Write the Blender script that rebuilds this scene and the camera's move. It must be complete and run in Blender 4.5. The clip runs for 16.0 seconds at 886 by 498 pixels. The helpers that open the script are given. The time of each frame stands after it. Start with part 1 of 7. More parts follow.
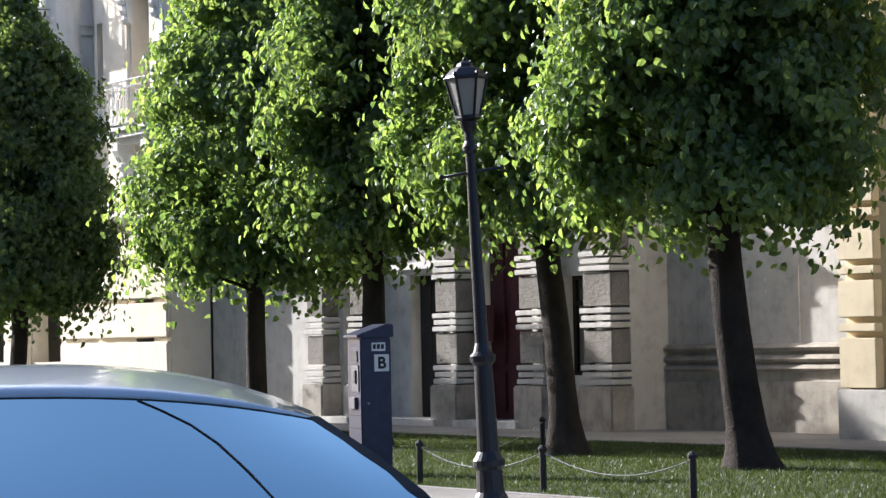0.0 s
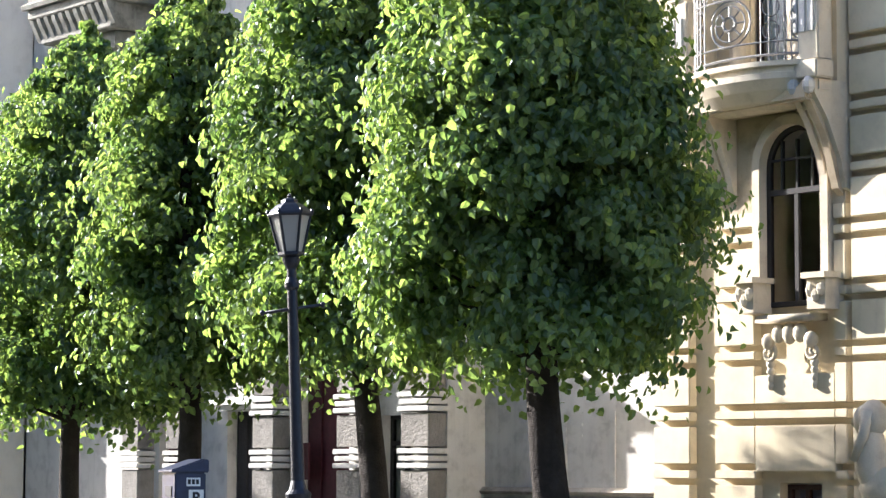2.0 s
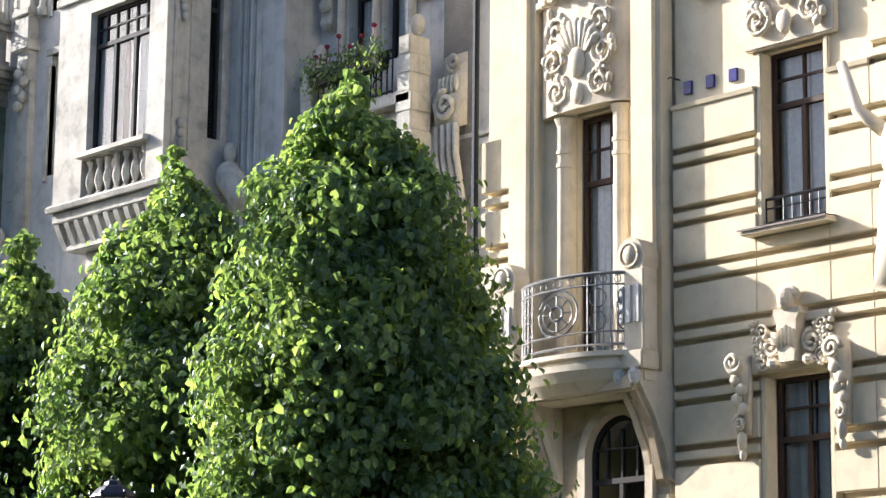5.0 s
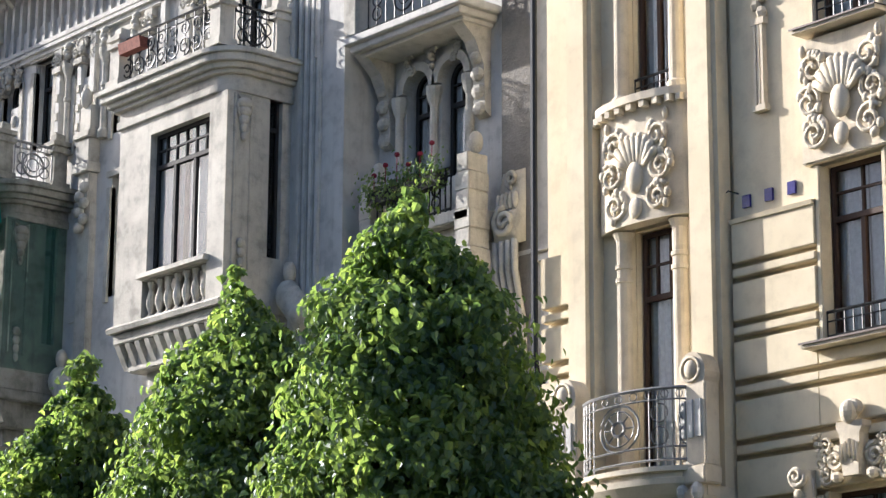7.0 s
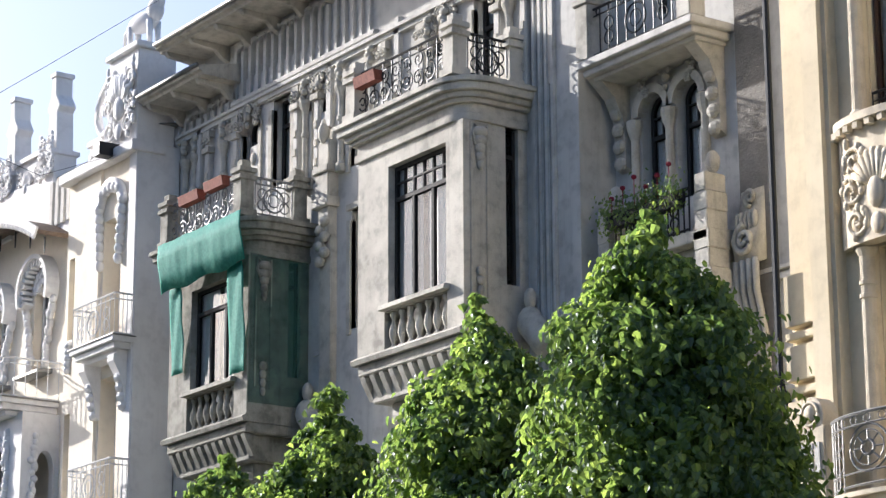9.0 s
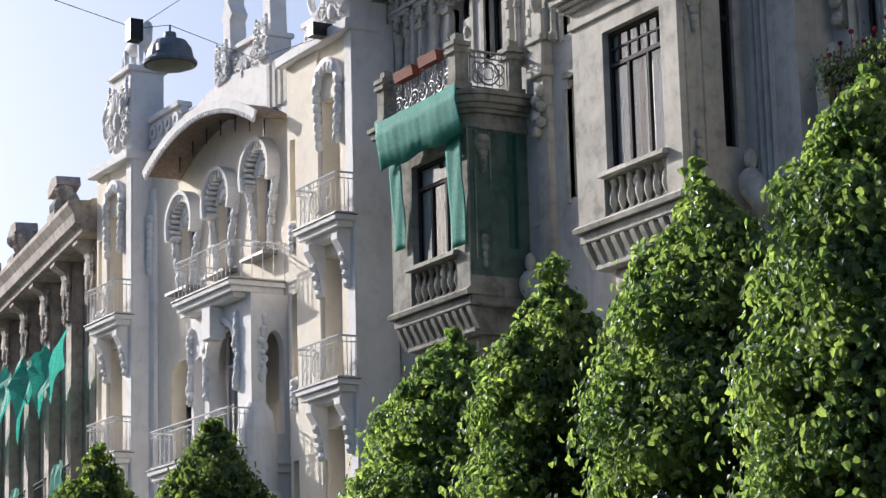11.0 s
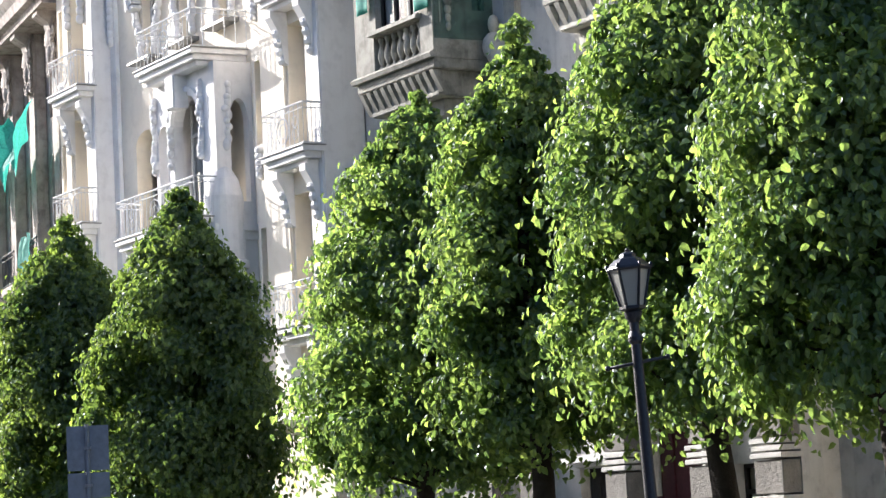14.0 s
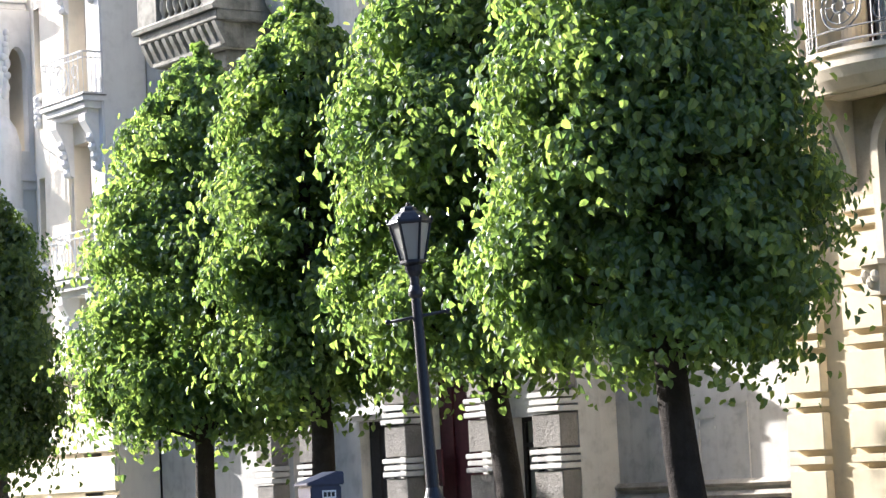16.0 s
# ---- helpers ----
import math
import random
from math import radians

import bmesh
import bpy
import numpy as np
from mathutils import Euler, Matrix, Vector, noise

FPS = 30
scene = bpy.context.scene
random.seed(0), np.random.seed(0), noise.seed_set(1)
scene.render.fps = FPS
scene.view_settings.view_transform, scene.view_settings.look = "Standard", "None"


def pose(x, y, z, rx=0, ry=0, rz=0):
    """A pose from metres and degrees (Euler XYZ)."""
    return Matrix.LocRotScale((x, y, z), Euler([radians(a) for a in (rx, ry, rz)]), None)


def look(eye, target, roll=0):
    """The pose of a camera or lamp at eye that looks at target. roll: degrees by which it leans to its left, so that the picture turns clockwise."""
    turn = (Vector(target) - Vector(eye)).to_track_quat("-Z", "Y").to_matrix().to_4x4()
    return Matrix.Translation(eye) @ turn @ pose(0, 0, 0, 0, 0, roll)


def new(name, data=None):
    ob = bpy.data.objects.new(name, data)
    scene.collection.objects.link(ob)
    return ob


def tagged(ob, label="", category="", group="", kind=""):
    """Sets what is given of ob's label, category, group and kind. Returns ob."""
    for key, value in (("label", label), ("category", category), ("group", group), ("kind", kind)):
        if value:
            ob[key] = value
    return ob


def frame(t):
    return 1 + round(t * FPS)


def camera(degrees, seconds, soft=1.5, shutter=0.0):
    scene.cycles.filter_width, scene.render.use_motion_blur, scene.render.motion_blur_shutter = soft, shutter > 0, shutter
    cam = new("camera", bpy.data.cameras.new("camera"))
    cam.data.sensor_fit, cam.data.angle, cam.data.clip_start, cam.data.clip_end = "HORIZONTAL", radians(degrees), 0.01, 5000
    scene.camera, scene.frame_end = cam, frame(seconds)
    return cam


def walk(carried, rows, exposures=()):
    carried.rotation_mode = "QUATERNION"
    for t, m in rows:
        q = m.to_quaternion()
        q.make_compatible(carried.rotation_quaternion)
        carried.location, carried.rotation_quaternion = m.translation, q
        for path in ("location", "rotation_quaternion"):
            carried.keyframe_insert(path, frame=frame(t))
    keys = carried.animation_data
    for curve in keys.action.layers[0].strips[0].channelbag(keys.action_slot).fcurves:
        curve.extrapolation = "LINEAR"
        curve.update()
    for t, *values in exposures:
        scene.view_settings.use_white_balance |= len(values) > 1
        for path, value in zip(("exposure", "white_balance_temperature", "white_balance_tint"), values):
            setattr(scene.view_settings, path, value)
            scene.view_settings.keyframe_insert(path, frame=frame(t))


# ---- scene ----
cam = camera(20.2, 16.0, soft=1.4)
# seconds, tilt, lean, turn of a camera that turns on the spot, 1.62 m over the road
PATH = [
    (0, 92.004, 1.213, 56.129),
    (0.5, 93.342, 0.798, 55.392),
    (1, 94.242, 0.365, 54.259),
    (1.5, 94.686, 0.046, 53.127),
    (2, 95.154, -0.190, 51.915),
    (2.5, 95.698, -0.329, 50.818),
    (3, 96.588, -0.416, 49.796),
    (3.5, 97.684, -0.461, 49.031),
    (4, 99.117, -0.504, 48.418),
    (4.5, 100.451, -0.525, 48.039),
    (4.7, 101.010, -0.570, 47.933),
    (6.8, 104.294, -0.383, 48.942),
    (7, 104.427, -0.304, 49.335),
    (7.5, 104.692, -0.186, 50.529),
    (8, 104.887, -0.010, 52.119),
    (8.5, 105.037, 0.119, 53.592),
    (9, 105.004, 0.220, 55.172),
    (9.5, 104.712, 0.468, 56.674),
    (9.7, 104.516, 0.576, 57.304),
    (11.8, 100.094, 2.133, 61.609),
    (12, 99.613, 2.295, 61.669),
    (12.5, 98.538, 2.586, 61.656),
    (13, 97.638, 2.794, 61.421),
    (13.5, 97.031, 2.792, 60.909),
    (14, 96.615, 2.845, 60.071),
    (14.5, 96.299, 2.914, 59.111),
    (15, 95.968, 2.867, 57.902),
    (15.5, 95.645, 2.995, 56.670),
    (16, 95.289, 2.883, 55.000),
]
walk(cam, [(t, pose(0, 0, 1.62, rx, ry, rz)) for t, rx, ry, rz in PATH],
     exposures=[(t, e, 5550, 15) for t, e in ((0.0, 1.25), (0.5, 1.5), (1.0, 1.78), (2.0, 1.97), (3.0, 1.97), (4.5, 1.62), (7.0, 1.15), (9.7, 0.9), (11.8, 0.38), (12.5, 0.7), (13.0, 1.03), (14.5, 1.58), (16.0, 1.85))])

# ---- light ----
SUN_EL, SUN_AZ = radians(23.0), math.atan2(-0.95, -0.312)
world = bpy.data.worlds.new("world")
scene.world = world
world.use_nodes = True
wn = world.node_tree
sky = wn.nodes.new("ShaderNodeTexSky")
sky.sky_type = "NISHITA"
sky.sun_disc = False
sky.sun_elevation, sky.sun_rotation = SUN_EL, SUN_AZ % (2 * math.pi)
sky.air_density, sky.dust_density, sky.ozone_density = 1.0, 4.5, 1.8
wn.links.new(sky.outputs[0], wn.nodes["Background"].inputs[0])
wn.nodes["Background"].inputs[1].default_value = 0.095
sun = new("sun", bpy.data.lights.new("sun", "SUN"))
sun.data.energy, sun.data.angle, sun.data.color = 5.0, radians(0.6), (1.0, 0.89, 0.72)
ce = math.cos(SUN_EL)
to_sun = Vector((math.sin(SUN_AZ) * ce, math.cos(SUN_AZ) * ce, math.sin(SUN_EL)))
sun.matrix_world = look(to_sun * 60, (0, 0, 0))


# ---- mesh kit ----
class Mesh:
    """Collects vertices and faces of one part."""

    def __init__(self):
        self.v, self.f = [], []

    def add(self, verts, faces):
        n = len(self.v)
        self.v += [tuple(p) for p in verts]
        self.f += [tuple(n + i for i in f) for f in faces]
        return self

    def box(self, x0, x1, y0, y1, z0, z1):
        v = [(x, y, z) for z in (z0, z1) for y in (y0, y1) for x in (x0, x1)]
        return self.add(v, [(0, 2, 3, 1), (4, 5, 7, 6), (0, 1, 5, 4), (2, 6, 7, 3), (0, 4, 6, 2), (1, 3, 7, 5)])

    def prism(self, pts, axis, a0, a1):
        """A polygon pushed from a0 to a1 along an axis; points are the other two coordinates in order."""
        def p3(p, a):
            return {"x": (a, p[0], p[1]), "y": (p[0], a, p[1]), "z": (p[0], p[1], a)}[axis]
        n = len(pts)
        v = [p3(p, a0) for p in pts] + [p3(p, a1) for p in pts]
        f = [tuple(range(n)), tuple(range(2 * n - 1, n - 1, -1))]
        f += [(i, i + n, (i + 1) % n + n, (i + 1) % n) for i in range(n)]
        return self.add(v, f)

    def lathe(self, cx, cy, prof, n=16, a0=0.0, a1=360.0):
        full = abs(a1 - a0) >= 359.9
        k = n if full else n + 1
        v = []
        for r, z in prof:
            for i in range(k):
                a = radians(a0 + (a1 - a0) * i / n)
                v.append((cx + r * math.cos(a), cy + r * math.sin(a), z))
        f = []
        for j in range(len(prof) - 1):
            for i in range(n):
                i2 = (i + 1) % k
                f.append((j * k + i, j * k + i2, (j + 1) * k + i2, (j + 1) * k + i))
        f.append(tuple(range(k - 1, -1, -1)))
        f.append(tuple((len(prof) - 1) * k + i for i in range(k)))
        return self.add(v, f)

    def tube(self, path, r, n=6, r1=None):
        pts = [Vector(p) for p in path]
        v, f, m = [], [], len(pts)
        for i, p in enumerate(pts):
            d = (pts[min(i + 1, m - 1)] - pts[max(i - 1, 0)]).normalized()
            u = d.cross(Vector((0.31, 0.17, 0.93)))
            if u.length < 1e-3:
                u = d.cross(Vector((1, 0, 0)))
            u.normalize()
            w = d.cross(u)
            rr = r if r1 is None else r + (r1 - r) * i / (m - 1)
            for j in range(n):
                a = 2 * math.pi * j / n
                v.append(p + (u * math.cos(a) + w * math.sin(a)) * rr)
        for i in range(m - 1):
            for j in range(n):
                f.append((i * n + j, i * n + (j + 1) % n, (i + 1) * n + (j + 1) % n, (i + 1) * n + j))
        f.append(tuple(range(n)))
        f.append(tuple((m - 1) * n + j for j in range(n)))
        return self.add(v, f)

    def ell(self, c, r, nu=10, nv=6):
        v = [(c[0], c[1], c[2] - r[2])]
        for j in range(1, nv):
            b = math.pi * j / nv - math.pi / 2
            for i in range(nu):
                a = 2 * math.pi * i / nu
                v.append((c[0] + r[0] * math.cos(a) * math.cos(b), c[1] + r[1] * math.sin(a) * math.cos(b), c[2] + r[2] * math.sin(b)))
        v.append((c[0], c[1], c[2] + r[2]))
        f = [(0, 1 + (i + 1) % nu, 1 + i) for i in range(nu)]
        for j in range(nv - 2):
            for i in range(nu):
                a, b = 1 + j * nu, 1 + (j + 1) * nu
                f.append((a + i, a + (i + 1) % nu, b + (i + 1) % nu, b + i))
        t = len(v) - 1
        f += [(t, t - nu + i, t - nu + (i + 1) % nu) for i in range(nu)]
        return self.add(v, f)

    def ring(self, cx, cz, r0, r1, y0, y1, a0=0.0, a1=180.0, n=14, sx=1.0):
        """A flat curved band in the facade's plane, between two radii."""
        v, f = [], []
        for i in range(n + 1):
            a = radians(a0 + (a1 - a0) * i / n)
            for r in (r0, r1):
                for y in (y0, y1):
                    v.append((cx + sx * r * math.cos(a), y, cz + r * math.sin(a)))
        for i in range(n):
            a, b = 4 * i, 4 * i + 4
            f += [(a, a + 2, b + 2, b), (a + 1, b + 1, b + 3, a + 3), (a, b, b + 1, a + 1), (a + 2, a + 3, b + 3, b + 2)]
        f += [(0, 1, 3, 2), (4 * n, 4 * n + 2, 4 * n + 3, 4 * n + 1)]
        return self.add(v, f)

    def wall(self, x0, x1, z0, z1, y0, y1, holes=()):
        """A wall facing the street from y0 (front) to y1, with holes (xa, xb, za, zb, arched)."""
        xs = sorted({x0, x1, *[h[0] for h in holes], *[h[1] for h in holes]})
        xs = [x for x in xs if x0 <= x <= x1]
        for a, b in zip(xs, xs[1:]):
            cuts = sorted((h[2], h[3]) for h in holes if h[0] < (a + b) / 2 < h[1])
            z = z0
            for c, d in cuts:
                if c > z:
                    self.box(a, b, y0, y1, z, c)
                z = max(z, d)
            if z < z1:
                self.box(a, b, y0, y1, z, z1)
        for h in holes:
            if len(h) > 4 and h[4]:
                xa, xb, zb = h[0], h[1], h[3]
                cx, r = (xa + xb) / 2, (xb - xa) / 2
                rz = r * h[4]
                arc = [(cx + r * math.cos(radians(t)), zb - rz + rz * math.sin(radians(t))) for t in range(0, 91, 10)]
                self.prism(arc + [(xb, zb + 0.001)], "y", y0, y1)
                self.prism([(2 * cx - x, z) for x, z in arc] + [(xa, zb + 0.001)], "y", y0, y1)
        return self


def part(name, mesh, material, parent=None, label="", smooth=False, bevel=0.0):
    """Links a mesh as one object, under a thing or a part."""
    data = bpy.data.meshes.new(name)
    data.from_pydata(mesh.v, [], mesh.f)
    if len(mesh.f) < 60000:
        bm = bmesh.new()
        bm.from_mesh(data)
        if name in ("wall", "bay_window"):
            bmesh.ops.remove_doubles(bm, verts=bm.verts, dist=0.0005)
        if name != "pane":
            bmesh.ops.recalc_face_normals(bm, faces=bm.faces)
        if bevel:
            bmesh.ops.bevel(bm, geom=list(bm.edges), offset=bevel, segments=2, affect="EDGES", clamp_overlap=True)
        bm.to_mesh(data)
        bm.free()
    data.materials.append(material)
    if smooth:
        data.shade_smooth()
    ob = new(name, data)
    if parent is not None:
        ob.parent = parent
        up = parent
        m = Matrix.Identity(4)
        while up is not None:
            m = up.matrix_basis.copy() @ m if up.parent is None else up.matrix_parent_inverse @ up.matrix_basis @ m
            up = up.parent
        ob.matrix_parent_inverse = m.inverted()
    if label:
        tagged(ob, label)
    return ob


def thing(name, at, label, category, group="", kind=""):
    ob = new(name)
    ob.location = at
    ob.empty_display_size = 0.2
    return tagged(ob, label, category, group, kind)


# ---- materials ----
def nodes(name):
    m = bpy.data.materials.new(name)
    m.use_nodes = True
    t = m.node_tree
    return m, t, t.nodes["Principled BSDF"]


def link(t, a, b):
    t.links.new(a, b)


def ramp(t, fac, stops):
    r = t.nodes.new("ShaderNodeValToRGB")
    while len(r.color_ramp.elements) < len(stops):
        r.color_ramp.elements.new(0.5)
    for e, (p, c) in zip(r.color_ramp.elements, stops):
        e.position, e.color = p, (*c, 1)
    link(t, fac, r.inputs[0])
    return r.outputs[0]


def noise_tex(t, vec, scale, detail=5.0, rough=0.6):
    n = t.nodes.new("ShaderNodeTexNoise")
    n.inputs["Scale"].default_value, n.inputs["Detail"].default_value, n.inputs["Roughness"].default_value = scale, detail, rough
    link(t, vec, n.inputs["Vector"])
    return n.outputs[0]


def coords(t, stretch=(1, 1, 1)):
    g = t.nodes.new("ShaderNodeNewGeometry")
    m = t.nodes.new("ShaderNodeMapping")
    m.inputs["Scale"].default_value = stretch
    link(t, g.outputs["Position"], m.inputs["Vector"])
    return m.outputs[0]


def mix(t, fac, a, b, mode="MIX"):
    x = t.nodes.new("ShaderNodeMix")
    x.data_type, x.blend_type = "RGBA", mode
    for sock, val in ((x.inputs[0], fac), (x.inputs[6], a), (x.inputs[7], b)):
        if isinstance(val, (int, float)):
            sock.default_value = val
        elif isinstance(val, tuple):
            sock.default_value = (*val, 1)
        else:
            link(t, val, sock)
    return x.outputs[2]


def bump(t, bsdf, height, strength, dist):
    b = t.nodes.new("ShaderNodeBump")
    b.inputs["Strength"].default_value, b.inputs["Distance"].default_value = strength, dist
    link(t, height, b.inputs["Height"])
    link(t, b.outputs[0], bsdf.inputs["Normal"])


def plaster(name, base, dark, light, streak=0.5, grain=70.0, relief=0.25, rough=0.9):
    """Painted render: broad tone changes, rain streaks, fine sand grain."""
    m, t, b = nodes(name)
    p = coords(t)
    big = noise_tex(t, p, 0.55, 4)
    tone = ramp(t, big, [(0.3, dark), (0.5, base), (0.72, light)])
    st = noise_tex(t, coords(t, (3.2, 3.2, 0.22)), 1.6, 6, 0.7)
    st = ramp(t, st, [(0.52, (0, 0, 0)), (0.74, (1, 1, 1))])
    mul = t.nodes.new("ShaderNodeMath")
    mul.operation = "MULTIPLY"
    link(t, st, mul.inputs[0])
    mul.inputs[1].default_value = streak
    tone = mix(t, mul.outputs[0], tone, tuple(c * 0.55 for c in dark))
    mot = noise_tex(t, p, 3.4, 6, 0.62)
    tone = mix(t, 0.12 + 0.4 * streak, tone, ramp(t, mot, [(0.36, tuple(c * 0.6 for c in dark)), (0.5, base), (0.64, light)]))
    fine = noise_tex(t, p, grain, 3, 0.7)
    tone = mix(t, 0.22, tone, fine, "OVERLAY")
    link(t, tone, b.inputs["Base Color"])
    b.inputs["Roughness"].default_value = rough
    b.inputs["Specular IOR Level"].default_value = 0.25
    mid = noise_tex(t, p, 9.0, 6, 0.65)
    s = t.nodes.new("ShaderNodeMath")
    s.operation = "ADD"
    link(t, fine, s.inputs[0])
    link(t, mid, s.inputs[1])
    bump(t, b, s.outputs[0], relief, 0.02)
    return m


def plain(name, color, rough=0.5, metal=0.0, scale=25.0, vary=0.25, relief=0.1, coat=0.0):
    m, t, b = nodes(name)
    n = noise_tex(t, coords(t), scale, 4)
    lo, hi = tuple(c * (1 - vary) for c in color), tuple(min(1, c * (1 + vary)) for c in color)
    link(t, ramp(t, n, [(0.3, lo), (0.7, hi)]), b.inputs["Base Color"])
    b.inputs["Roughness"].default_value, b.inputs["Metallic"].default_value = rough, metal
    b.inputs["Coat Weight"].default_value = coat
    b.inputs["Specular IOR Level"].default_value = 0.5 if metal or coat else 0.3
    if relief:
        bump(t, b, n, relief, 0.01)
    return m


CREAM = plaster("cream_plaster", (0.69, 0.60, 0.425), (0.60, 0.515, 0.355), (0.745, 0.66, 0.485), 0.18, 80, 0.12)
CREAM_STONE = plaster("cream_stone", (0.66, 0.585, 0.45), (0.50, 0.43, 0.32), (0.73, 0.655, 0.52), 0.35, 60, 0.3)
# soot stain and the balcony's shade, both put into this colour
SOILED_SHADED = plaster("soiled_shaded_cream_plaster", (0.52, 0.43, 0.30), (0.33, 0.265, 0.18), (0.62, 0.53, 0.38), 0.5, 60, 0.3)
GREY = plaster("grey_plaster", (0.56, 0.55, 0.515), (0.42, 0.41, 0.385), (0.62, 0.61, 0.57), 0.45, 60, 0.3)
GREY_LIGHT = plaster("light_grey_plaster", (0.58, 0.565, 0.525), (0.44, 0.43, 0.40), (0.66, 0.645, 0.60), 0.4, 60, 0.25)
GREY_STONE = plaster("weathered_stone", (0.53, 0.505, 0.44), (0.31, 0.295, 0.255), (0.65, 0.625, 0.55), 0.55, 40, 0.5)
SOOT = plaster("sooty_stone", (0.29, 0.28, 0.24), (0.14, 0.134, 0.115), (0.42, 0.405, 0.35), 0.85, 40, 0.5)
STAINED = plaster("stained_plinth_plaster", (0.40, 0.37, 0.32), (0.22, 0.20, 0.17), (0.52, 0.485, 0.42), 0.6, 50, 0.4)
ROUGH = plaster("rough_cast", (0.23, 0.215, 0.19), (0.15, 0.14, 0.125), (0.32, 0.30, 0.27), 0.2, 22, 1.0)
WHITE = plaster("white_plaster", (0.80, 0.785, 0.765), (0.71, 0.69, 0.67), (0.84, 0.83, 0.815), 0.16, 60, 0.2)
PALE = plaster("pale_cream_plaster", (0.80, 0.73, 0.60), (0.74, 0.665, 0.54), (0.83, 0.77, 0.65), 0.08, 60, 0.2)
BROWN = plaster("brown_stone", (0.38, 0.335, 0.295), (0.22, 0.19, 0.165), (0.52, 0.47, 0.42), 0.7, 40, 0.5)
IRON = plain("dark_iron", (0.025, 0.027, 0.03), 0.45, 0.6, 40)
IRON_GREY = plain("grey_painted_iron", (0.22, 0.22, 0.22), 0.5, 0.3, 40)
IRON_WHITE = plain("white_painted_iron", (0.62, 0.62, 0.62), 0.5, 0.0, 40)
WOOD_DARK = plain("dark_brown_wood", (0.055, 0.032, 0.022), 0.7, 0.0, 30)
WOOD_BLACK = plain("blackened_wood", (0.03, 0.028, 0.027), 0.78, 0.0, 30)
RED_DOOR = plain("dark_red_paint", (0.052, 0.011, 0.016), 0.45, 0.0, 12, 0.3)
INNER = plain("dim_room_wall", (0.46, 0.45, 0.43), 0.9, 0, 3, 0.2, 0)
FLASHING = plain("brown_tin_flashing", (0.07, 0.05, 0.042), 0.5, 0.3, 20)
CURTAIN = plain("pale_curtain", (0.80, 0.80, 0.78), 0.9, 0, 14, 0.12, 0.2)
TIN = plain("grey_tin_roof", (0.20, 0.20, 0.19), 0.5, 0.4, 6)
BARK = plaster("bark", (0.036, 0.028, 0.023), (0.017, 0.013, 0.011), (0.062, 0.050, 0.041), 0.6, 30, 1.0)


def glass_material():
    m, t, b = nodes("window_glass")
    out = t.nodes["Material Output"]
    tr = t.nodes.new("ShaderNodeBsdfTransparent")
    tr.inputs[0].default_value = (0.86, 0.88, 0.88, 1)
    gl = t.nodes.new("ShaderNodeBsdfGlossy")
    gl.inputs["Roughness"].default_value = 0.015
    fr = t.nodes.new("ShaderNodeFresnel")
    fr.inputs[0].default_value = 1.65
    n = noise_tex(t, coords(t), 1.3, 2)
    bp = t.nodes.new("ShaderNodeBump")
    bp.inputs["Strength"].default_value, bp.inputs["Distance"].default_value = 0.02, 0.1
    link(t, n, bp.inputs["Height"])
    link(t, bp.outputs[0], gl.inputs["Normal"])
    mx = t.nodes.new("ShaderNodeMixShader")
    link(t, fr.outputs[0], mx.inputs[0])
    link(t, tr.outputs[0], mx.inputs[1])
    link(t, gl.outputs[0], mx.inputs[2])
    link(t, mx.outputs[0], out.inputs[0])
    return m


def leaf_material(name, dark, mid, light, glow=(4.0, 3.55, 1.8), share=0.52):
    m, t, b = nodes(name)
    out = t.nodes["Material Output"]
    g = t.nodes.new("ShaderNodeNewGeometry")
    c = ramp(t, g.outputs["Random Per Island"], [(0.0, dark), (0.55, mid), (1.0, light)])
    n = noise_tex(t, coords(t), 1.7, 4)
    c = mix(t, 0.42, c, ramp(t, n, [(0.35, dark), (0.65, light)]))
    d = t.nodes.new("ShaderNodeBsdfDiffuse")
    link(t, c, d.inputs[0])
    tl = t.nodes.new("ShaderNodeBsdfTranslucent")
    warm = mix(t, 1.0, c, glow, "MULTIPLY")
    link(t, warm, tl.inputs[0])
    gl = t.nodes.new("ShaderNodeBsdfGlossy")
    gl.inputs["Roughness"].default_value = 0.38
    gl.inputs[0].default_value = (0.9, 0.95, 1.0, 1)
    m1 = t.nodes.new("ShaderNodeMixShader")
    m1.inputs[0].default_value = share
    link(t, d.outputs[0], m1.inputs[1])
    link(t, tl.outputs[0], m1.inputs[2])
    m2 = t.nodes.new("ShaderNodeMixShader")
    m2.inputs[0].default_value = 0.03
    link(t, m1.outputs[0], m2.inputs[1])
    link(t, gl.outputs[0], m2.inputs[2])
    link(t, m2.outputs[0], out.inputs[0])
    return m


def net_material():
    m, t, b = nodes("green_net")
    n = noise_tex(t, coords(t), 14, 5)
    c = ramp(t, n, [(0.3, (0.04, 0.29, 0.225)), (0.7, (0.085, 0.45, 0.36))])
    link(t, c, b.inputs["Base Color"])
    b.inputs["Roughness"].default_value = 0.75
    tl = t.nodes.new("ShaderNodeBsdfTranslucent")
    link(t, c, tl.inputs[0])
    mx = t.nodes.new("ShaderNodeMixShader")
    mx.inputs[0].default_value = 0.45
    link(t, b.outputs[0], mx.inputs[1])
    link(t, tl.outputs[0], mx.inputs[2])
    link(t, mx.outputs[0], t.nodes["Material Output"].inputs[0])
    bump(t, b, noise_tex(t, coords(t), 40, 4), 0.3, 0.01)
    return m


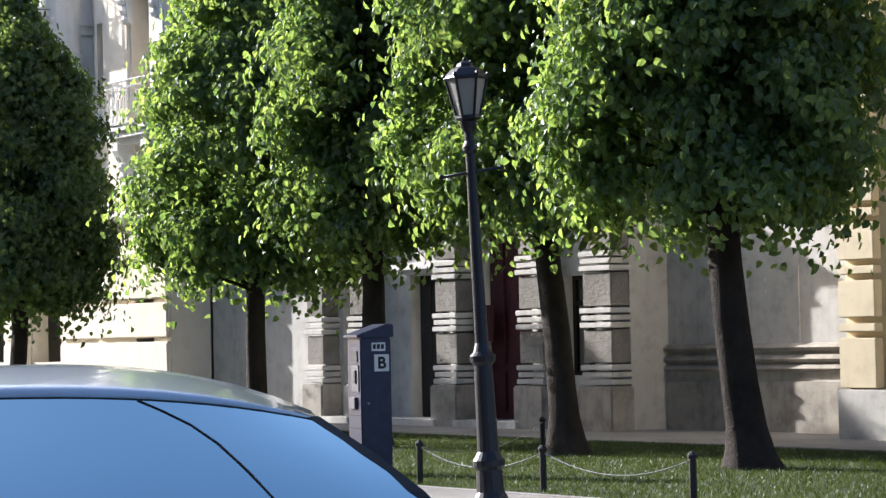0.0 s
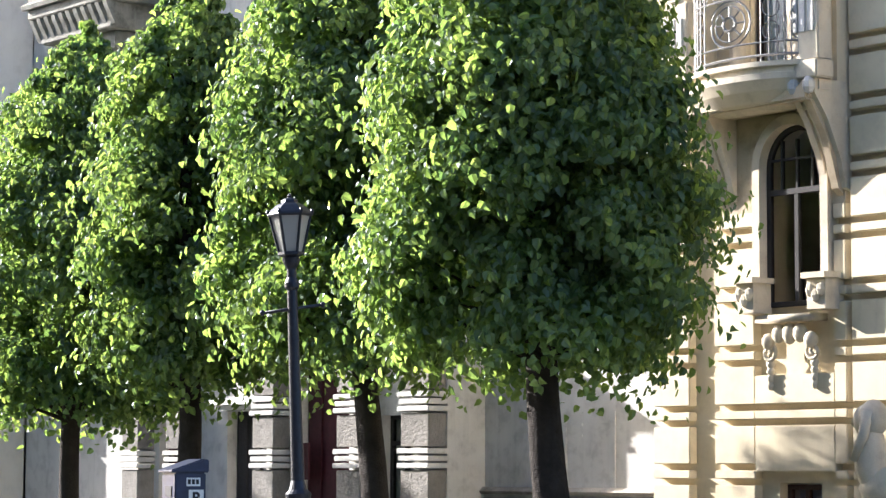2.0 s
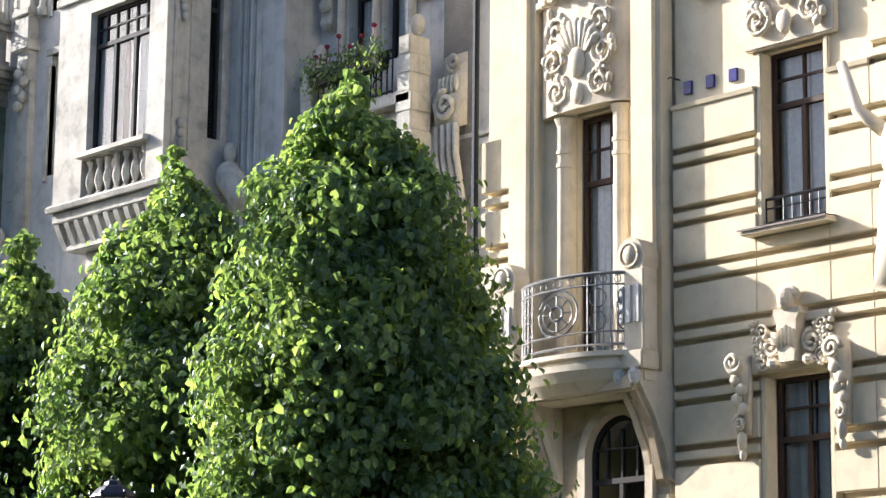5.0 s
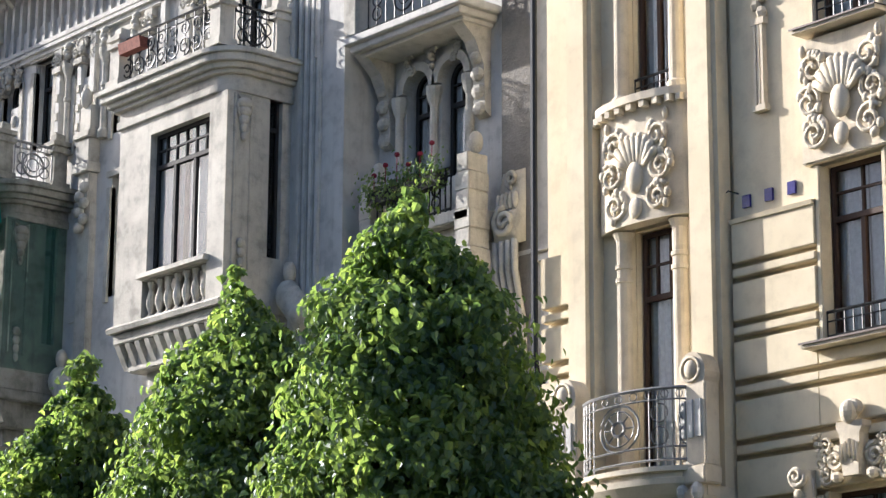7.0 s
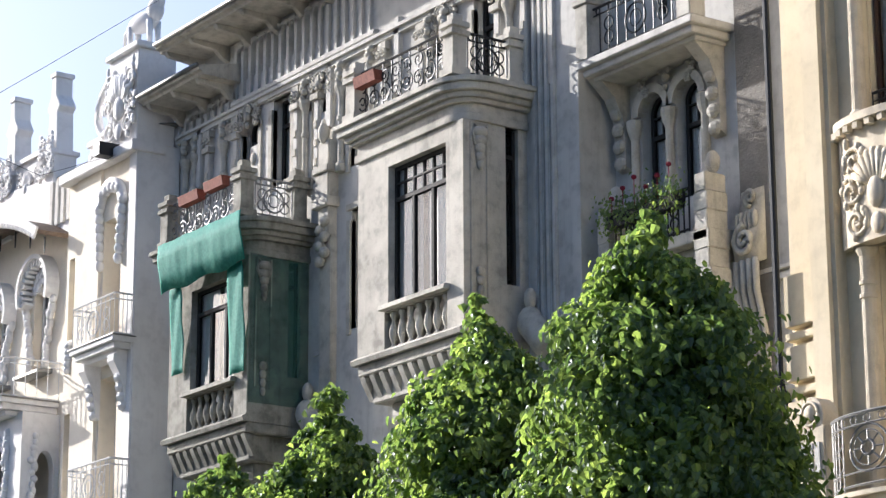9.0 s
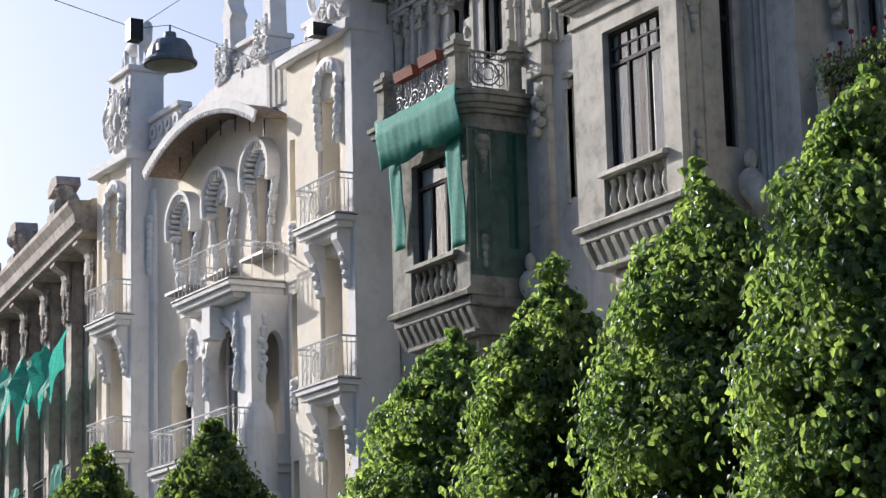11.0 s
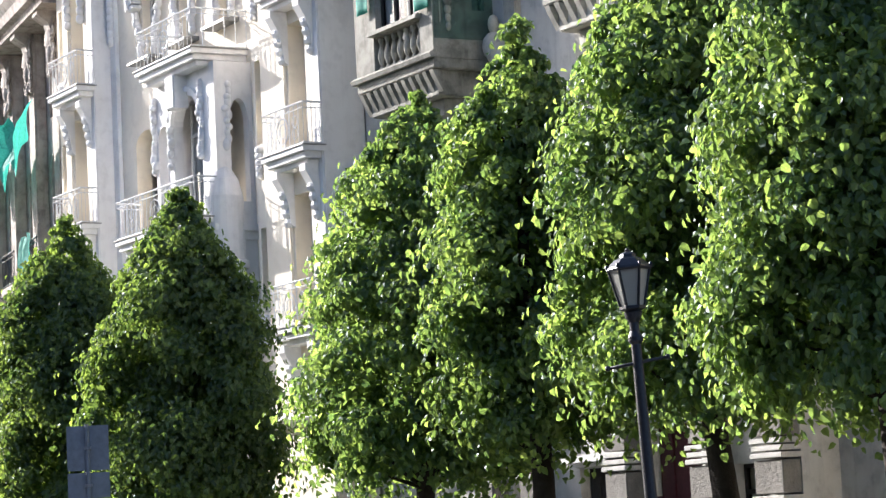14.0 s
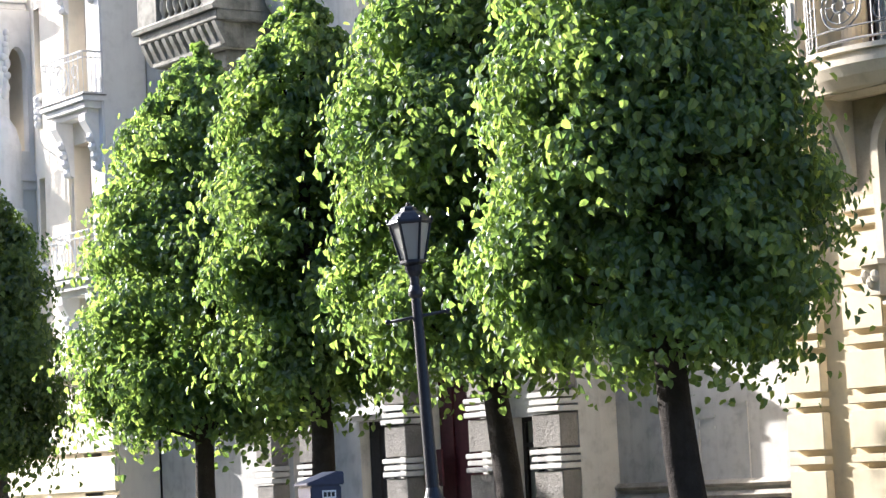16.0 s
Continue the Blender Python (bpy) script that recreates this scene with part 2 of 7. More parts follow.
NET = net_material()
GLASS = glass_material()
LEAF = leaf_material("linden_leaf", (0.030, 0.062, 0.027), (0.060, 0.110, 0.044), (0.158, 0.226, 0.078))
# copy of the linden leaf, its colours darkened to stand in for shade
LEAF_SHADED = leaf_material("linden_leaf_in_shade", (0.024, 0.050, 0.022), (0.048, 0.088, 0.034), (0.125, 0.180, 0.058), (3.9, 3.5, 1.5), 0.48)


# ---- ground ----
def ground_materials():
    m, t, b = nodes("lawn_soil")
    n = noise_tex(t, coords(t), 1.2, 5)
    link(t, ramp(t, n, [(0.3, (0.022, 0.036, 0.007)), (0.6, (0.036, 0.058, 0.010)), (0.75, (0.055, 0.060, 0.022))]), b.inputs["Base Color"])
    b.inputs["Roughness"].default_value = 1.0
    bump(t, b, noise_tex(t, coords(t), 30, 4), 0.8, 0.03)
    return m


LAWN = ground_materials()
ASPHALT = plaster("asphalt", (0.055, 0.055, 0.055), (0.04, 0.04, 0.04), (0.075, 0.075, 0.073), 0.0, 90, 0.5)
PAVING = plaster("pavement_concrete", (0.24, 0.23, 0.21), (0.18, 0.17, 0.16), (0.30, 0.29, 0.27), 0.0, 60, 0.4)
KERB = plaster("granite_kerb", (0.30, 0.29, 0.28), (0.22, 0.21, 0.2), (0.38, 0.37, 0.36), 0.0, 60, 0.4)

tagged(part("ground", Mesh().box(-900, 900, -900, 900, -0.6, -0.14), ASPHALT), "dark grey asphalt street reaching into the distance", "road", kind="structure")
tagged(part("pavement_street", Mesh().box(-120, 40, 11.6, 14.7, -0.3, -0.004), PAVING), "grey concrete pavement beside the lawn", "pavement", kind="structure")
tagged(part("pavement_house", Mesh().box(-120, 40, 22.9, 27.5, -0.3, 0.0), PAVING), "pale concrete pavement along the house fronts", "pavement", kind="structure")
tagged(part("lawn", Mesh().box(-120, 40, 14.85, 22.8, -0.3, -0.012), LAWN), "mown green lawn strip under the trees", "lawn", kind="structure")
for nm, y0 in (("kerb_street", 11.45), ("kerb_lawn_front", 14.7), ("kerb_lawn_back", 22.8)):
    k = Mesh()
    x = -100.0
    while x < 10:
        k.box(x, x + 0.99, y0, y0 + (0.15 if y0 < 12 else 0.1), -0.3, 0.012)
        x += 1.0
    tagged(part(nm, k, KERB), "row of pale granite kerb stones", "kerb", kind="structure")

# unseen wall, added to block low sky light and darken window reflections
tagged(part("unseen_wall_opposite", Mesh().box(-170, 70, -17.0, -16.2, -0.3, 17.5), BROWN), "unseen plain brown wall added across the street to block low sky", "wall", kind="structure")


def grass():
    rng = np.random.default_rng(5)
    n = 130000
    x, y = rng.uniform(-42, -14, n), rng.uniform(14.9, 22.75, n)
    h, a = rng.uniform(0.012, 0.045, n), rng.uniform(0, 2 * np.pi, n)
    w = rng.uniform(0.003, 0.007, n)
    lx, ly = rng.normal(0, 0.025, n), rng.normal(0, 0.025, n)
    v = np.empty((n, 3, 3))
    v[:, 0] = np.stack([x - w * np.cos(a), y - w * np.sin(a), np.full(n, -0.014)], 1)
    v[:, 1] = np.stack([x + w * np.cos(a), y + w * np.sin(a), np.full(n, -0.014)], 1)
    v[:, 2] = np.stack([x + lx, y + ly, h], 1)
    m = Mesh()
    m.v = v.reshape(-1, 3).tolist()
    m.f = np.arange(3 * n).reshape(n, 3).tolist()
    return m


GRASS = leaf_material("grass_blade", (0.026, 0.046, 0.006), (0.038, 0.066, 0.009), (0.075, 0.110, 0.018), (1.7, 1.5, 0.7), 0.35)
tagged(part("grass", grass(), GRASS), "short green grass blades covering the lawn", "grass", kind="stuff")


# ---- trees ----
def leaf_mesh(centres, normals, rng, size):
    """Folded heart-shaped leaves with drooping tips that hang from their stalks."""
    n = len(centres)
    outline = np.array([(0, 0, 0), (1, 0, -0.20), (0.60, 0.33, 0.09), (0.14, 0.40, 0.12), (0.60, -0.33, 0.09), (0.14, -0.40, 0.12)])
    z = normals / np.linalg.norm(normals, axis=1)[:, None] + rng.normal(0, 0.36, (n, 3))
    z /= np.linalg.norm(z, axis=1)[:, None]
    down = np.stack([rng.normal(0, 0.5, n), rng.normal(0, 0.5, n), rng.normal(-0.8, 0.4, n)], 1)
    x = down - (down * z).sum(1)[:, None] * z
    x /= np.linalg.norm(x, axis=1)[:, None]
    y = np.cross(z, x)
    s = (0.55 + 0.75 * rng.beta(2.2, 2.0, n))[:, None] * size
    v = np.empty((n, 6, 3))
    for i, (a, b, c) in enumerate(outline):
        v[:, i] = centres + s * ((a - 0.5) * x + b * y + c * z)
    m = Mesh()
    m.v = v.reshape(-1, 3).tolist()
    k = 6 * np.arange(n)[:, None]
    m.f = np.concatenate([k + [0, 1, 2, 3], k + [0, 5, 4, 1]]).tolist()
    return m


def tree(at, height, seed, profile, masses, leaves, shift=(0.3, 0.35), bole=0.17, size=0.122, label="", leaf=None):
    """A street linden: leaning bole that forks into limbs, and a tall crown of leafy sprays with hollows between them. profile: (height, radius) pairs; shift: how far the foot's lean and the crown drift from the foot."""
    rng = np.random.default_rng(seed)
    x0, y0 = at
    top = height
    tr = thing("linden_tree", (x0, y0, 0), label, "tree", "trees in the row")
    zs, rs = [p[0] for p in profile], [p[1] for p in profile]
    ph = rng.uniform(0, 6.28, 8)

    def axis(z):
        k = shift[0] * (1 - math.exp(-max(0.0, z) / 1.6)) + shift[1] * max(0.0, z) / top
        return np.array([x0 - 0.559 * k + 0.05 * math.sin(z * 0.9 + ph[0]) - 0.05 * math.sin(ph[0]), y0 - 0.829 * k + 0.05 * math.sin(z * 1.1 + ph[1]) - 0.05 * math.sin(ph[1]), z])

    def radius(z, a):
        return np.interp(z, zs, rs) * (1 + 0.05 * math.sin(2 * a + ph[2] + z * 0.7) + 0.06 * math.sin(3 * a + ph[3] - z * 1.3))

    bole_mesh = Mesh()
    n = 16
    hs = [-0.05, 0.05, 0.2, 0.5, 1.0, 1.7, 2.4, 3.2, 4.4, 5.8, 7.2, top * 0.9]
    v, f = [], []
    for h in hs:
        r = bole * (1 - 0.85 * max(0, h - 1.5) / top) * (1 + 0.75 * math.exp(-max(h, 0) / 0.28))
        r = max(0.02, r * (1.0 if h < 5 else 0.8))
        c = axis(h)
        for i in range(n):
            a = 2 * math.pi * i / n
            rr = r * (1 + 0.08 * math.sin(3 * a + ph[5] + h) + 0.14 * math.sin(5 * a + ph[6]) * math.exp(-max(h, 0) / 0.4))
            v.append((c[0] + rr * math.cos(a), c[1] + rr * math.sin(a), h))
    for j in range(len(hs) - 1):
        for i in range(n):
            f.append((j * n + i, j * n + (i + 1) % n, (j + 1) * n + (i + 1) % n, (j + 1) * n + i))
    bole_mesh.add(v, f)
    part("trunk", bole_mesh, BARK, tr, smooth=True)
    # leafy sprays over the crown's skin, some set deeper, a few inside
    area = np.array([max(0.05, np.interp(z, zs, rs)) for z in np.linspace(zs[0], zs[-1], 200)])
    cdf = np.cumsum(area) / area.sum()
    zz = np.interp((np.arange(masses) + rng.uniform(0, 1, masses)) / masses, cdf, np.linspace(zs[0], zs[-1], 200))
    zz[:8] = [top - d for d in (0.05, 0.22, 0.42, 0.62, 0.85, 1.05, 1.25, 1.45)]
    pts, nrm = [], []
    for i, z in enumerate(zz):
        a = i * 2.39996 + rng.uniform(-0.4, 0.4)
        deep = rng.random()
        k = rng.uniform(0.1, 0.45) if deep < 0.12 else rng.uniform(0.5, 0.7) if deep < 0.36 else rng.uniform(0.76, 0.95)
        R = radius(z, a) * k
        c = axis(z)
        centre = np.array([c[0] + R * math.cos(a), c[1] + R * math.sin(a), z])
        big = rng.uniform(0.6, 1.45) * min(0.38, 0.12 + 0.17 * np.interp(z, zs, rs))
        gap = math.sin(2 * a + ph[4] + 0.8 * z) + math.sin(3 * a - ph[7] + 1.9 * z) + 0.5 * math.sin(5 * a + 2.7 * z)
        if gap < -0.6 and k > 0.5 and rng.random() < 0.5 and zs[0] + 1.2 < z < top - 2.0:
            continue
        if k > 0.5 and zs[0] + 0.3 < z < top - 0.8 and rng.random() < 0.16:
            foot = axis(max(zs[0] + 0.1, z - rng.uniform(0.5, 1.4)))
            mid = 0.5 * (foot + centre) + np.array([0, 0, -0.10])
            part("limb", Mesh().tube([foot, mid, centre], 0.045 if z < 5 else 0.032, 6, 0.008), BARK, tr, smooth=True)
        m = int(1.12 * leaves / masses * (big / 0.3) ** 1.6) + 14
        d = rng.normal(0, 1, (m, 3))
        d /= np.linalg.norm(d, axis=1)[:, None]
        q = 1.12 * rng.uniform(0, 1, m) ** 0.55
        # a spray leans out and hangs: flat across, long downwards on its outer side
        off = d * (q * big)[:, None] * np.array([1.15, 1.15, 0.85])
        out = (d[:, 0] * math.cos(a) + d[:, 1] * math.sin(a)).clip(0, 1) * q
        off[:, 2] -= 0.55 * big * out
        low = z < zs[0] + 1.0
        tail = rng.random(m) < (0.28 if low else 0.18)
        off[tail] *= rng.uniform(1.2, 1.85, (int(tail.sum()), 1))
        off[tail, 2] -= 0.24 if low else 0.10
        pts.append(centre + off)
        o = np.array([math.cos(a), math.sin(a), 0.0])
        nrm.append(0.65 * d + 0.4 * o + np.array([0, 0, 0.36]))
    part("crown", leaf_mesh(np.concatenate(pts), np.concatenate(nrm), rng, size), leaf or LEAF, tr)
    return tr


P1 = [(2.45, 0.55), (3.0, 1.45), (3.9, 1.9), (5.0, 1.87), (6.2, 1.75), (7.4, 1.5), (8.3, 1.15), (9.0, 0.65), (9.5, 0.3), (9.9, 0.08)]


def prof(top, w, low):
    return [(low + (z - 2.5) * (top - low) / 7.4, r * w) for z, r in P1]


TALL = "tall linden with a narrow dense green crown on the lawn"
DARK = "linden with a shaded, darker-coloured green crown on the lawn"
tree((-22.28, 19.3), 9.9, 11, prof(9.9, 1.0, 2.85), 210, 40000, (0.14, 0.44), 0.215, label=TALL)
tree((-26.7, 19.9), 9.85, 12, prof(9.8, 0.95, 2.95), 180, 33000, (0.12, 0.42), 0.185, label=TALL)
tree((-31.3, 19.7), 9.3, 13, prof(9.3, 0.79, 2.7), 155, 28000, (0.05, 0.0), 0.18, label="tall linden with a narrow green crown on the lawn")
tree((-34.7, 19.7), 8.8, 14, prof(8.75, 1.05, 2.35), 175, 31000, (0.05, -0.25), 0.16, label="broad-based linden with sunlit yellow-green leaves on the lawn")
# the two far lindens: their shade is put into the leaf colour
tree((-44.0, 19.7), 8.6, 15, prof(8.65, 0.92, 2.1), 165, 28000, (0.0, 0.0), 0.16, label=DARK, leaf=LEAF_SHADED)
tree((-49.7, 19.7), 8.8, 16, prof(8.8, 0.92, 2.1), 165, 28000, (0.0, 0.0), 0.16, label=DARK, leaf=LEAF_SHADED)


# ---- house parts ----
def window(house, x0, x1, z0, z1, y, mat, cols=2, transom=0.7, arch=0.0, grid=0, curtain=True, sill=None):
    """A glazed window in an opening: outer frame, mullions, transom, panes, and a curtain or sill where it has one."""
    m = Mesh()
    w, d = 0.07, 0.07
    zs = z1 - (x1 - x0) / 2 * arch
    cx = (x0 + x1) / 2
    if arch:
        r = (x1 - x0) / 2
        m.box(x0, x0 + w, y, y + d, z0, zs).box(x1 - w, x1, y, y + d, z0, zs).box(x0 + w, x1 - w, y, y + d, z0, z0 + w)
        m.ring(cx, zs, r * arch - w, r * arch, y, y + d, 0, 180, 16, 1 / arch)
    else:
        v = [(px, yy, pz) for yy in (y, y + d) for e in (0, w) for px, pz in ((x0 + e, z0 + e), (x1 - e, z0 + e), (x1 - e, z1 - e), (x0 + e, z1 - e))]
        f = []
        for i in range(4):
            j = (i + 1) % 4
            f += [(i, j, j + 4, i + 4), (i + 8, i + 12, j + 12, j + 8), (i, i + 8, j + 8, j), (i + 4, j + 4, j + 12, i + 12)]
        m.add(v, f)
    win = part("window", m, mat, house)
    zt = z0 + (z1 - z0) * transom
    if transom < 1:
        part("transom", Mesh().box(x0 + w, x1 - w, y - 0.015, y + d - 0.002, zt, zt + 0.08), mat, win)
    for i in range(1, cols):
        x = x0 + (x1 - x0) * i / cols
        part("mullion", Mesh().box(x - 0.035, x + 0.035, y - 0.008, y + d - 0.004, z0 + w, zt if transom < 1 else z1 - w), mat, win)
    if grid:
        for i in range(1, grid + 1):
            x = x0 + (x1 - x0) * i / (grid + 1)
            part("glazing_bar", Mesh().box(x - 0.016, x + 0.016, y + 0.005, y + d - 0.006, zt + 0.08, z1 - w - (0.12 if arch else 0)), mat, win)
        part("glazing_bar", Mesh().box(x0 + w, x1 - w, y + 0.006, y + d - 0.008, (zt + z1) / 2, (zt + z1) / 2 + 0.032), mat, win)
    if arch:
        r = (x1 - x0) / 2 - 0.03
        pts = [(x0 + 0.03, z0 + 0.03), (x1 - 0.03, z0 + 0.03)] + [(cx + r * math.cos(radians(a)), zs + r * arch * math.sin(radians(a))) for a in range(0, 181, 12)]
        part("pane", Mesh().add([(px, y + 0.034, pz) for px, pz in pts], [tuple(range(len(pts)))]), GLASS, win).visible_shadow = False
    else:
        for i in range(cols):
            xa, xb = x0 + (x1 - x0) * i / cols, x0 + (x1 - x0) * (i + 1) / cols
            part("pane", Mesh().add([(xa + 0.02, y + 0.034, z0 + 0.03), (xb - 0.02, y + 0.034, z0 + 0.03), (xb - 0.02, y + 0.034, zt + 0.02), (xa + 0.02, y + 0.034, zt + 0.02)], [(0, 1, 2, 3)]), GLASS, win).visible_shadow = False
        if transom < 1:
            part("pane", Mesh().add([(x0 + 0.02, y + 0.034, zt + 0.06), (x1 - 0.02, y + 0.034, zt + 0.06), (x1 - 0.02, y + 0.034, z1 - 0.03), (x0 + 0.02, y + 0.034, z1 - 0.03)], [(0, 1, 2, 3)]), GLASS, win).visible_shadow = False
    if curtain:
        for side in (0, 1):
            c = Mesh()
            n, wd = 9, (x1 - x0) * (0.485 if x0 > -27 else 0.45 if x0 > -47 else 0.3)
            xs = [(x0 + wd * i / n) if side == 0 else (x1 - wd * i / n) for i in range(n + 1)]
            v = []
            for i, x in enumerate(xs):
                yy = y + (0.13 if x0 > -27 else 0.10) + 0.025 * math.sin(i * 2.1 + x0 * 7)
                v += [(x, yy, z0), (x, yy, z1 - 0.02)]
            c.add(v, [(2 * i, 2 * i + 2, 2 * i + 3, 2 * i + 1) for i in range(n)])
            part("curtain", c, CURTAIN, win)
    if sill is not None:
        ys, sm = sill
        s = Mesh().prism([(ys, z0 - 0.09), (y, z0 - 0.09), (y, z0 + 0.005), (ys, z0 - 0.025)], "x", x0 - 0.2, x1 + 0.2)
        part("sill", s, sm, win)
        part("flashing", Mesh().prism([(ys - 0.03, z0 - 0.045), (ys - 0.03, z0 - 0.018), (y, z0 + 0.022), (y, z0 + 0.008), (ys - 0.015, z0 - 0.022)], "x", x0 - 0.22, x1 + 0.22), FLASHING, win)
    return win


def scroll(m, cx, y, cz, r, turns, start, sense, thick):
    """A spiral volute in the facade's plane."""
    pts = []
    n = int(14 * turns)
    for i in range(n + 1):
        k = i / n
        a = radians(start) + sense * 2 * math.pi * turns * k
        rr = r * (1 - 0.86 * k)
        pts.append((cx + rr * math.cos(a), y - 0.02 * k, cz + rr * math.sin(a)))
    return m.tube(pts, thick, 5, thick * 0.8)


def relief(house, cx, y, z0, z1, w, mat, seed=1, mask=True):
    """A carved panel: a plain oval boss under a fan of petals, with volutes, drops and leaves at both sides."""
    rng = random.Random(seed)
    h = z1 - z0
    m = Mesh()
    t = 0.028 * min(1.4, h)
    if mask:
        zc = z0 + 0.40 * h
        m.ell((cx, y - 0.05, zc), (0.10 * h, 0.10, 0.15 * h))
        m.ell((cx, y - 0.05, z0 + 0.12 * h), (0.08 * h, 0.06, 0.10 * h))
        for i in range(9):
            a = radians(20 + 140 * i / 8)
            px, pz = cx + 0.26 * h * math.cos(a), zc + 0.10 * h + 0.27 * h * math.sin(a)
            m.tube([(cx + 0.09 * h * math.cos(a), y - 0.03, zc + 0.09 * h), (px, y - 0.07, pz)], 0.026 * h, 5, 0.042 * h)
            m.ell((px, y - 0.07, pz), (0.045 * h, 0.05, 0.045 * h), 6, 4)
    for s in (-1, 1):
        for k in range(3):
            zz = z0 + h * (0.18 + 0.28 * k)
            x = cx + s * w * (0.33 + 0.06 * (k % 2))
            scroll(m, x, y - 0.03, zz, 0.13 * h + 0.02, 1.6, 90 * k + 40, s, t)
            for j in range(5):
                a = rng.uniform(0, 6.28)
                m.ell((x + 0.12 * h * math.cos(a), y - 0.03, zz + 0.13 * h * math.sin(a)), (0.035 * h + 0.01, 0.05, 0.05 * h), 6, 4)
        for j in range(7):
            m.ell((cx + s * w * (0.46 - 0.02 * j), y - 0.02, z0 + h * (0.92 - 0.13 * j)), (0.05, 0.05, 0.06 * h), 6, 4)
    return part("relief", m, mat, house, smooth=True)


def railing_panel(m, a, b, z0, z1, fancy=True, bars=9, thick=0.012):
    """Wrought iron between two plan points: rails, uprights, and scrolls."""
    a, b = Vector((a[0], a[1], 0)), Vector((b[0], b[1], 0))
    d = b - a

    def at(k, z):
        p = a + d * k
        return (p.x, p.y, z)
    for z, r in ((z1, thick * 2.0), (z0 + 0.06, thick * 1.4), (z1 - 0.13, thick * 1.1)):
        m.tube([at(0, z), at(1, z)], r, 5)
    for i in range(bars + 1):
        k = i / bars
        m.tube([at(k, z0), at(k, z1)], thick, 4)
    if fancy:
        ln, zc, rr = d.length, (z0 + z1) / 2 - 0.03, (z1 - z0) * 0.30

        def circle(k, zc, r, n=16, th=thick):
            m.tube([at(k + r * math.cos(2 * math.pi * i / n) / ln, zc + r * math.sin(2 * math.pi * i / n)) for i in range(n + 1)], th, 4)
        circle(0.5, zc, rr, th=thick * 1.5)
        circle(0.5, zc, rr * 0.55)
        for k in (0.2, 0.8):
            circle(k, zc + rr * 0.45, rr * 0.45)
            circle(k, zc - rr * 0.5, rr * 0.45)
        for k in (0.08, 0.35, 0.65, 0.92):
            circle(k, z1 - 0.065, 0.055, 8)


def house_shell(house, x0, x1, y0, z1, mat, depth=11.0):
    """Back and end walls, roof and a dim room wall that close a house behind its front."""
    part("wall", Mesh().box(x0, x0 + 0.35, y0 + 0.45, y0 + depth, -0.1, z1), mat, house)
    part("wall", Mesh().box(x1 - 0.35, x1, y0 + 0.45, y0 + depth, -0.1, z1), mat, house)
    part("wall", Mesh().box(x0 + 0.35, x1 - 0.35, y0 + depth - 0.4, y0 + depth, -0.1, z1), mat, house)
    part("roof", Mesh().prism([(y0 - 0.02, z1), (y0 + depth, z1), (y0 + depth * 0.5, z1 + 1.1)], "x", x0, x1), TIN, house)
    part("inner_wall", Mesh().box(x0 + 0.4, x1 - 0.4, y0 + 2.6, y0 + 2.8, 0, z1 - 0.05), INNER, house)
    for z in (0.2, 3.9, 8.4, 12.6):
        part("floor_slab", Mesh().box(x0 + 0.4, x1 - 0.4, y0 + 0.5, y0 + 2.6, z - 0.25, z), INNER, house)


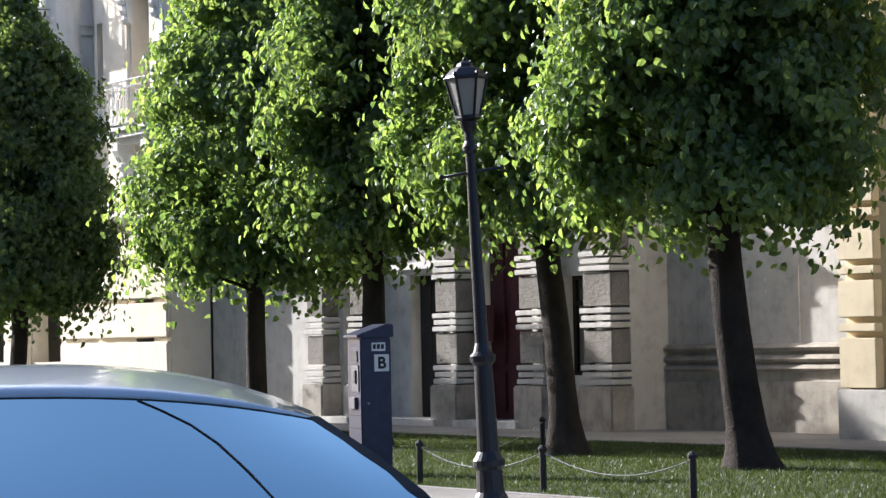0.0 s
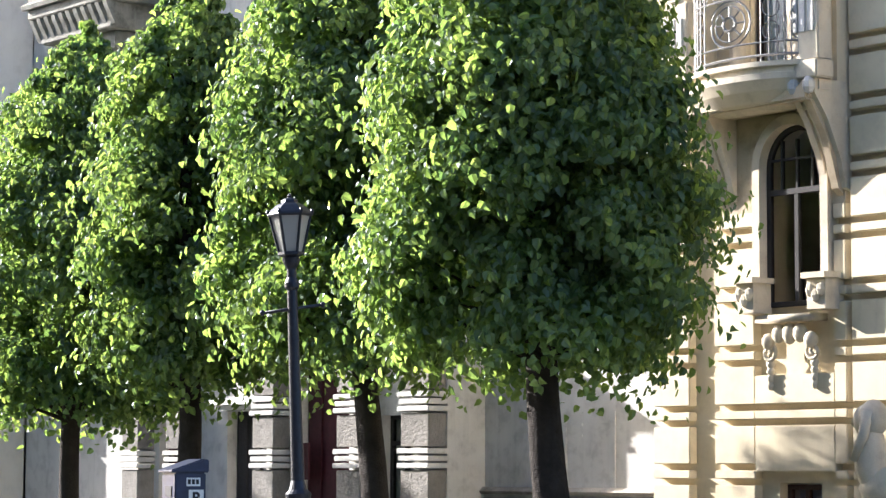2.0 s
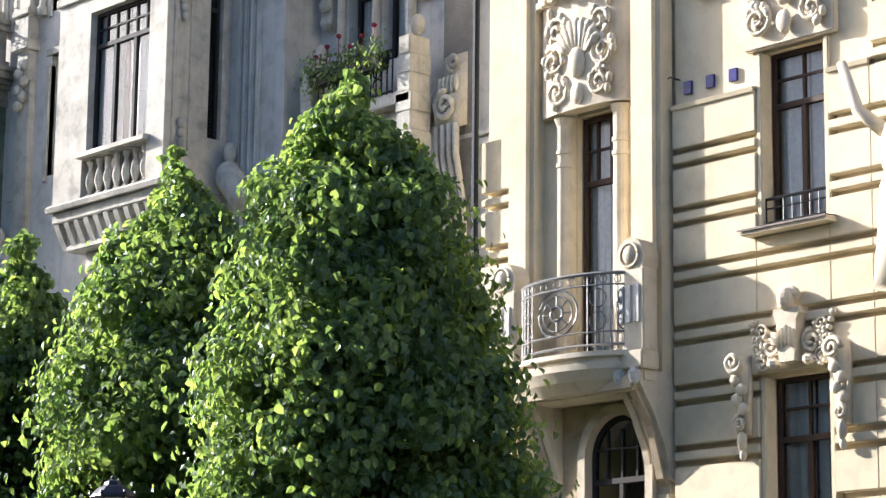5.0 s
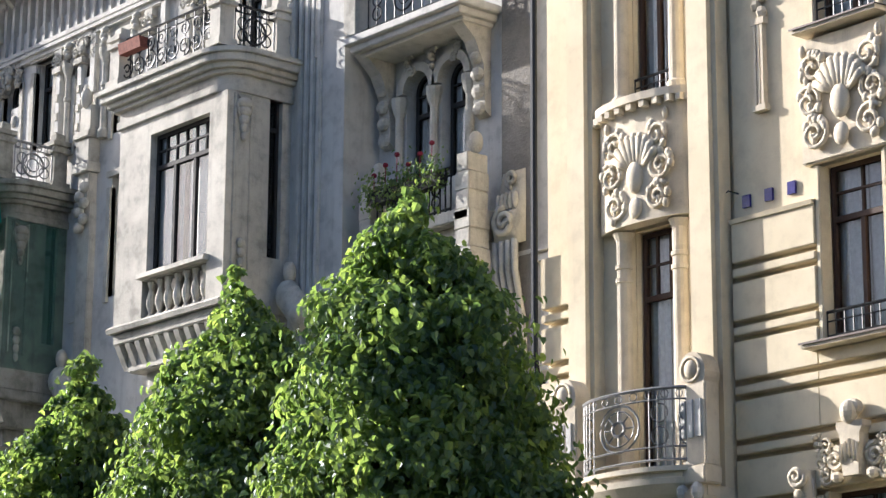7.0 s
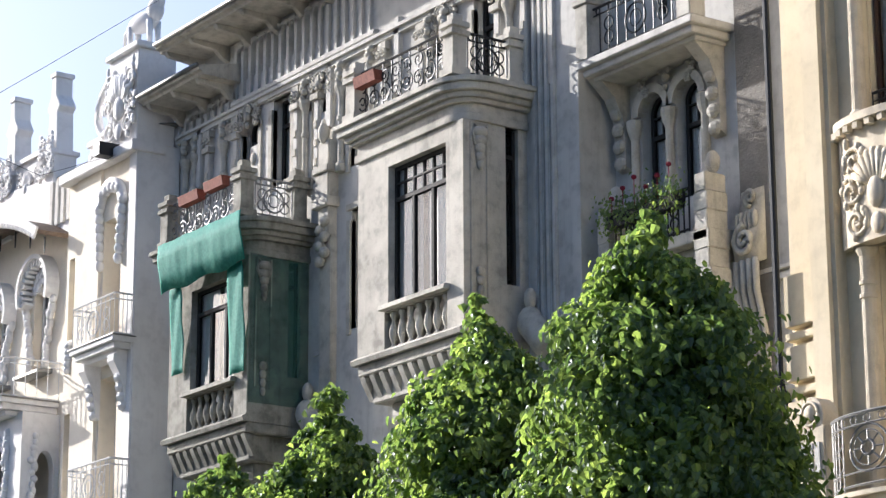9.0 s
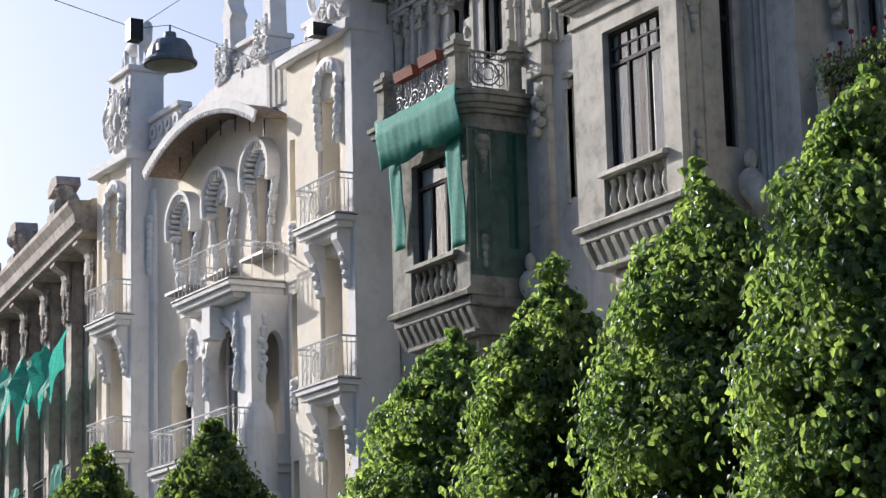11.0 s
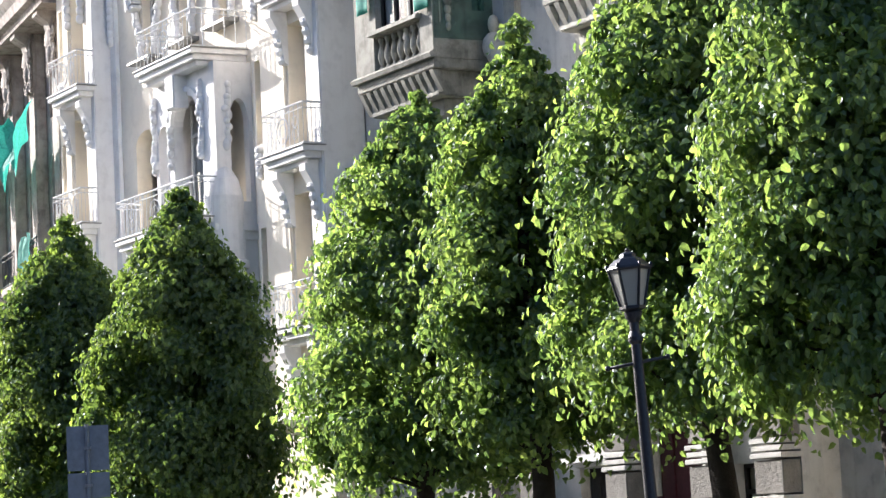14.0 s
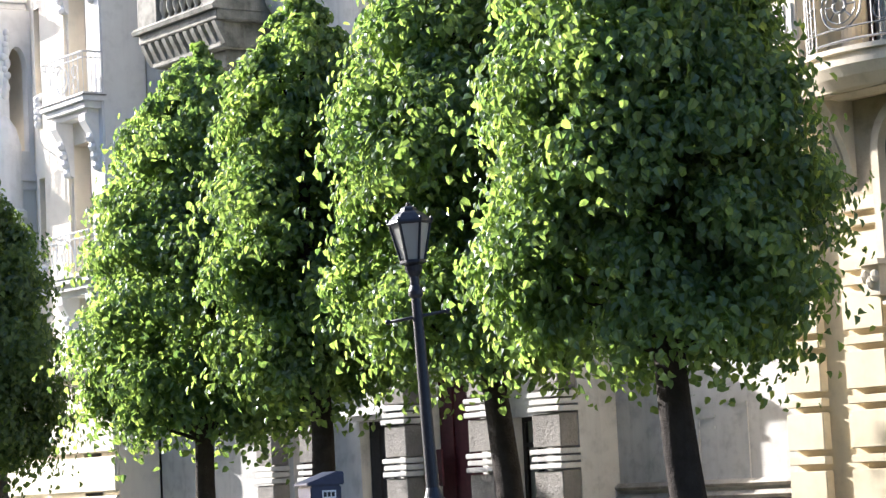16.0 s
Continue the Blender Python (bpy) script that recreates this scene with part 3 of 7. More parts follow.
# ---- cream house ----
def cream_house():
    X0, X1, Y = -26.9, -12.0, 25.0
    h = thing("apartment_building", (X0, Y, 0), "cream art nouveau house with grooved bands and a bowed balcony", "building", "houses along the street")
    cx = -24.05
    wins = []
    for xc in (-20.83, -16.6):
        wins += [(xc - 0.66, xc + 0.66, 4.0, 6.72, 0), (xc - 0.66, xc + 0.66, 8.72, 11.2, 0), (xc - 0.66, xc + 0.66, 13.15, 15.9, 0), (xc - 0.66, xc + 0.66, 0.75, 2.0, 0)]
    holes = wins + [(cx - 0.6, cx + 0.6, 3.95, 6.5, 1.0), (-25.0, -24.1, 7.25, 10.98, 0), (-25.0, -24.1, 12.9, 15.7, 0), (-24.5, -23.7, 0.75, 1.5, 0)]
    part("wall", Mesh().wall(X0, X1, 0.0, 17.6, Y + 0.16, Y + 0.5, holes), CREAM, h)
    house_shell(h, X0, X1, Y + 0.05, 17.6, CREAM)
    # grooved courses between slot pairs
    spans = [(-26.9, -26.14, 10.9), (-22.98, -21.46, 10.72), (-20.2, -19.5, 10.72), (-18.1, -17.24, 10.72), (-15.96, -12.0, 10.72), (-25.62, -24.82, 5.3), (-23.3, -23.08, 5.3), (-24.82, -23.3, 3.0, 1.66), (-21.46, -20.2, 4.0), (-19.5, -18.1, 17.5), (-21.46, -20.2, 8.62, 6.78), (-17.24, -15.96, 8.62, 6.78)]
    bands = [1.62 + 0.834 * k for k in range(13)]
    for xa, xb, zt, *start in spans:
        z = start[0] if start else 0.74
        for b in bands:
            if b - 0.16 < z:
                continue
            if b + 0.16 > zt:
                break
            for lo, hi in ((z, b - 0.155), (b - 0.065, b + 0.055)):
                if xa == -21.46 and not start and lo < 2.1 and hi > 0.7:
                    part("course", Mesh().box(xa - 0.1, xa - 0.001, Y + 0.004, Y + 0.16, lo, hi), CREAM, h)
                    part("course", Mesh().box(xb + 0.001, xb + 0.1, Y + 0.004, Y + 0.16, lo, hi), CREAM, h)
                    continue
                part("course", Mesh().box(xa, xb, Y, Y + 0.16, lo, hi), CREAM, h, bevel=0.012)
            z = b + 0.145
        part("course", Mesh().box(xa, xb, Y, Y + 0.16, z, zt), CREAM, h, bevel=0.012)
    for xa, xb in ((-22.98, -21.46), (-20.2, -19.5), (-18.1, -17.24), (-15.96, -12.0)):
        part("wall", Mesh().box(xa, xb, Y + 0.09, Y + 0.16, 10.72, 17.6), CREAM, h)
        part("string_course", Mesh().prism([(Y - 0.03, 10.66), (Y - 0.05, 10.72), (Y + 0.1, 10.76), (Y + 0.1, 10.66)], "x", xa, xb), CREAM, h)
    part("plinth", Mesh().box(X0, -21.52, Y - 0.06, Y + 0.1, -0.1, 0.72).box(-20.14, X1, Y - 0.06, Y + 0.1, -0.1, 0.72).box(-21.52, -20.14, Y - 0.06, Y + 0.1, -0.1, 0.6), GREY_LIGHT, h, bevel=0.02)
    # niche under the balcony: stained, with shade painted into the same colour
    part("wall", Mesh().wall(-25.62, -23.08, 5.3, 6.9, Y + 0.02, Y + 0.16, [(cx - 0.62, cx + 0.62, 5.0, 6.52, 1.0)]), SOILED_SHADED, h, "soot-stained plaster under the balcony, its colour also darkened for shade")
    part("soffit", Mesh().box(-25.6, -23.1, Y - 0.7, Y + 0.02, 6.66, 6.88), SOILED_SHADED, h, bevel=0.03)
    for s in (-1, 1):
        part("cheek", Mesh().prism([(Y + 0.02, 5.4), (Y - 0.08, 5.5), (Y - 0.3, 6.2), (Y - 0.62, 6.66), (Y + 0.02, 6.66)], "x", *sorted((-24.33 + s * 1.22, -24.33 + s * 1.1))), SOILED_SHADED, h)
    # giant pilasters with round edges
    for xa, xb in ((-26.12, -25.58), (-23.62, -23.04)):
        part("pilaster", Mesh().box(xa, xb, Y - 0.25, Y + 0.17, 6.7, 17.2), CREAM, h, bevel=0.09)
    part("wall", Mesh().box(-25.6, -25.02, Y + 0.05, Y + 0.17, 7.2, 17).box(-24.08, -23.6, Y + 0.05, Y + 0.17, 7.2, 17), CREAM, h)
    # windows
    for xa, xb, za, zb, _ in wins:
        tall = zb - za > 2
        window(h, xa + 0.12, xb - 0.12, za, zb, Y + 0.28, WOOD_DARK, 2, 0.68 if tall else 1.0, 0, 1 if tall else 0, sill=(Y - 0.22, CREAM_STONE))
        if tall:
            part("window_surround", Mesh().box(xa + 0.035, xa + 0.12, Y + 0.03, Y + 0.27, za, zb).box(xb - 0.12, xb - 0.035, Y + 0.03, Y + 0.27, za, zb), CREAM, h, bevel=0.015)
            g = Mesh()
            railing_panel(g, (xa + 0.13, Y + 0.1), (xb - 0.13, Y + 0.1), za + 0.03, za + 0.42, False, 7)
            part("window_guard", g, IRON, h)
        else:
            part("window_surround", Mesh().box(xa - 0.05, xa + 0.1, Y - 0.03, Y + 0.27, za, zb).box(xb - 0.1, xb + 0.05, Y - 0.03, Y + 0.27, za, zb), CREAM, h)
    for xc in (-20.83, -16.6):
        relief(h, xc, Y - 0.03, 6.75, 7.5, 1.5, CREAM_STONE, 3, False)
        pan = Mesh().box(xc - 0.78, xc + 0.78, Y - 0.03, Y + 0.1, 11.22, 13.0)
        part("relief_panel", pan, CREAM_STONE, h, bevel=0.02)
        relief(h, xc, Y - 0.06, 11.3, 12.95, 1.45, CREAM_STONE, 4)
        for s in (-1, 1):
            x = xc + s * 0.84
            cons = Mesh().prism([(Y + 0.02, 5.95), (Y - 0.10, 6.0), (Y - 0.08, 6.5), (Y - 0.26, 6.85), (Y - 0.26, 7.0), (Y + 0.02, 7.02)], "x", x - 0.10, x + 0.10)
            scroll(cons, x, Y - 0.26, 6.92, 0.15, 1.6, 0, s, 0.045)
            scroll(cons, x, Y - 0.14, 6.12, 0.10, 1.5, 90, -s, 0.035)
            for k in range(4):
                cons.ell((x + 0.05 * (-1) ** k, Y - 0.13 - 0.015 * k, 6.3 + 0.13 * k), (0.09, 0.06, 0.09), 8, 5)
            cons.ell((x, Y - 0.1, 5.88), (0.07, 0.07, 0.13), 10, 7).ell((x, Y - 0.08, 5.7), (0.05, 0.05, 0.08), 8, 5).tube([(x - 0.09, Y - 0.05, 6.9), (x - 0.1, Y - 0.06, 6.5), (x - 0.06, Y - 0.07, 6.1), (x, Y - 0.06, 5.8)], 0.03, 6, 0.02).tube([(x + 0.09, Y - 0.05, 6.9), (x + 0.1, Y - 0.06, 6.5), (x + 0.06, Y - 0.07, 6.1), (x, Y - 0.06, 5.8)], 0.03, 6, 0.02)
            part("console", cons, CREAM_STONE, h, smooth=True)
        key = Mesh().prism([(xc - 0.13, 6.85), (xc + 0.13, 6.85), (xc + 0.17, 7.4), (xc + 0.22, 7.48), (xc + 0.22, 7.56), (xc - 0.22, 7.56), (xc - 0.22, 7.48), (xc - 0.17, 7.4)], "y", Y - 0.17, Y + 0.02)
        key.ell((xc, Y - 0.16, 7.68), (0.12, 0.12, 0.16), 12, 8).ell((xc, Y - 0.10, 7.74), (0.19, 0.1, 0.13), 10, 6)
        for s in (-1, 1):
            scroll(key, xc + s * 0.34, Y - 0.06, 7.1, 0.16, 1.6, 90, s, 0.04)
            key.ell((xc + s * 0.3, Y - 0.08, 6.86), (0.1, 0.08, 0.08), 8, 5)
        for k in range(-2, 3):
            key.ell((xc + 0.065 * k, Y - 0.18, 7.2 - 0.03 * abs(k)), (0.03, 0.05, 0.14), 7, 5)
        part("keystone", key, CREAM_STONE, h, smooth=False)
    window(h, cx - 0.575, cx + 0.575, 3.95, 6.475, Y + 0.08, WOOD_BLACK, 2, 0.62, 1.0, 3, curtain=False)
    sur = Mesh().ring(cx, 5.9, 0.58, 0.72, Y - 0.07, Y + 0.15, 0, 180, 20)
    sur.box(cx - 0.72, cx - 0.58, Y - 0.07, Y + 0.15, 4.36, 5.9).box(cx + 0.58, cx + 0.72, Y - 0.07, Y + 0.15, 4.36, 5.9)
    part("window_surround", sur, CREAM_STONE, h)
    for s in (-1, 1):
        b = Mesh().box(cx + s * 0.68 - 0.22, cx + s * 0.68 + 0.22, Y - 0.34, Y + 0.1, 4.28, 4.36)
        b.box(cx + s * 0.68 - 0.17, cx + s * 0.68 + 0.17, Y - 0.27, Y + 0.1, 3.86, 4.28)
        for k in range(3):
            b.ell((cx + s * 0.68 - 0.1 + 0.1 * k, Y - 0.28, 4.12 - 0.08 * (k % 2)), (0.07, 0.06, 0.1), 7, 4)
        part("console", b, CREAM_STONE, h)
    low = Mesh().box(cx - 0.55, cx + 0.55, Y - 0.2, Y + 0.1, 3.72, 3.82)
    for k in range(-2, 3):
        low.ell((cx + 0.2 * k, Y - 0.08, 3.56 - 0.1 * (abs(k) == 2)), (0.11, 0.1, 0.16 - 0.02 * abs(k)), 8, 5)
    for s in (-1, 1):
        scroll(low, cx + 0.42 * s, Y - 0.05, 3.3, 0.14, 1.5, 90, s, 0.035)
        for k in range(4):
            low.ell((cx + 0.42 * s, Y - 0.03, 3.15 - 0.1 * k), (0.07 - 0.01 * k, 0.06, 0.07), 7, 4)
    part("relief", low, CREAM_STONE, h, smooth=True)
    # curved bracket ribs beneath the balcony
    for s, xb in ((-1, -25.55), (1, -23.08)):
        r = Mesh()
        prof_ = [(Y + 0.1, 5.45), (Y - 0.02, 5.5), (Y - 0.12, 5.9), (Y - 0.36, 6.4), (Y - 0.62, 6.75), (Y - 0.62, 6.95), (Y + 0.1, 6.95)]
        for k in range(3):
            x = xb - s * 0.17 * k
            r.prism(prof_, "x", x - 0.055, x + 0.055)
        r.prism([(y + 0.05 * (y < Y), z) for y, z in prof_], "x", min(xb, xb - s * 0.34), max(xb, xb - s * 0.34))
        part("bracket", r, CREAM_STONE, h)
    # bowed balcony
    bx, hw = -24.33, 1.12

    def bow(k, grow=0.0):
        a = math.pi * k
        return bx - (hw + grow) * math.cos(a), Y - 0.34 - (0.62 + grow) * math.sin(a) ** 0.8
    slab = Mesh()
    n = 24
    rings = [(-0.42, 6.62), (-0.2, 6.7), (-0.05, 6.84), (0.05, 6.98), (0.06, 7.06), (0.02, 7.07), (0.02, 7.14), (0.09, 7.15), (0.09, 7.22)]
    v = [(*bow(i / n, g), z) for g, z in rings for i in range(n + 1)]
    f = [(j * (n + 1) + i, j * (n + 1) + i + 1, (j + 1) * (n + 1) + i + 1, (j + 1) * (n + 1) + i) for j in range(len(rings) - 1) for i in range(n)]
    f.append(tuple(range(n + 1)))
    f.append(tuple((len(rings) - 1) * (n + 1) + i for i in range(n + 1)))
    slab.add(v, f)
    slab.box(bx - hw, bx + hw, Y - 0.36, Y + 0.12, 6.9, 7.21)
    bal = part("balcony", slab, CREAM_STONE, h, "bowed stone balcony slab")
    rail = Mesh()
    m = 24
    for z, r in ((8.32, 0.026), (8.16, 0.014), (7.5, 0.014), (7.32, 0.02)):
        rail.tube([(*bow(i / m, -0.03), z) for i in range(m + 1)], r, 5)
    for i in range(0, m + 1):
        if not 9 <= i <= 15:
            rail.tube([(*bow(i / m, -0.03), 7.22), (*bow(i / m, -0.03), 8.32)], 0.011, 4)

    def on_bow(k, dz, z, r, th, n2=18):
        rail.tube([(*bow(k + r * math.cos(2 * math.pi * i / n2) / 2.9, -0.035), z + r * math.sin(2 * math.pi * i / n2)) for i in range(n2 + 1)], th, 4)
    on_bow(0.5, 0, 7.82, 0.33, 0.018)
    on_bow(0.5, 0, 7.82, 0.25, 0.012)
    on_bow(0.5, 0, 7.82, 0.10, 0.025)
    for i in range(8):
        a = math.pi * i / 4
        rail.tube([(*bow(0.5 + 0.1 * math.cos(a) / 2.9, -0.035), 7.82 + 0.1 * math.sin(a)), (*bow(0.5 + 0.25 * math.cos(a) / 2.9, -0.035), 7.82 + 0.25 * math.sin(a))], 0.014, 4)
    for k in (0.12, 0.28, 0.72, 0.88):
        on_bow(k, 0, 7.98, 0.13, 0.012)
        on_bow(k, 0, 7.66, 0.13, 0.012)
    for i in range(1, 12):
        on_bow(i / 12, 0, 8.24, 0.06, 0.009, 8)
    part("railing", rail, IRON_GREY, bal, "curved wrought iron railing with a round medallion")
    for xa, xb in ((-26.08, -25.5), (-23.5, -22.96)):
        p = Mesh().box(xa, xb, Y - 0.62, Y - 0.34, 7.2, 8.36)
        p.box(xa - 0.04, xb + 0.04, Y - 0.70, Y - 0.34, 6.95, 7.2)
        p.box(xa + 0.04, xb - 0.04, Y - 0.58, Y - 0.34, 6.78, 6.95).box(xa + 0.08, xb - 0.08, Y - 0.5, Y - 0.34, 6.55, 6.78)
        ped = part("pedestal", p, CREAM_STONE, h, bevel=0.02)
        xm = (xa + xb) / 2
        d = Mesh()
        for k in (-1, 0, 1):
            d.box(xm + 0.15 * k - 0.05, xm + 0.15 * k + 0.05, Y - 0.645, Y - 0.615, 7.6, 8.12)
        for k in (-1, 1):
            d.ell((xm + 0.14 * k, Y - 0.66, 6.86), (0.09, 0.1, 0.13), 8, 5)
        part("fluting", d, GREY_LIGHT, ped)
        rn = Mesh()
        pts = [(xm + 0.26 * math.cos(radians(a)), 8.5 + 0.30 * math.sin(radians(a))) for a in range(-30, 211, 16)]
        rn.prism(pts, "y", Y - 0.6, Y - 0.3)
        rd = part("roundel", rn, CREAM_STONE, ped)
        part("boss", Mesh().ell((xm, Y - 0.60, 8.55), (0.12, 0.07, 0.14)).ring(xm, 8.55, 0.15, 0.19, Y - 0.63, Y - 0.59, 0, 360, 20), CREAM_STONE, ped, smooth=True)
    # French window with half columns, carved panel and dentils above
    for za, zb in ((7.25, 10.95), (12.9, 15.68)):
        window(h, -24.96, -24.14, za, zb, Y + 0.25, WOOD_DARK, 2 if zb > 12 else 1, 0.72, 0, 2)
        for x in (-25.12, -23.98):
            c = Mesh().lathe(x, Y + 0.02, [(0.15, za), (0.15, za + 0.12), (0.12, za + 0.16), (0.115, zb - 0.75), (0.135, zb - 0.74), (0.135, zb - 0.68), (0.115, zb - 0.67), (0.115, zb - 0.55), (0.135, zb - 0.54), (0.135, zb - 0.48), (0.115, zb - 0.47), (0.12, zb - 0.12), (0.17, zb)], 14)
            part("column", c, CREAM_STONE, h, smooth=False)
    g = Mesh()
    railing_panel(g, (-24.94, Y + 0.12), (-24.16, Y + 0.12), 12.92, 13.3, False, 6)
    part("window_guard", g, IRON, h)
    pan = Mesh()
    n = 12
    v = []
    for z in (10.98, 12.7):
        for i in range(n + 1):
            a = math.pi * i / n
            v.append((-24.6 - 0.96 * math.cos(a), Y + 0.02 - 0.26 * math.sin(a), z))
    pan.add(v, [(i, i + 1, n + 2 + i, n + 1 + i) for i in range(n)] + [tuple(range(n + 1)), tuple(range(n + 1, 2 * n + 2))])
    part("relief_panel", pan, CREAM_STONE, h)
    relief(h, -24.6, Y - 0.2, 11.0, 12.65, 1.3, CREAM_STONE, 8)
    den = Mesh()
    for i in range(n + 1):
        a = math.pi * i / n
        x, y = -24.6 - 0.98 * math.cos(a), Y + 0.0 - 0.32 * math.sin(a)
        den.box(x - 0.05, x + 0.05, y - 0.06, y + 0.06, 12.66, 12.76)
    part("dentils", den, CREAM_STONE, h)
    v = [(-24.6 - 1.02 * math.cos(math.pi * i / n), Y + 0.02 - 0.42 * math.sin(math.pi * i / n), z) for z in (12.76, 12.88) for i in range(n + 1)]
    part("cornice", Mesh().add(v, [(i, i + 1, n + 2 + i, n + 1 + i) for i in range(n)] + [tuple(range(n + 1)), tuple(range(n + 1, 2 * n + 2))]), CREAM_STONE, h)
    # blue tiles and a hanging ornament on the smooth upper field
    for k in range(3):
        part("tile", Mesh().box(-22.80 + 0.42 * k, -22.66 + 0.42 * k, Y + 0.05, Y + 0.11, 10.88 + 0.01 * k, 11.06 + 0.01 * k), BLUE_TILE, h)
    orn = Mesh()
    for k in range(3):
        orn.box(-22.47 + 0.065 * k, -22.425 + 0.065 * k, Y + 0.0, Y + 0.1, 12.28, 13.5)
    orn.box(-22.5, -22.26, Y - 0.02, Y + 0.1, 12.2, 12.29).box(-22.5, -22.26, Y - 0.01, Y + 0.1, 13.48, 13.58)
    for k in range(6):
        orn.ell((-22.38 + 0.05 * (-1) ** k, Y + 0.04, 13.66 + 0.12 * k), (0.09, 0.08, 0.1), 7, 4)
    part("relief", orn, CREAM_STONE, h)
    # small street lantern bracket
    part("bracket", Mesh().tube([(-22.9, Y + 0.1, 11.12), (-22.9, Y - 0.12, 11.12), (-22.82, Y - 0.24, 11.06)], 0.012, 5), IRON, h)
    window(h, -24.48, -23.72, 0.75, 1.48, Y + 0.3, WOOD_DARK, 2, 1.0, 0, 0, curtain=False)
    # wall plaque: its writing is too small to read
    plq = part("plaque", Mesh().box(-21.62, -19.9, Y - 0.05, Y - 0.003, 2.40, 2.96), PLAQUE, h, "grey stone plaque with pale lettering", bevel=0.008)
    for z, xa, xb, t in ((2.83, -21.1, -20.0, 0.07), (2.72, -21.5, -20.0, 0.025), (2.66, -21.3, -20.2, 0.02), (2.59, -21.2, -20.3, 0.02), (2.53, -21.1, -20.4, 0.02)):
        x = xa
        while x < xb:
            w = 0.10 + 0.11 * ((x * 37.7) % 1.0)
            part("text_bar", Mesh().box(x, min(x + w, xb), Y - 0.054, Y - 0.05, z - t / 2, z + t / 2), SIGN_PALE, plq)
            x += w + 0.05
    # eaves
    part("cornice", Mesh().prism([(Y + 0.1, 16.9), (Y - 0.2, 17.0), (Y - 0.5, 17.4), (Y - 0.5, 17.6), (Y + 0.1, 17.6)], "x", X0, X1), CREAM_STONE, h)
    part("downpipe", Mesh().tube([(X0 - 0.03, Y + 0.12, 8.9), (X0 - 0.03, Y - 0.06, 9.15), (X0 - 0.03, Y - 0.1, 9.4), (X0 - 0.03, Y - 0.1, 17.4)], 0.055, 8), IRON, h)
    return h


PLAQUE = plain("grey_plaque_stone", (0.13, 0.13, 0.13), 0.5, 0, 15, 0.15)
SIGN_PALE = plain("pale_lettering", (0.6, 0.6, 0.57), 0.6, 0, 15, 0.05, 0)
BLUE_TILE = plain("blue_glazed_tile", (0.035, 0.03, 0.17), 0.2, 0, 20, 0.3)
cream_house()


# ---- grey house ----
def baluster_row(owner, xa, xb, y, z0, z1, n, mat):
    """Vase-shaped balusters, each one a part, that share one mesh."""
    h = z1 - z0
    first = None
    for i in range(n):
        x = xa + (xb - xa) * (i + 0.5) / n
        if first is None:
            m = Mesh().lathe(x, y, [(0.07, z0), (0.07, z0 + 0.05 * h), (0.035, z0 + 0.12 * h), (0.085, z0 + 0.36 * h), (0.08, z0 + 0.5 * h), (0.035, z0 + 0.78 * h), (0.05, z0 + 0.86 * h), (0.07, z0 + 0.93 * h), (0.07, z1)], 8)
            first, x_first = part("baluster", m, mat, owner), x
        else:
            o = first.copy()
            scene.collection.objects.link(o)
            o.location.x += x - x_first


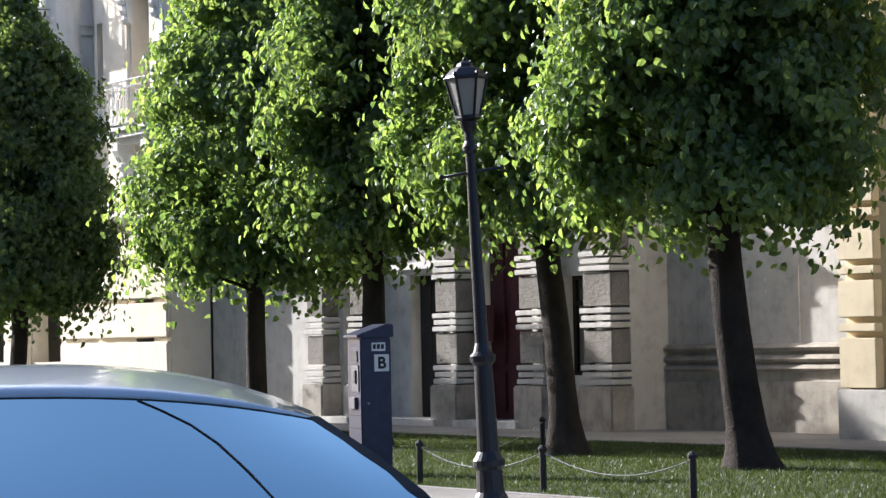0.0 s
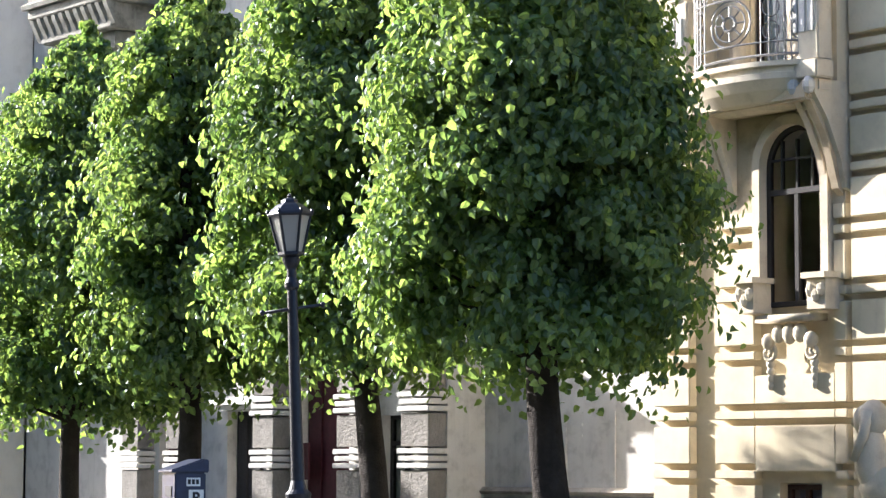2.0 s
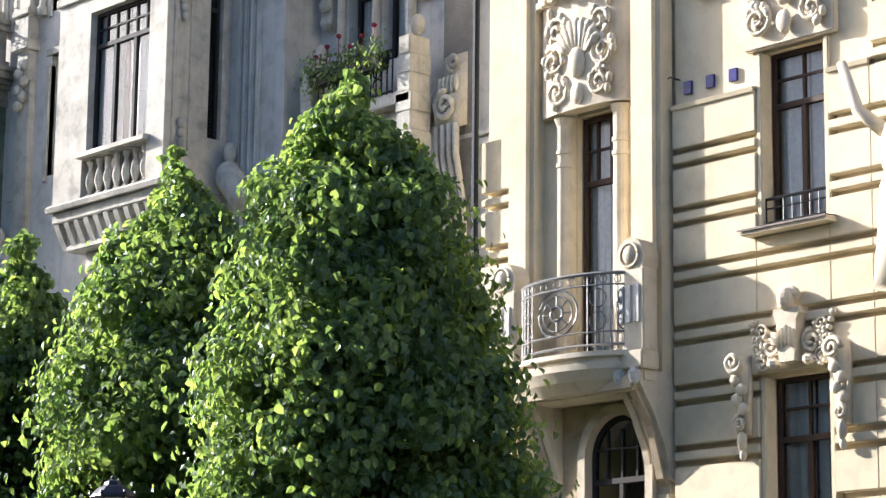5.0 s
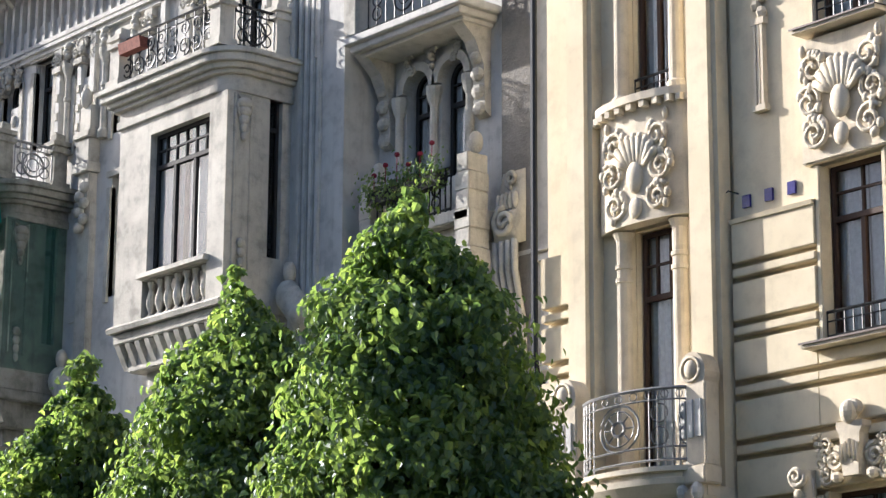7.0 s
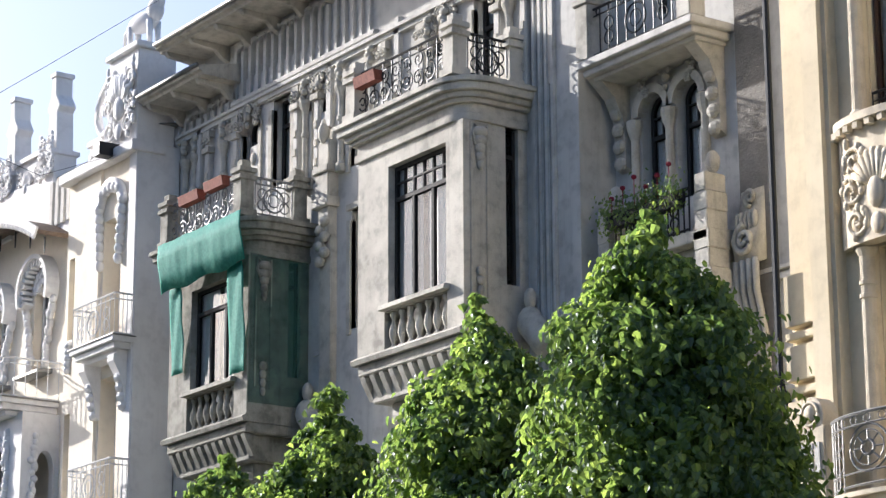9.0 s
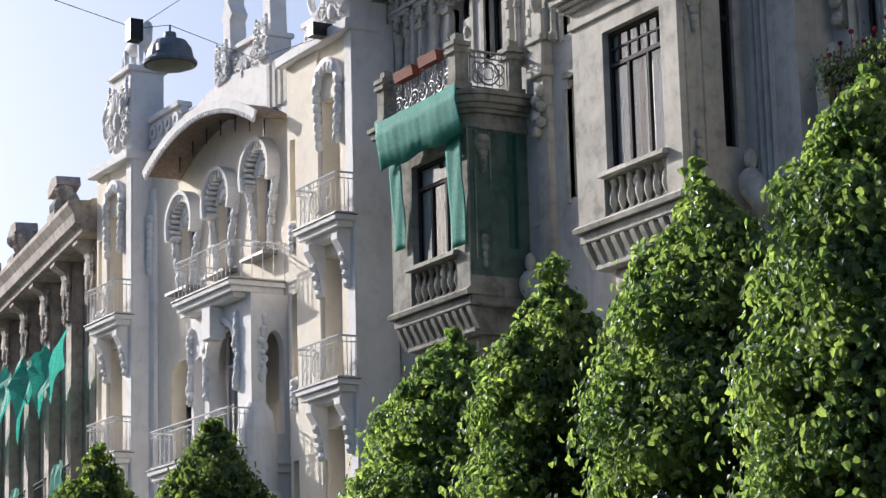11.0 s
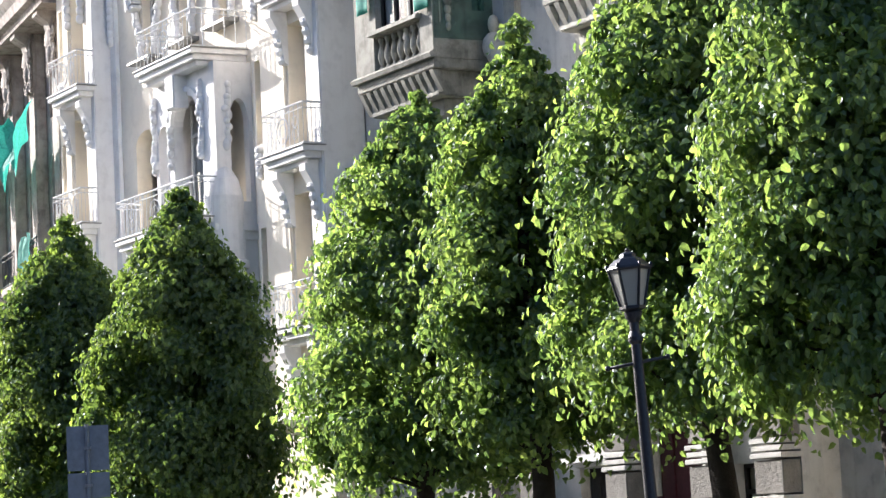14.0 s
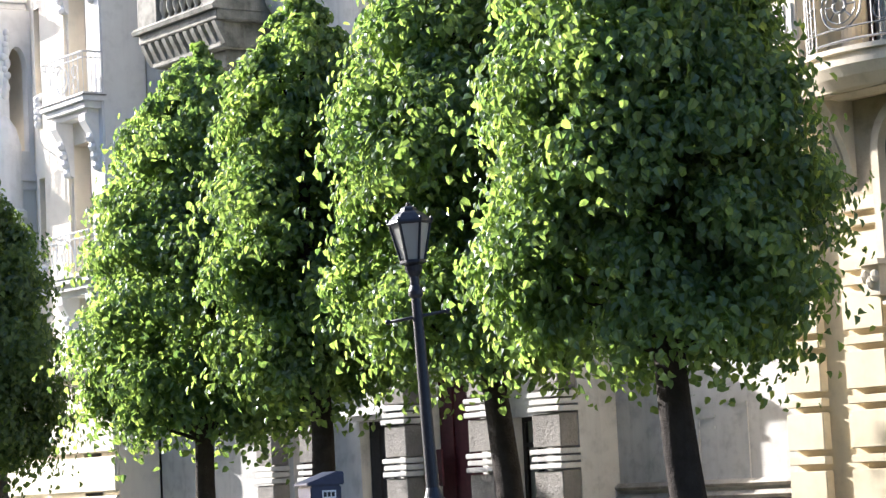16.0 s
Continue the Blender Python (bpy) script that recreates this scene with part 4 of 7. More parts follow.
def bay(h, xa, xb, y, yw, z0, z1, net=False, stone=None):
    """A boxed bay: sill zone with balusters, wide window in front, a slit at the side, moulded cornice, carved drops."""
    body = Mesh()
    wz0, wz1 = z0 + 1.18, z1 - 1.05
    wa, wb = xa + (1.0 if not net else 0.9), xb - 0.52
    body.wall(xa, xb, z0 + 0.2, z1 - 0.75, y, y + 0.28, [(wa, wb, wz0, wz1, 0), (wa - 0.12, wb + 0.02, z0 + 0.33, wz0 - 0.14, 0)])
    # the two sides; the street side carries a slit window
    sa, sb = y + 0.92, y + 1.2
    for x0, x1 in ((xa, xa + 0.25), (xb - 0.25, xb)):
        body.box(x0, x1, y + 0.28, sa, z0 + 0.2, z1 - 0.75).box(x0, x1, sb, yw + 0.1, z0 + 0.2, z1 - 0.75)
        body.box(x0, x1, sa, sb, z0 + 0.2, wz0).box(x0, x1, sa, sb, wz1 + 0.35, z1 - 0.75)
    body.box(xa + 0.25, xb - 0.25, y + 0.28, yw, z0 + 0.2, z0 + 0.3)
    b = part("bay_window", body, stone, h, "boxed bay of weathered grey stone")
    part("pane", Mesh().box(xb - 0.14, xb - 0.132, sa, sb, wz0, wz1 + 0.35), GLASS, b).visible_shadow = False
    part("mullion", Mesh().box(xb - 0.17, xb - 0.1, sa, sb, wz1 - 0.25, wz1 - 0.17).box(xb - 0.17, xb - 0.1, sa, sa + 0.05, wz0, wz1 + 0.35).box(xb - 0.17, xb - 0.1, sb - 0.05, sb, wz0, wz1 + 0.35), WOOD_BLACK, b)
    part("backing", Mesh().box(xa + 0.3, xb - 0.3, yw - 0.02, yw + 0.04, z0 + 0.3, z1 - 0.8), INNER, b)
    baluster_row(b, wa - 0.1, wb, y + 0.1, z0 + 0.36, wz0 - 0.16, 7, stone)
    part("ledge", Mesh().prism([(y - 0.10, z0 + 0.2), (y - 0.13, z0 + 0.28), (y - 0.05, z0 + 0.34), (y + 0.02, z0 + 0.34), (y + 0.02, z0 + 0.2)], "x", xa - 0.06, xb + 0.06), stone, b)
    part("sill", Mesh().prism([(y - 0.14, wz0 - 0.12), (y - 0.12, wz0 - 0.03), (y + 0.2, wz0), (y + 0.2, wz0 - 0.12)], "x", wa - 0.15, wb + 0.1), stone, b)
    window(h, wa, wb, wz0, wz1, y + 0.14, WOOD_BLACK, 3, 0.74, 0, 5 if not net else 0)
    # cornice steps, wider upwards
    for k, (g, za, zb) in enumerate(((0.06, 0.75, 0.60), (0.02, 0.60, 0.42), (0.12, 0.42, 0.34), (0.20, 0.34, 0.24), (0.30, 0.24, 0.10), (0.36, 0.10, 0.0))):
        r = 0.42 + g
        plan = [(xa - g, yw + 0.05), (xa - g, y - g)] + [(xb + g - r + r * math.sin(radians(q)), y - g + r - r * math.cos(radians(q))) for q in range(0, 91, 10)] + [(xb + g, yw + 0.05)]
        part("cornice", Mesh().prism(plan, "z", z1 - za, z1 - zb), stone, b, bevel=0.012)
    # corbel table below
    for k, (g, za, zb) in enumerate(((0.0, 0.0, 0.2), (-0.2, -0.5, 0.0), (-0.45, -0.85, -0.5))):
        part("corbel", Mesh().box(xa - g, xb + g, y - g, yw + 0.05, z0 + za, z0 + zb), stone, b, bevel=0.02)
    n = 11
    for i in range(n):
        x = xa + (xb - xa) * (i + 0.5) / n
        part("corbel", Mesh().prism([(y + 0.22, z0 - 0.45), (y + 0.04, z0 - 0.12), (y + 0.0, z0 - 0.02), (y + 0.22, z0 - 0.02)], "x", x - 0.07, x + 0.07), stone, b)
    # carved drops at the corner
    yc = y + 0.34
    part("strip", Mesh().box(xb - 0.01, xb + 0.03, yc - 0.2, yc - 0.15, wz0 - 0.3, z1 - 0.78).box(xb - 0.01, xb + 0.03, yc + 0.15, yc + 0.2, wz0 - 0.3, z1 - 0.78), stone, b, bevel=0.01)
    d = Mesh()
    for k in range(5):
        d.ell((xb + 0.04, yc, z1 - 0.95 - 0.15 * k), (0.11 - 0.012 * k, 0.17 - 0.028 * k, 0.11), 8, 5)
    for s in (-1, 1):
        d.tube([(xb + 0.03, yc + s * 0.05, z1 - 0.9), (xb + 0.05, yc + s * 0.14, z1 - 0.82), (xb + 0.04, yc + s * 0.16, z1 - 1.0), (xb + 0.03, yc + s * 0.1, z1 - 1.2)], 0.03, 5)
    for k in range(4):
        d.ell((xb + 0.03, yc, wz0 + 0.15 - 0.17 * k), (0.06, 0.1 - 0.012 * k, 0.1), 7, 4)
    part("carved_drop", d, stone, b, smooth=True)
    # balcony on the bay's roof
    rz = z1 + 0.02
    rail = Mesh()
    railing_panel(rail, (xa + 0.1, y - 0.1), (xb - 0.35, y - 0.1), rz + 0.05, rz + 0.92, False, 10, 0.014)
    for k in range(8):
        x = xa + 0.3 + (xb - xa - 0.8) * k / 7
        scroll(rail, x, y - 0.1, rz + 0.32, 0.2, 1.7, 90 + 180 * (k % 2), 1 if k % 2 else -1, 0.017)
        scroll(rail, x, y - 0.1, rz + 0.66, 0.15, 1.5, 270 - 180 * (k % 2), -1 if k % 2 else 1, 0.015)
    railing_panel(rail, (xb - 0.05, y + 0.15), (xb - 0.05, yw - 0.4), rz + 0.05, rz + 0.85, True, 5, 0.014)
    part("railing", rail, IRON_GREY if net else IRON, b, "scrolled wrought iron balcony railing")
    for x, yy in ((xb - 0.12, y - 0.08), (xb - 0.1, yw - 0.25), (xa + 0.05, y - 0.08)):
        p = Mesh().lathe(x, yy, [(1.414 * g, rz + z) for g, z in ((0.2, 0), (0.2, 0.14), (0.15, 0.15), (0.15, 0.74), (0.2, 0.76), (0.2, 0.84), (0.15, 0.85), (0.15, 0.9), (0.2, 0.91), (0.2, 1.0), (0.1, 1.02), (0.1, 1.16), (0.03, 1.2))], 4)
        p.v = [(x + (q[0] - x + q[1] - yy) * 0.7071, yy + (q[1] - yy - q[0] + x) * 0.7071, q[2]) for q in p.v]
        part("post", p, stone, b)
    if net:
        n = 54
        xs = [xa + 0.15 + (xb + 0.2 - xa) * i / n for i in range(n + 1)]
        cloth, v = Mesh(), []
        for j, (g, z) in enumerate(((0.40, z1 + 0.02), (0.42, z1 - 0.3), (0.36, z1 - 0.62), (0.30, z1 - 0.95))):
            for i, x in enumerate(xs):
                w = 0.004 * math.sin(i * 1.3 + 0.9 * j) + 0.014 * math.sin(i * 0.31 + 1.3 * j) * math.sin(i * 0.13)
                v.append((x, y - g + w, z + (0.04 * math.sin(i * 0.27) - 0.05 if j == 3 else 0.01 * math.sin(i * 0.4))))
        cloth.add(v, [(j * (n + 1) + i, j * (n + 1) + i + 1, (j + 1) * (n + 1) + i + 1, (j + 1) * (n + 1) + i) for j in range(3) for i in range(n)])
        for xl, xr, zb in ((xa + 0.32, wa - 0.08, wz0 + 0.4), (wb + 0.02, xb + 0.1, wz0 + 0.0)):
            v, nj, ni = [], 14, 12
            for j in range(nj):
                z = z1 - 0.93 + (zb - z1 + 0.93) * j / (nj - 1)
                for i in range(ni):
                    x = xl + (xr - xl) * i / (ni - 1) + 0.03 * math.sin(j * 0.9) * (i == ni - 1)
                    v.append((x, y - 0.10 - 0.010 * math.sin(i * 0.7 + 0.5 * j) - 0.10 * (nj - 1 - j) / (nj - 1), z))
            cloth.add(v, [(j * ni + i, j * ni + i + 1, j * ni + i + ni + 1, j * ni + i + ni) for j in range(nj - 1) for i in range(ni - 1)])
        ob = part("net", cloth, NET, b, "green debris netting draped over the bay", smooth=True)
        mod = ob.modifiers.new("thick", "SOLIDIFY")
        mod.thickness = 0.006
        side, v = Mesh(), []
        for j in range(6):
            z = z1 - 0.72 - 3.0 * j / 5
            for i in range(6):
                v.append((xb + 0.03 + 0.012 * math.sin(i * 2.2 + j), y + 0.02 + (yw - y - 0.05) * i / 5, z))
        side.add(v, [(j * 6 + i, j * 6 + i + 1, j * 6 + i + 7, j * 6 + i + 6) for j in range(5) for i in range(5)])
        ob = part("net", side, NET_SHEER, b, "sheer green netting on the bay's side")
    return b


def grey_house():
    X0, X1, Y, YR, XR = -46.597, -26.98, 25.4, 26.2, -32.3
    h = thing("apartment_building", (X0, Y, 0), "soot-grey art nouveau house with two boxed bays under repair", "building", "houses along the street")
    up = []
    for xc in (-42.6, -35.4):
        up += [(xc - 1.25, xc - 0.55, 16.2, 18.0, 1.0), (xc + 0.0, xc + 0.75, 16.2, 18.1, 0), (xc + 1.6, xc + 2.3, 15.9, 17.8, 1.0)]
    mid = [(-39.55, -38.95, 12.6, 15.0, 0), (-39.6, -38.9, 15.9, 17.9, 0)]
    ground = [(-41.3, -40.55, 0.25, 3.1, 0), (-38.9, -37.6, 0.12, 2.75, 0), (-36.6, -35.05, 0.12, 3.4, 0), (-34.1, -33.2, 0.9, 2.6, 0)]
    first = [(-44.0, -42.8, 4.6, 7.4, 0), (-36.4, -35.2, 4.6, 7.4, 0), (-39.8, -38.8, 4.6, 7.2, 1.0)]
    part("wall", Mesh().wall(X0, XR, 0, 18.9, Y, Y + 0.45, up + mid + ground + first), GREY, h)
    rec = [(-31.56, -30.88, 13.2, 15.25, 1.0), (-30.64, -29.96, 13.2, 15.25, 1.0), (-31.1, -29.9, 4.6, 7.4, 0), (-31.1, -29.9, 8.8, 11.2, 0), (-31.2, -29.9, 16.6, 18.8, 0)]
    part("wall", Mesh().wall(XR - 0.4, X1, 0, 18.9, YR, YR + 0.4, rec), GREY, h)
    part("wall", Mesh().box(XR - 0.35, XR, Y + 0.45, YR, 0, 18.9), GREY_LIGHT, h)
    house_shell(h, X0, X1, YR, 18.9, GREY)
    for a in up + first + mid:
        window(h, a[0] + 0.03, a[1] - 0.03, a[2], a[3], Y + 0.2, WOOD_BLACK, 2 if a[1] - a[0] > 0.72 else 1, 0.68, a[4])
        s = Mesh().box(a[0] - 0.12, a[0], Y - 0.05, Y + 0.1, a[2] - 0.1, a[3] - 0.2).box(a[1], a[1] + 0.12, Y - 0.05, Y + 0.1, a[2] - 0.1, a[3] - 0.2)
        if a[4]:
            r = (a[1] - a[0]) / 2
            s.ring((a[0] + a[1]) / 2, a[3] - r, r, r + 0.12, Y - 0.05, Y + 0.1, 0, 180, 12)
        else:
            s.box(a[0] - 0.12, a[1] + 0.12, Y - 0.07, Y + 0.1, a[3], a[3] + 0.12)
        part("window_surround", s, GREY_STONE, h)
    for a in rec:
        window(h, a[0] + 0.03, a[1] - 0.03, a[2], a[3], YR + 0.18, WOOD_BLACK, 1 if a[4] else 2, 0.62, a[4], 1)
    # twin arches in the recess: slim shafts, carved heads, hood balcony above
    tw = Mesh()
    for cxx in (-31.22, -30.3):
        tw.ring(cxx, 14.91, 0.34, 0.50, YR - 0.1, YR + 0.1, 0, 180, 14)
    part("window_surround", tw, GREY_STONE, h)
    for x in (-31.68, -30.76, -29.84):
        part("column", Mesh().lathe(x, YR - 0.06, [(0.13, 13.1), (0.13, 13.25), (0.08, 13.32), (0.075, 14.5), (0.12, 14.62), (0.15, 14.75), (0.15, 14.85)], 10), GREY_STONE, h)
    relief(h, -30.76, YR - 0.08, 15.15, 15.75, 1.7, GREY_STONE, 6)
    for x in (-32.0, -29.52):
        c = Mesh().prism([(YR + 0.02, 14.0), (YR - 0.13, 14.1), (YR - 0.16, 14.9), (YR - 0.35, 15.3), (YR - 0.72, 15.62), (YR + 0.02, 15.62)], "x", x - 0.14, x + 0.14)
        for k in range(4):
            c.ell((x, YR - 0.14 - 0.02 * k, 14.15 + 0.3 * k), (0.15, 0.09, 0.13), 8, 5)
        part("bracket", c, GREY_STONE, h)
    b = part("balcony", Mesh().box(-32.1, -29.2, YR - 0.85, YR, 15.62, 15.74).box(-32.18, -29.1, YR - 0.95, YR, 15.74, 15.88).box(-32.0, -29.3, YR - 0.7, YR, 15.55, 15.62), GREY_LIGHT, h, bevel=0.015)
    rl = Mesh()
    railing_panel(rl, (-31.9, YR - 0.8), (-29.5, YR - 0.8), 15.9, 16.8, True, 10, 0.014)
    part("railing", rl, IRON, b)
    for x in (-32.0, -29.3):
        part("post", Mesh().box(x - 0.17, x + 0.17, YR - 0.95, YR - 0.6, 15.88, 16.9).box(x - 0.21, x + 0.21, YR - 0.99, YR - 0.56, 16.9, 17.02), GREY_STONE, b, bevel=0.015)
    # lower balcony of the recess with flower trough
    b2 = part("balcony", Mesh().box(-31.9, -29.1, YR - 0.75, YR, 12.1, 12.3).box(-31.7, -29.3, YR - 0.5, YR, 11.85, 12.1), GREY_STONE, h, bevel=0.015)
    rl = Mesh()
    railing_panel(rl, (-31.5, YR - 0.68), (-29.6, YR - 0.68), 12.3, 13.05, True, 14, 0.016)
    part("railing", rl, IRON, b2)
    for x in (-31.75, -29.25):
        p = Mesh()
        for k in range(6):
            g = 0.22 - 0.025 * (k % 2) - 0.012 * k
            p.box(x - g, x + g, YR - 0.75, YR - 0.3, 11.3 + 0.32 * k, 11.3 + 0.32 * (k + 1))
        p.ell((x, YR - 0.45, 13.45), (0.13, 0.13, 0.2))
        part("post", p, GREY_STONE, b2, bevel=0.015)
    # fluted shaft beside the bay and the carved end scroll by the pipe
    for x in (-33.52, -33.34, -33.16, -32.98):
        part("fluting", Mesh().box(x - 0.06, x + 0.06, Y - 0.06, Y + 0.02, 9.5, 18.4), GREY_LIGHT, h, bevel=0.02)
    for k in range(4):
        x = -28.92 + 0.15 * k
        part("fluting", Mesh().tube([(x + 0.05, YR - 0.1, 9.3), (x + 0.04, YR - 0.16, 10.4), (x - 0.04, YR - 0.26, 11.2), (x, YR - 0.3, 11.7)], 0.05, 6, 0.065), GREY_STONE, h, smooth=True)
    d = Mesh().prism([(YR + 0.02, 11.7), (YR - 0.3, 11.65), (YR - 0.36, 12.0), (YR - 0.22, 12.4), (YR - 0.1, 13.0), (YR + 0.02, 13.3)], "x", -28.95, -28.4)
    scroll(d, -28.66, YR - 0.36, 12.0, 0.26, 1.7, 90, 1, 0.06)
    scroll(d, -28.66, YR - 0.2, 12.75, 0.15, 1.5, 270, -1, 0.045)
    for k in range(5):
        d.ell((-28.86 + 0.1 * k, YR - 0.3, 12.35), (0.05, 0.06, 0.16), 7, 4)
    part("carved_drop", d, GREY_STONE, h, smooth=True)
    part("pilaster", Mesh().box(-28.98, -28.28, YR - 0.12, YR + 0.02, 9.0, 18.9), ROUGH, h)
    part("cornice", Mesh().box(-32.3, -27.0, YR - 0.12, YR + 0.02, 8.75, 8.95).box(-32.3, -27.0, YR - 0.2, YR + 0.02, 8.95, 9.05), GREY_LIGHT, h)
    part("cornice", Mesh().box(-29.0, -27.0, YR - 0.1, YR + 0.02, 11.3, 11.4).box(-29.0, -27.0, YR - 0.14, YR + 0.02, 11.45, 11.52), GREY_LIGHT, h)
    bay(h, -44.3, -41.12, 24.0, Y, 10.7, 15.0, True, SOOT)
    bay(h, -37.15, -33.8, 24.0, Y, 11.05, 15.85, False, GREY_STONE)
    for xb, zb in ((-41.1, 11.2), (-33.8, 11.6)):
        s = Mesh()
        for k in range(4):
            s.ell((xb + 0.35 + 0.12 * k, Y - 0.25, zb - 0.1 - 0.12 * k), (0.26, 0.22, 0.3), 9, 6)
        s.ell((xb + 0.3, Y - 0.2, zb + 0.35), (0.12, 0.12, 0.2))
        part("carved_drop", s, GREY_STONE, h, smooth=True)
    # carved shafts between the bays
    for x in (-40.3, -37.85, -45.6):
        shaft = part("pilaster", Mesh().box(x - 0.22, x + 0.22, Y - 0.14, Y + 0.02, 9.5, 14.6), GREY_STONE, h, bevel=0.02)
        for g, za, zb in ((0.2, 14.6, 15.2), (0.3, 15.2, 15.4), (0.25, 15.4, 15.9), (0.3, 15.9, 16.05), (0.2, 16.05, 16.6)):
            part("block", Mesh().box(x - g, x + g, Y - g, Y + 0.02, za, zb), GREY_STONE, shaft, bevel=0.02)
        d = Mesh()
        for k in range(6):
            d.ell((x + 0.08 * (-1) ** k, Y - 0.22, 14.9 - 0.16 * k), (0.15, 0.1, 0.12), 7, 4)
        d.ell((x, Y - 0.2, 16.75), (0.12, 0.12, 0.22))
        part("carved_drop", d, GREY_STONE, h, smooth=True)
        part("fluting", Mesh().box(x - 0.1, x + 0.1, Y - 0.1, Y + 0.02, 16.9, 18.5), GREY_LIGHT, h, bevel=0.02)
    for xc in (-42.6, -35.4):
        relief(h, xc - 0.9, Y - 0.05, 17.7, 18.4, 0.9, GREY_STONE, 12)
        relief(h, xc + 1.95, Y - 0.05, 17.6, 18.3, 0.9, GREY_STONE, 13)
    for x in (-45.2, -44.0, -41.55, -40.75, -38.3, -37.0, -34.55, -33.75):
        part("fluting", Mesh().box(x - 0.09, x + 0.09, Y - 0.11, Y + 0.02, 15.9, 17.6), GREY_LIGHT, h, bevel=0.02)
        cap = Mesh().box(x - 0.15, x + 0.15, Y - 0.17, Y + 0.02, 17.6, 17.72)
        scroll(cap, x - 0.08, Y - 0.15, 17.85, 0.11, 1.4, 0, 1, 0.03)
        scroll(cap, x + 0.08, Y - 0.15, 17.85, 0.11, 1.4, 180, -1, 0.03)
        cap.box(x - 0.13, x + 0.13, Y - 0.14, Y + 0.02, 17.95, 18.1)
        for k in range(3):
            cap.box(x - 0.05, x + 0.05, Y - 0.14, Y + 0.02, 16.2 + 0.4 * k, 16.35 + 0.4 * k)
        part("capital", cap, GREY_STONE, h)
    part("cornice", Mesh().box(X0, -33.6, Y - 0.1, Y + 0.02, 18.15, 18.25).box(X0, -33.6, Y - 0.16, Y + 0.02, 18.25, 18.32), GREY_LIGHT, h)
    for xa, xb in ((-40.95, -40.45), (-38.75, -38.1), (-45.35, -44.75)):
        for za, zb in ((12.3, 14.4), (9.8, 11.9)):
            part("wall_panel", Mesh().box(xa, xb, Y - 0.03, Y + 0.02, za, zb).box(xa + 0.08, xb - 0.08, Y - 0.05, Y - 0.03, za + 0.1, zb - 0.1), GREY_LIGHT, h, bevel=0.012)
    # eaves on brackets, the end piece lower
    for xa, xb, z in ((-46.65, -43.95, 18.95), (-45.9, -38.6, 19.95)):
        part("eave", Mesh().prism([(Y + 0.1, z - 0.06), (Y - 0.95, z - 0.04), (Y - 0.97, z + 0.02), (Y - 1.06, z + 0.04), (Y - 1.08, z + 0.13), (Y + 0.1, z + 0.4)], "x", xa, xb), GREY_STONE, h, bevel=0.008)
        part("gutter", Mesh().tube([(xa, Y - 1.1, z + 0.14), (xb, Y - 1.1, z + 0.14)], 0.05, 8), TIN, h, smooth=True)
        x = xa + 0.2
        while x < xb - 0.1:
            part("bracket", Mesh().prism([(Y + 0.05, z - 0.42), (Y - 0.12, z - 0.36), (Y - 0.3, z - 0.2), (Y - 0.85, z - 0.15), (Y - 0.92, z - 0.08), (Y - 0.92, z - 0.035), (Y + 0.05, z - 0.05)], "x", x - 0.07, x + 0.07), GREY_STONE, h, bevel=0.01)
            x += 1.08
    # attic frieze of narrow round-headed flutes between two string courses
    x = -46.3
    while x < -38.7:
        zt = 18.55 if x < -44.3 else 19.55
        fl = Mesh().box(x - 0.05, x + 0.05, Y - 0.07, Y + 0.06, zt - (0.45 if x < -44.3 else 1.05), zt)
        fl.ring(x + 0.155, zt, 0.105, 0.205, Y - 0.07, Y + 0.06, 0, 180, 8)
        part("fluting", fl, GREY_LIGHT, h)
        x += 0.31
    part("string_course", Mesh().box(-44.2, -38.6, Y - 0.13, Y + 0.06, 18.36, 18.48), GREY_LIGHT, h, bevel=0.015)
    # slim shafts with ringed necks and small capitals along the top storey
    for x in (-46.2, -45.75, -44.55, -41.2, -39.85, -38.75, -36.75, -36.2, -34.2):
        sh = Mesh().lathe(x, Y - 0.07, [(0.12, 15.85), (0.12, 16.0), (0.075, 16.06), (0.07, 16.9), (0.095, 16.93), (0.095, 16.99), (0.07, 17.02), (0.068, 17.4), (0.1, 17.5), (0.15, 17.62), (0.15, 17.7)], 10)
        part("shaft", sh, GREY_STONE, h, smooth=False)
        dr = Mesh()
        for k in range(4):
            dr.ell((x + 0.03 * (-1) ** k, Y - 0.13, 18.08 - 0.11 * k), (0.13 - 0.02 * k, 0.08, 0.08), 7, 5)
        part("carved_drop", dr, GREY_STONE, h, smooth=True)
    for x in (-43.3, -40.55, -38.2, -36.5):
        part("wall_panel", Mesh().box(x - 0.16, x + 0.16, Y - 0.05, Y + 0.02, 16.0, 17.3), GREY_LIGHT, h, bevel=0.015)
        part("boss", Mesh().ell((x, Y - 0.06, 17.0), (0.1, 0.05, 0.14), 10, 6).ell((x, Y - 0.06, 16.65), (0.07, 0.05, 0.16), 10, 6), GREY_STONE, h, smooth=True)
    part("eave", Mesh().box(-40.5, -33.0, Y - 1.6, Y, 20.4, 20.7), GREY_STONE, h)
    part("wall", Mesh().box(X0, -40.7, Y + 0.05, Y + 0.4, 18.9, 19.95).box(-40.7, XR, Y + 0.002, Y + 0.4, 18.9, 22.0).box(XR, X1, YR, YR + 0.4, 18.9, 22.0), GREY, h)
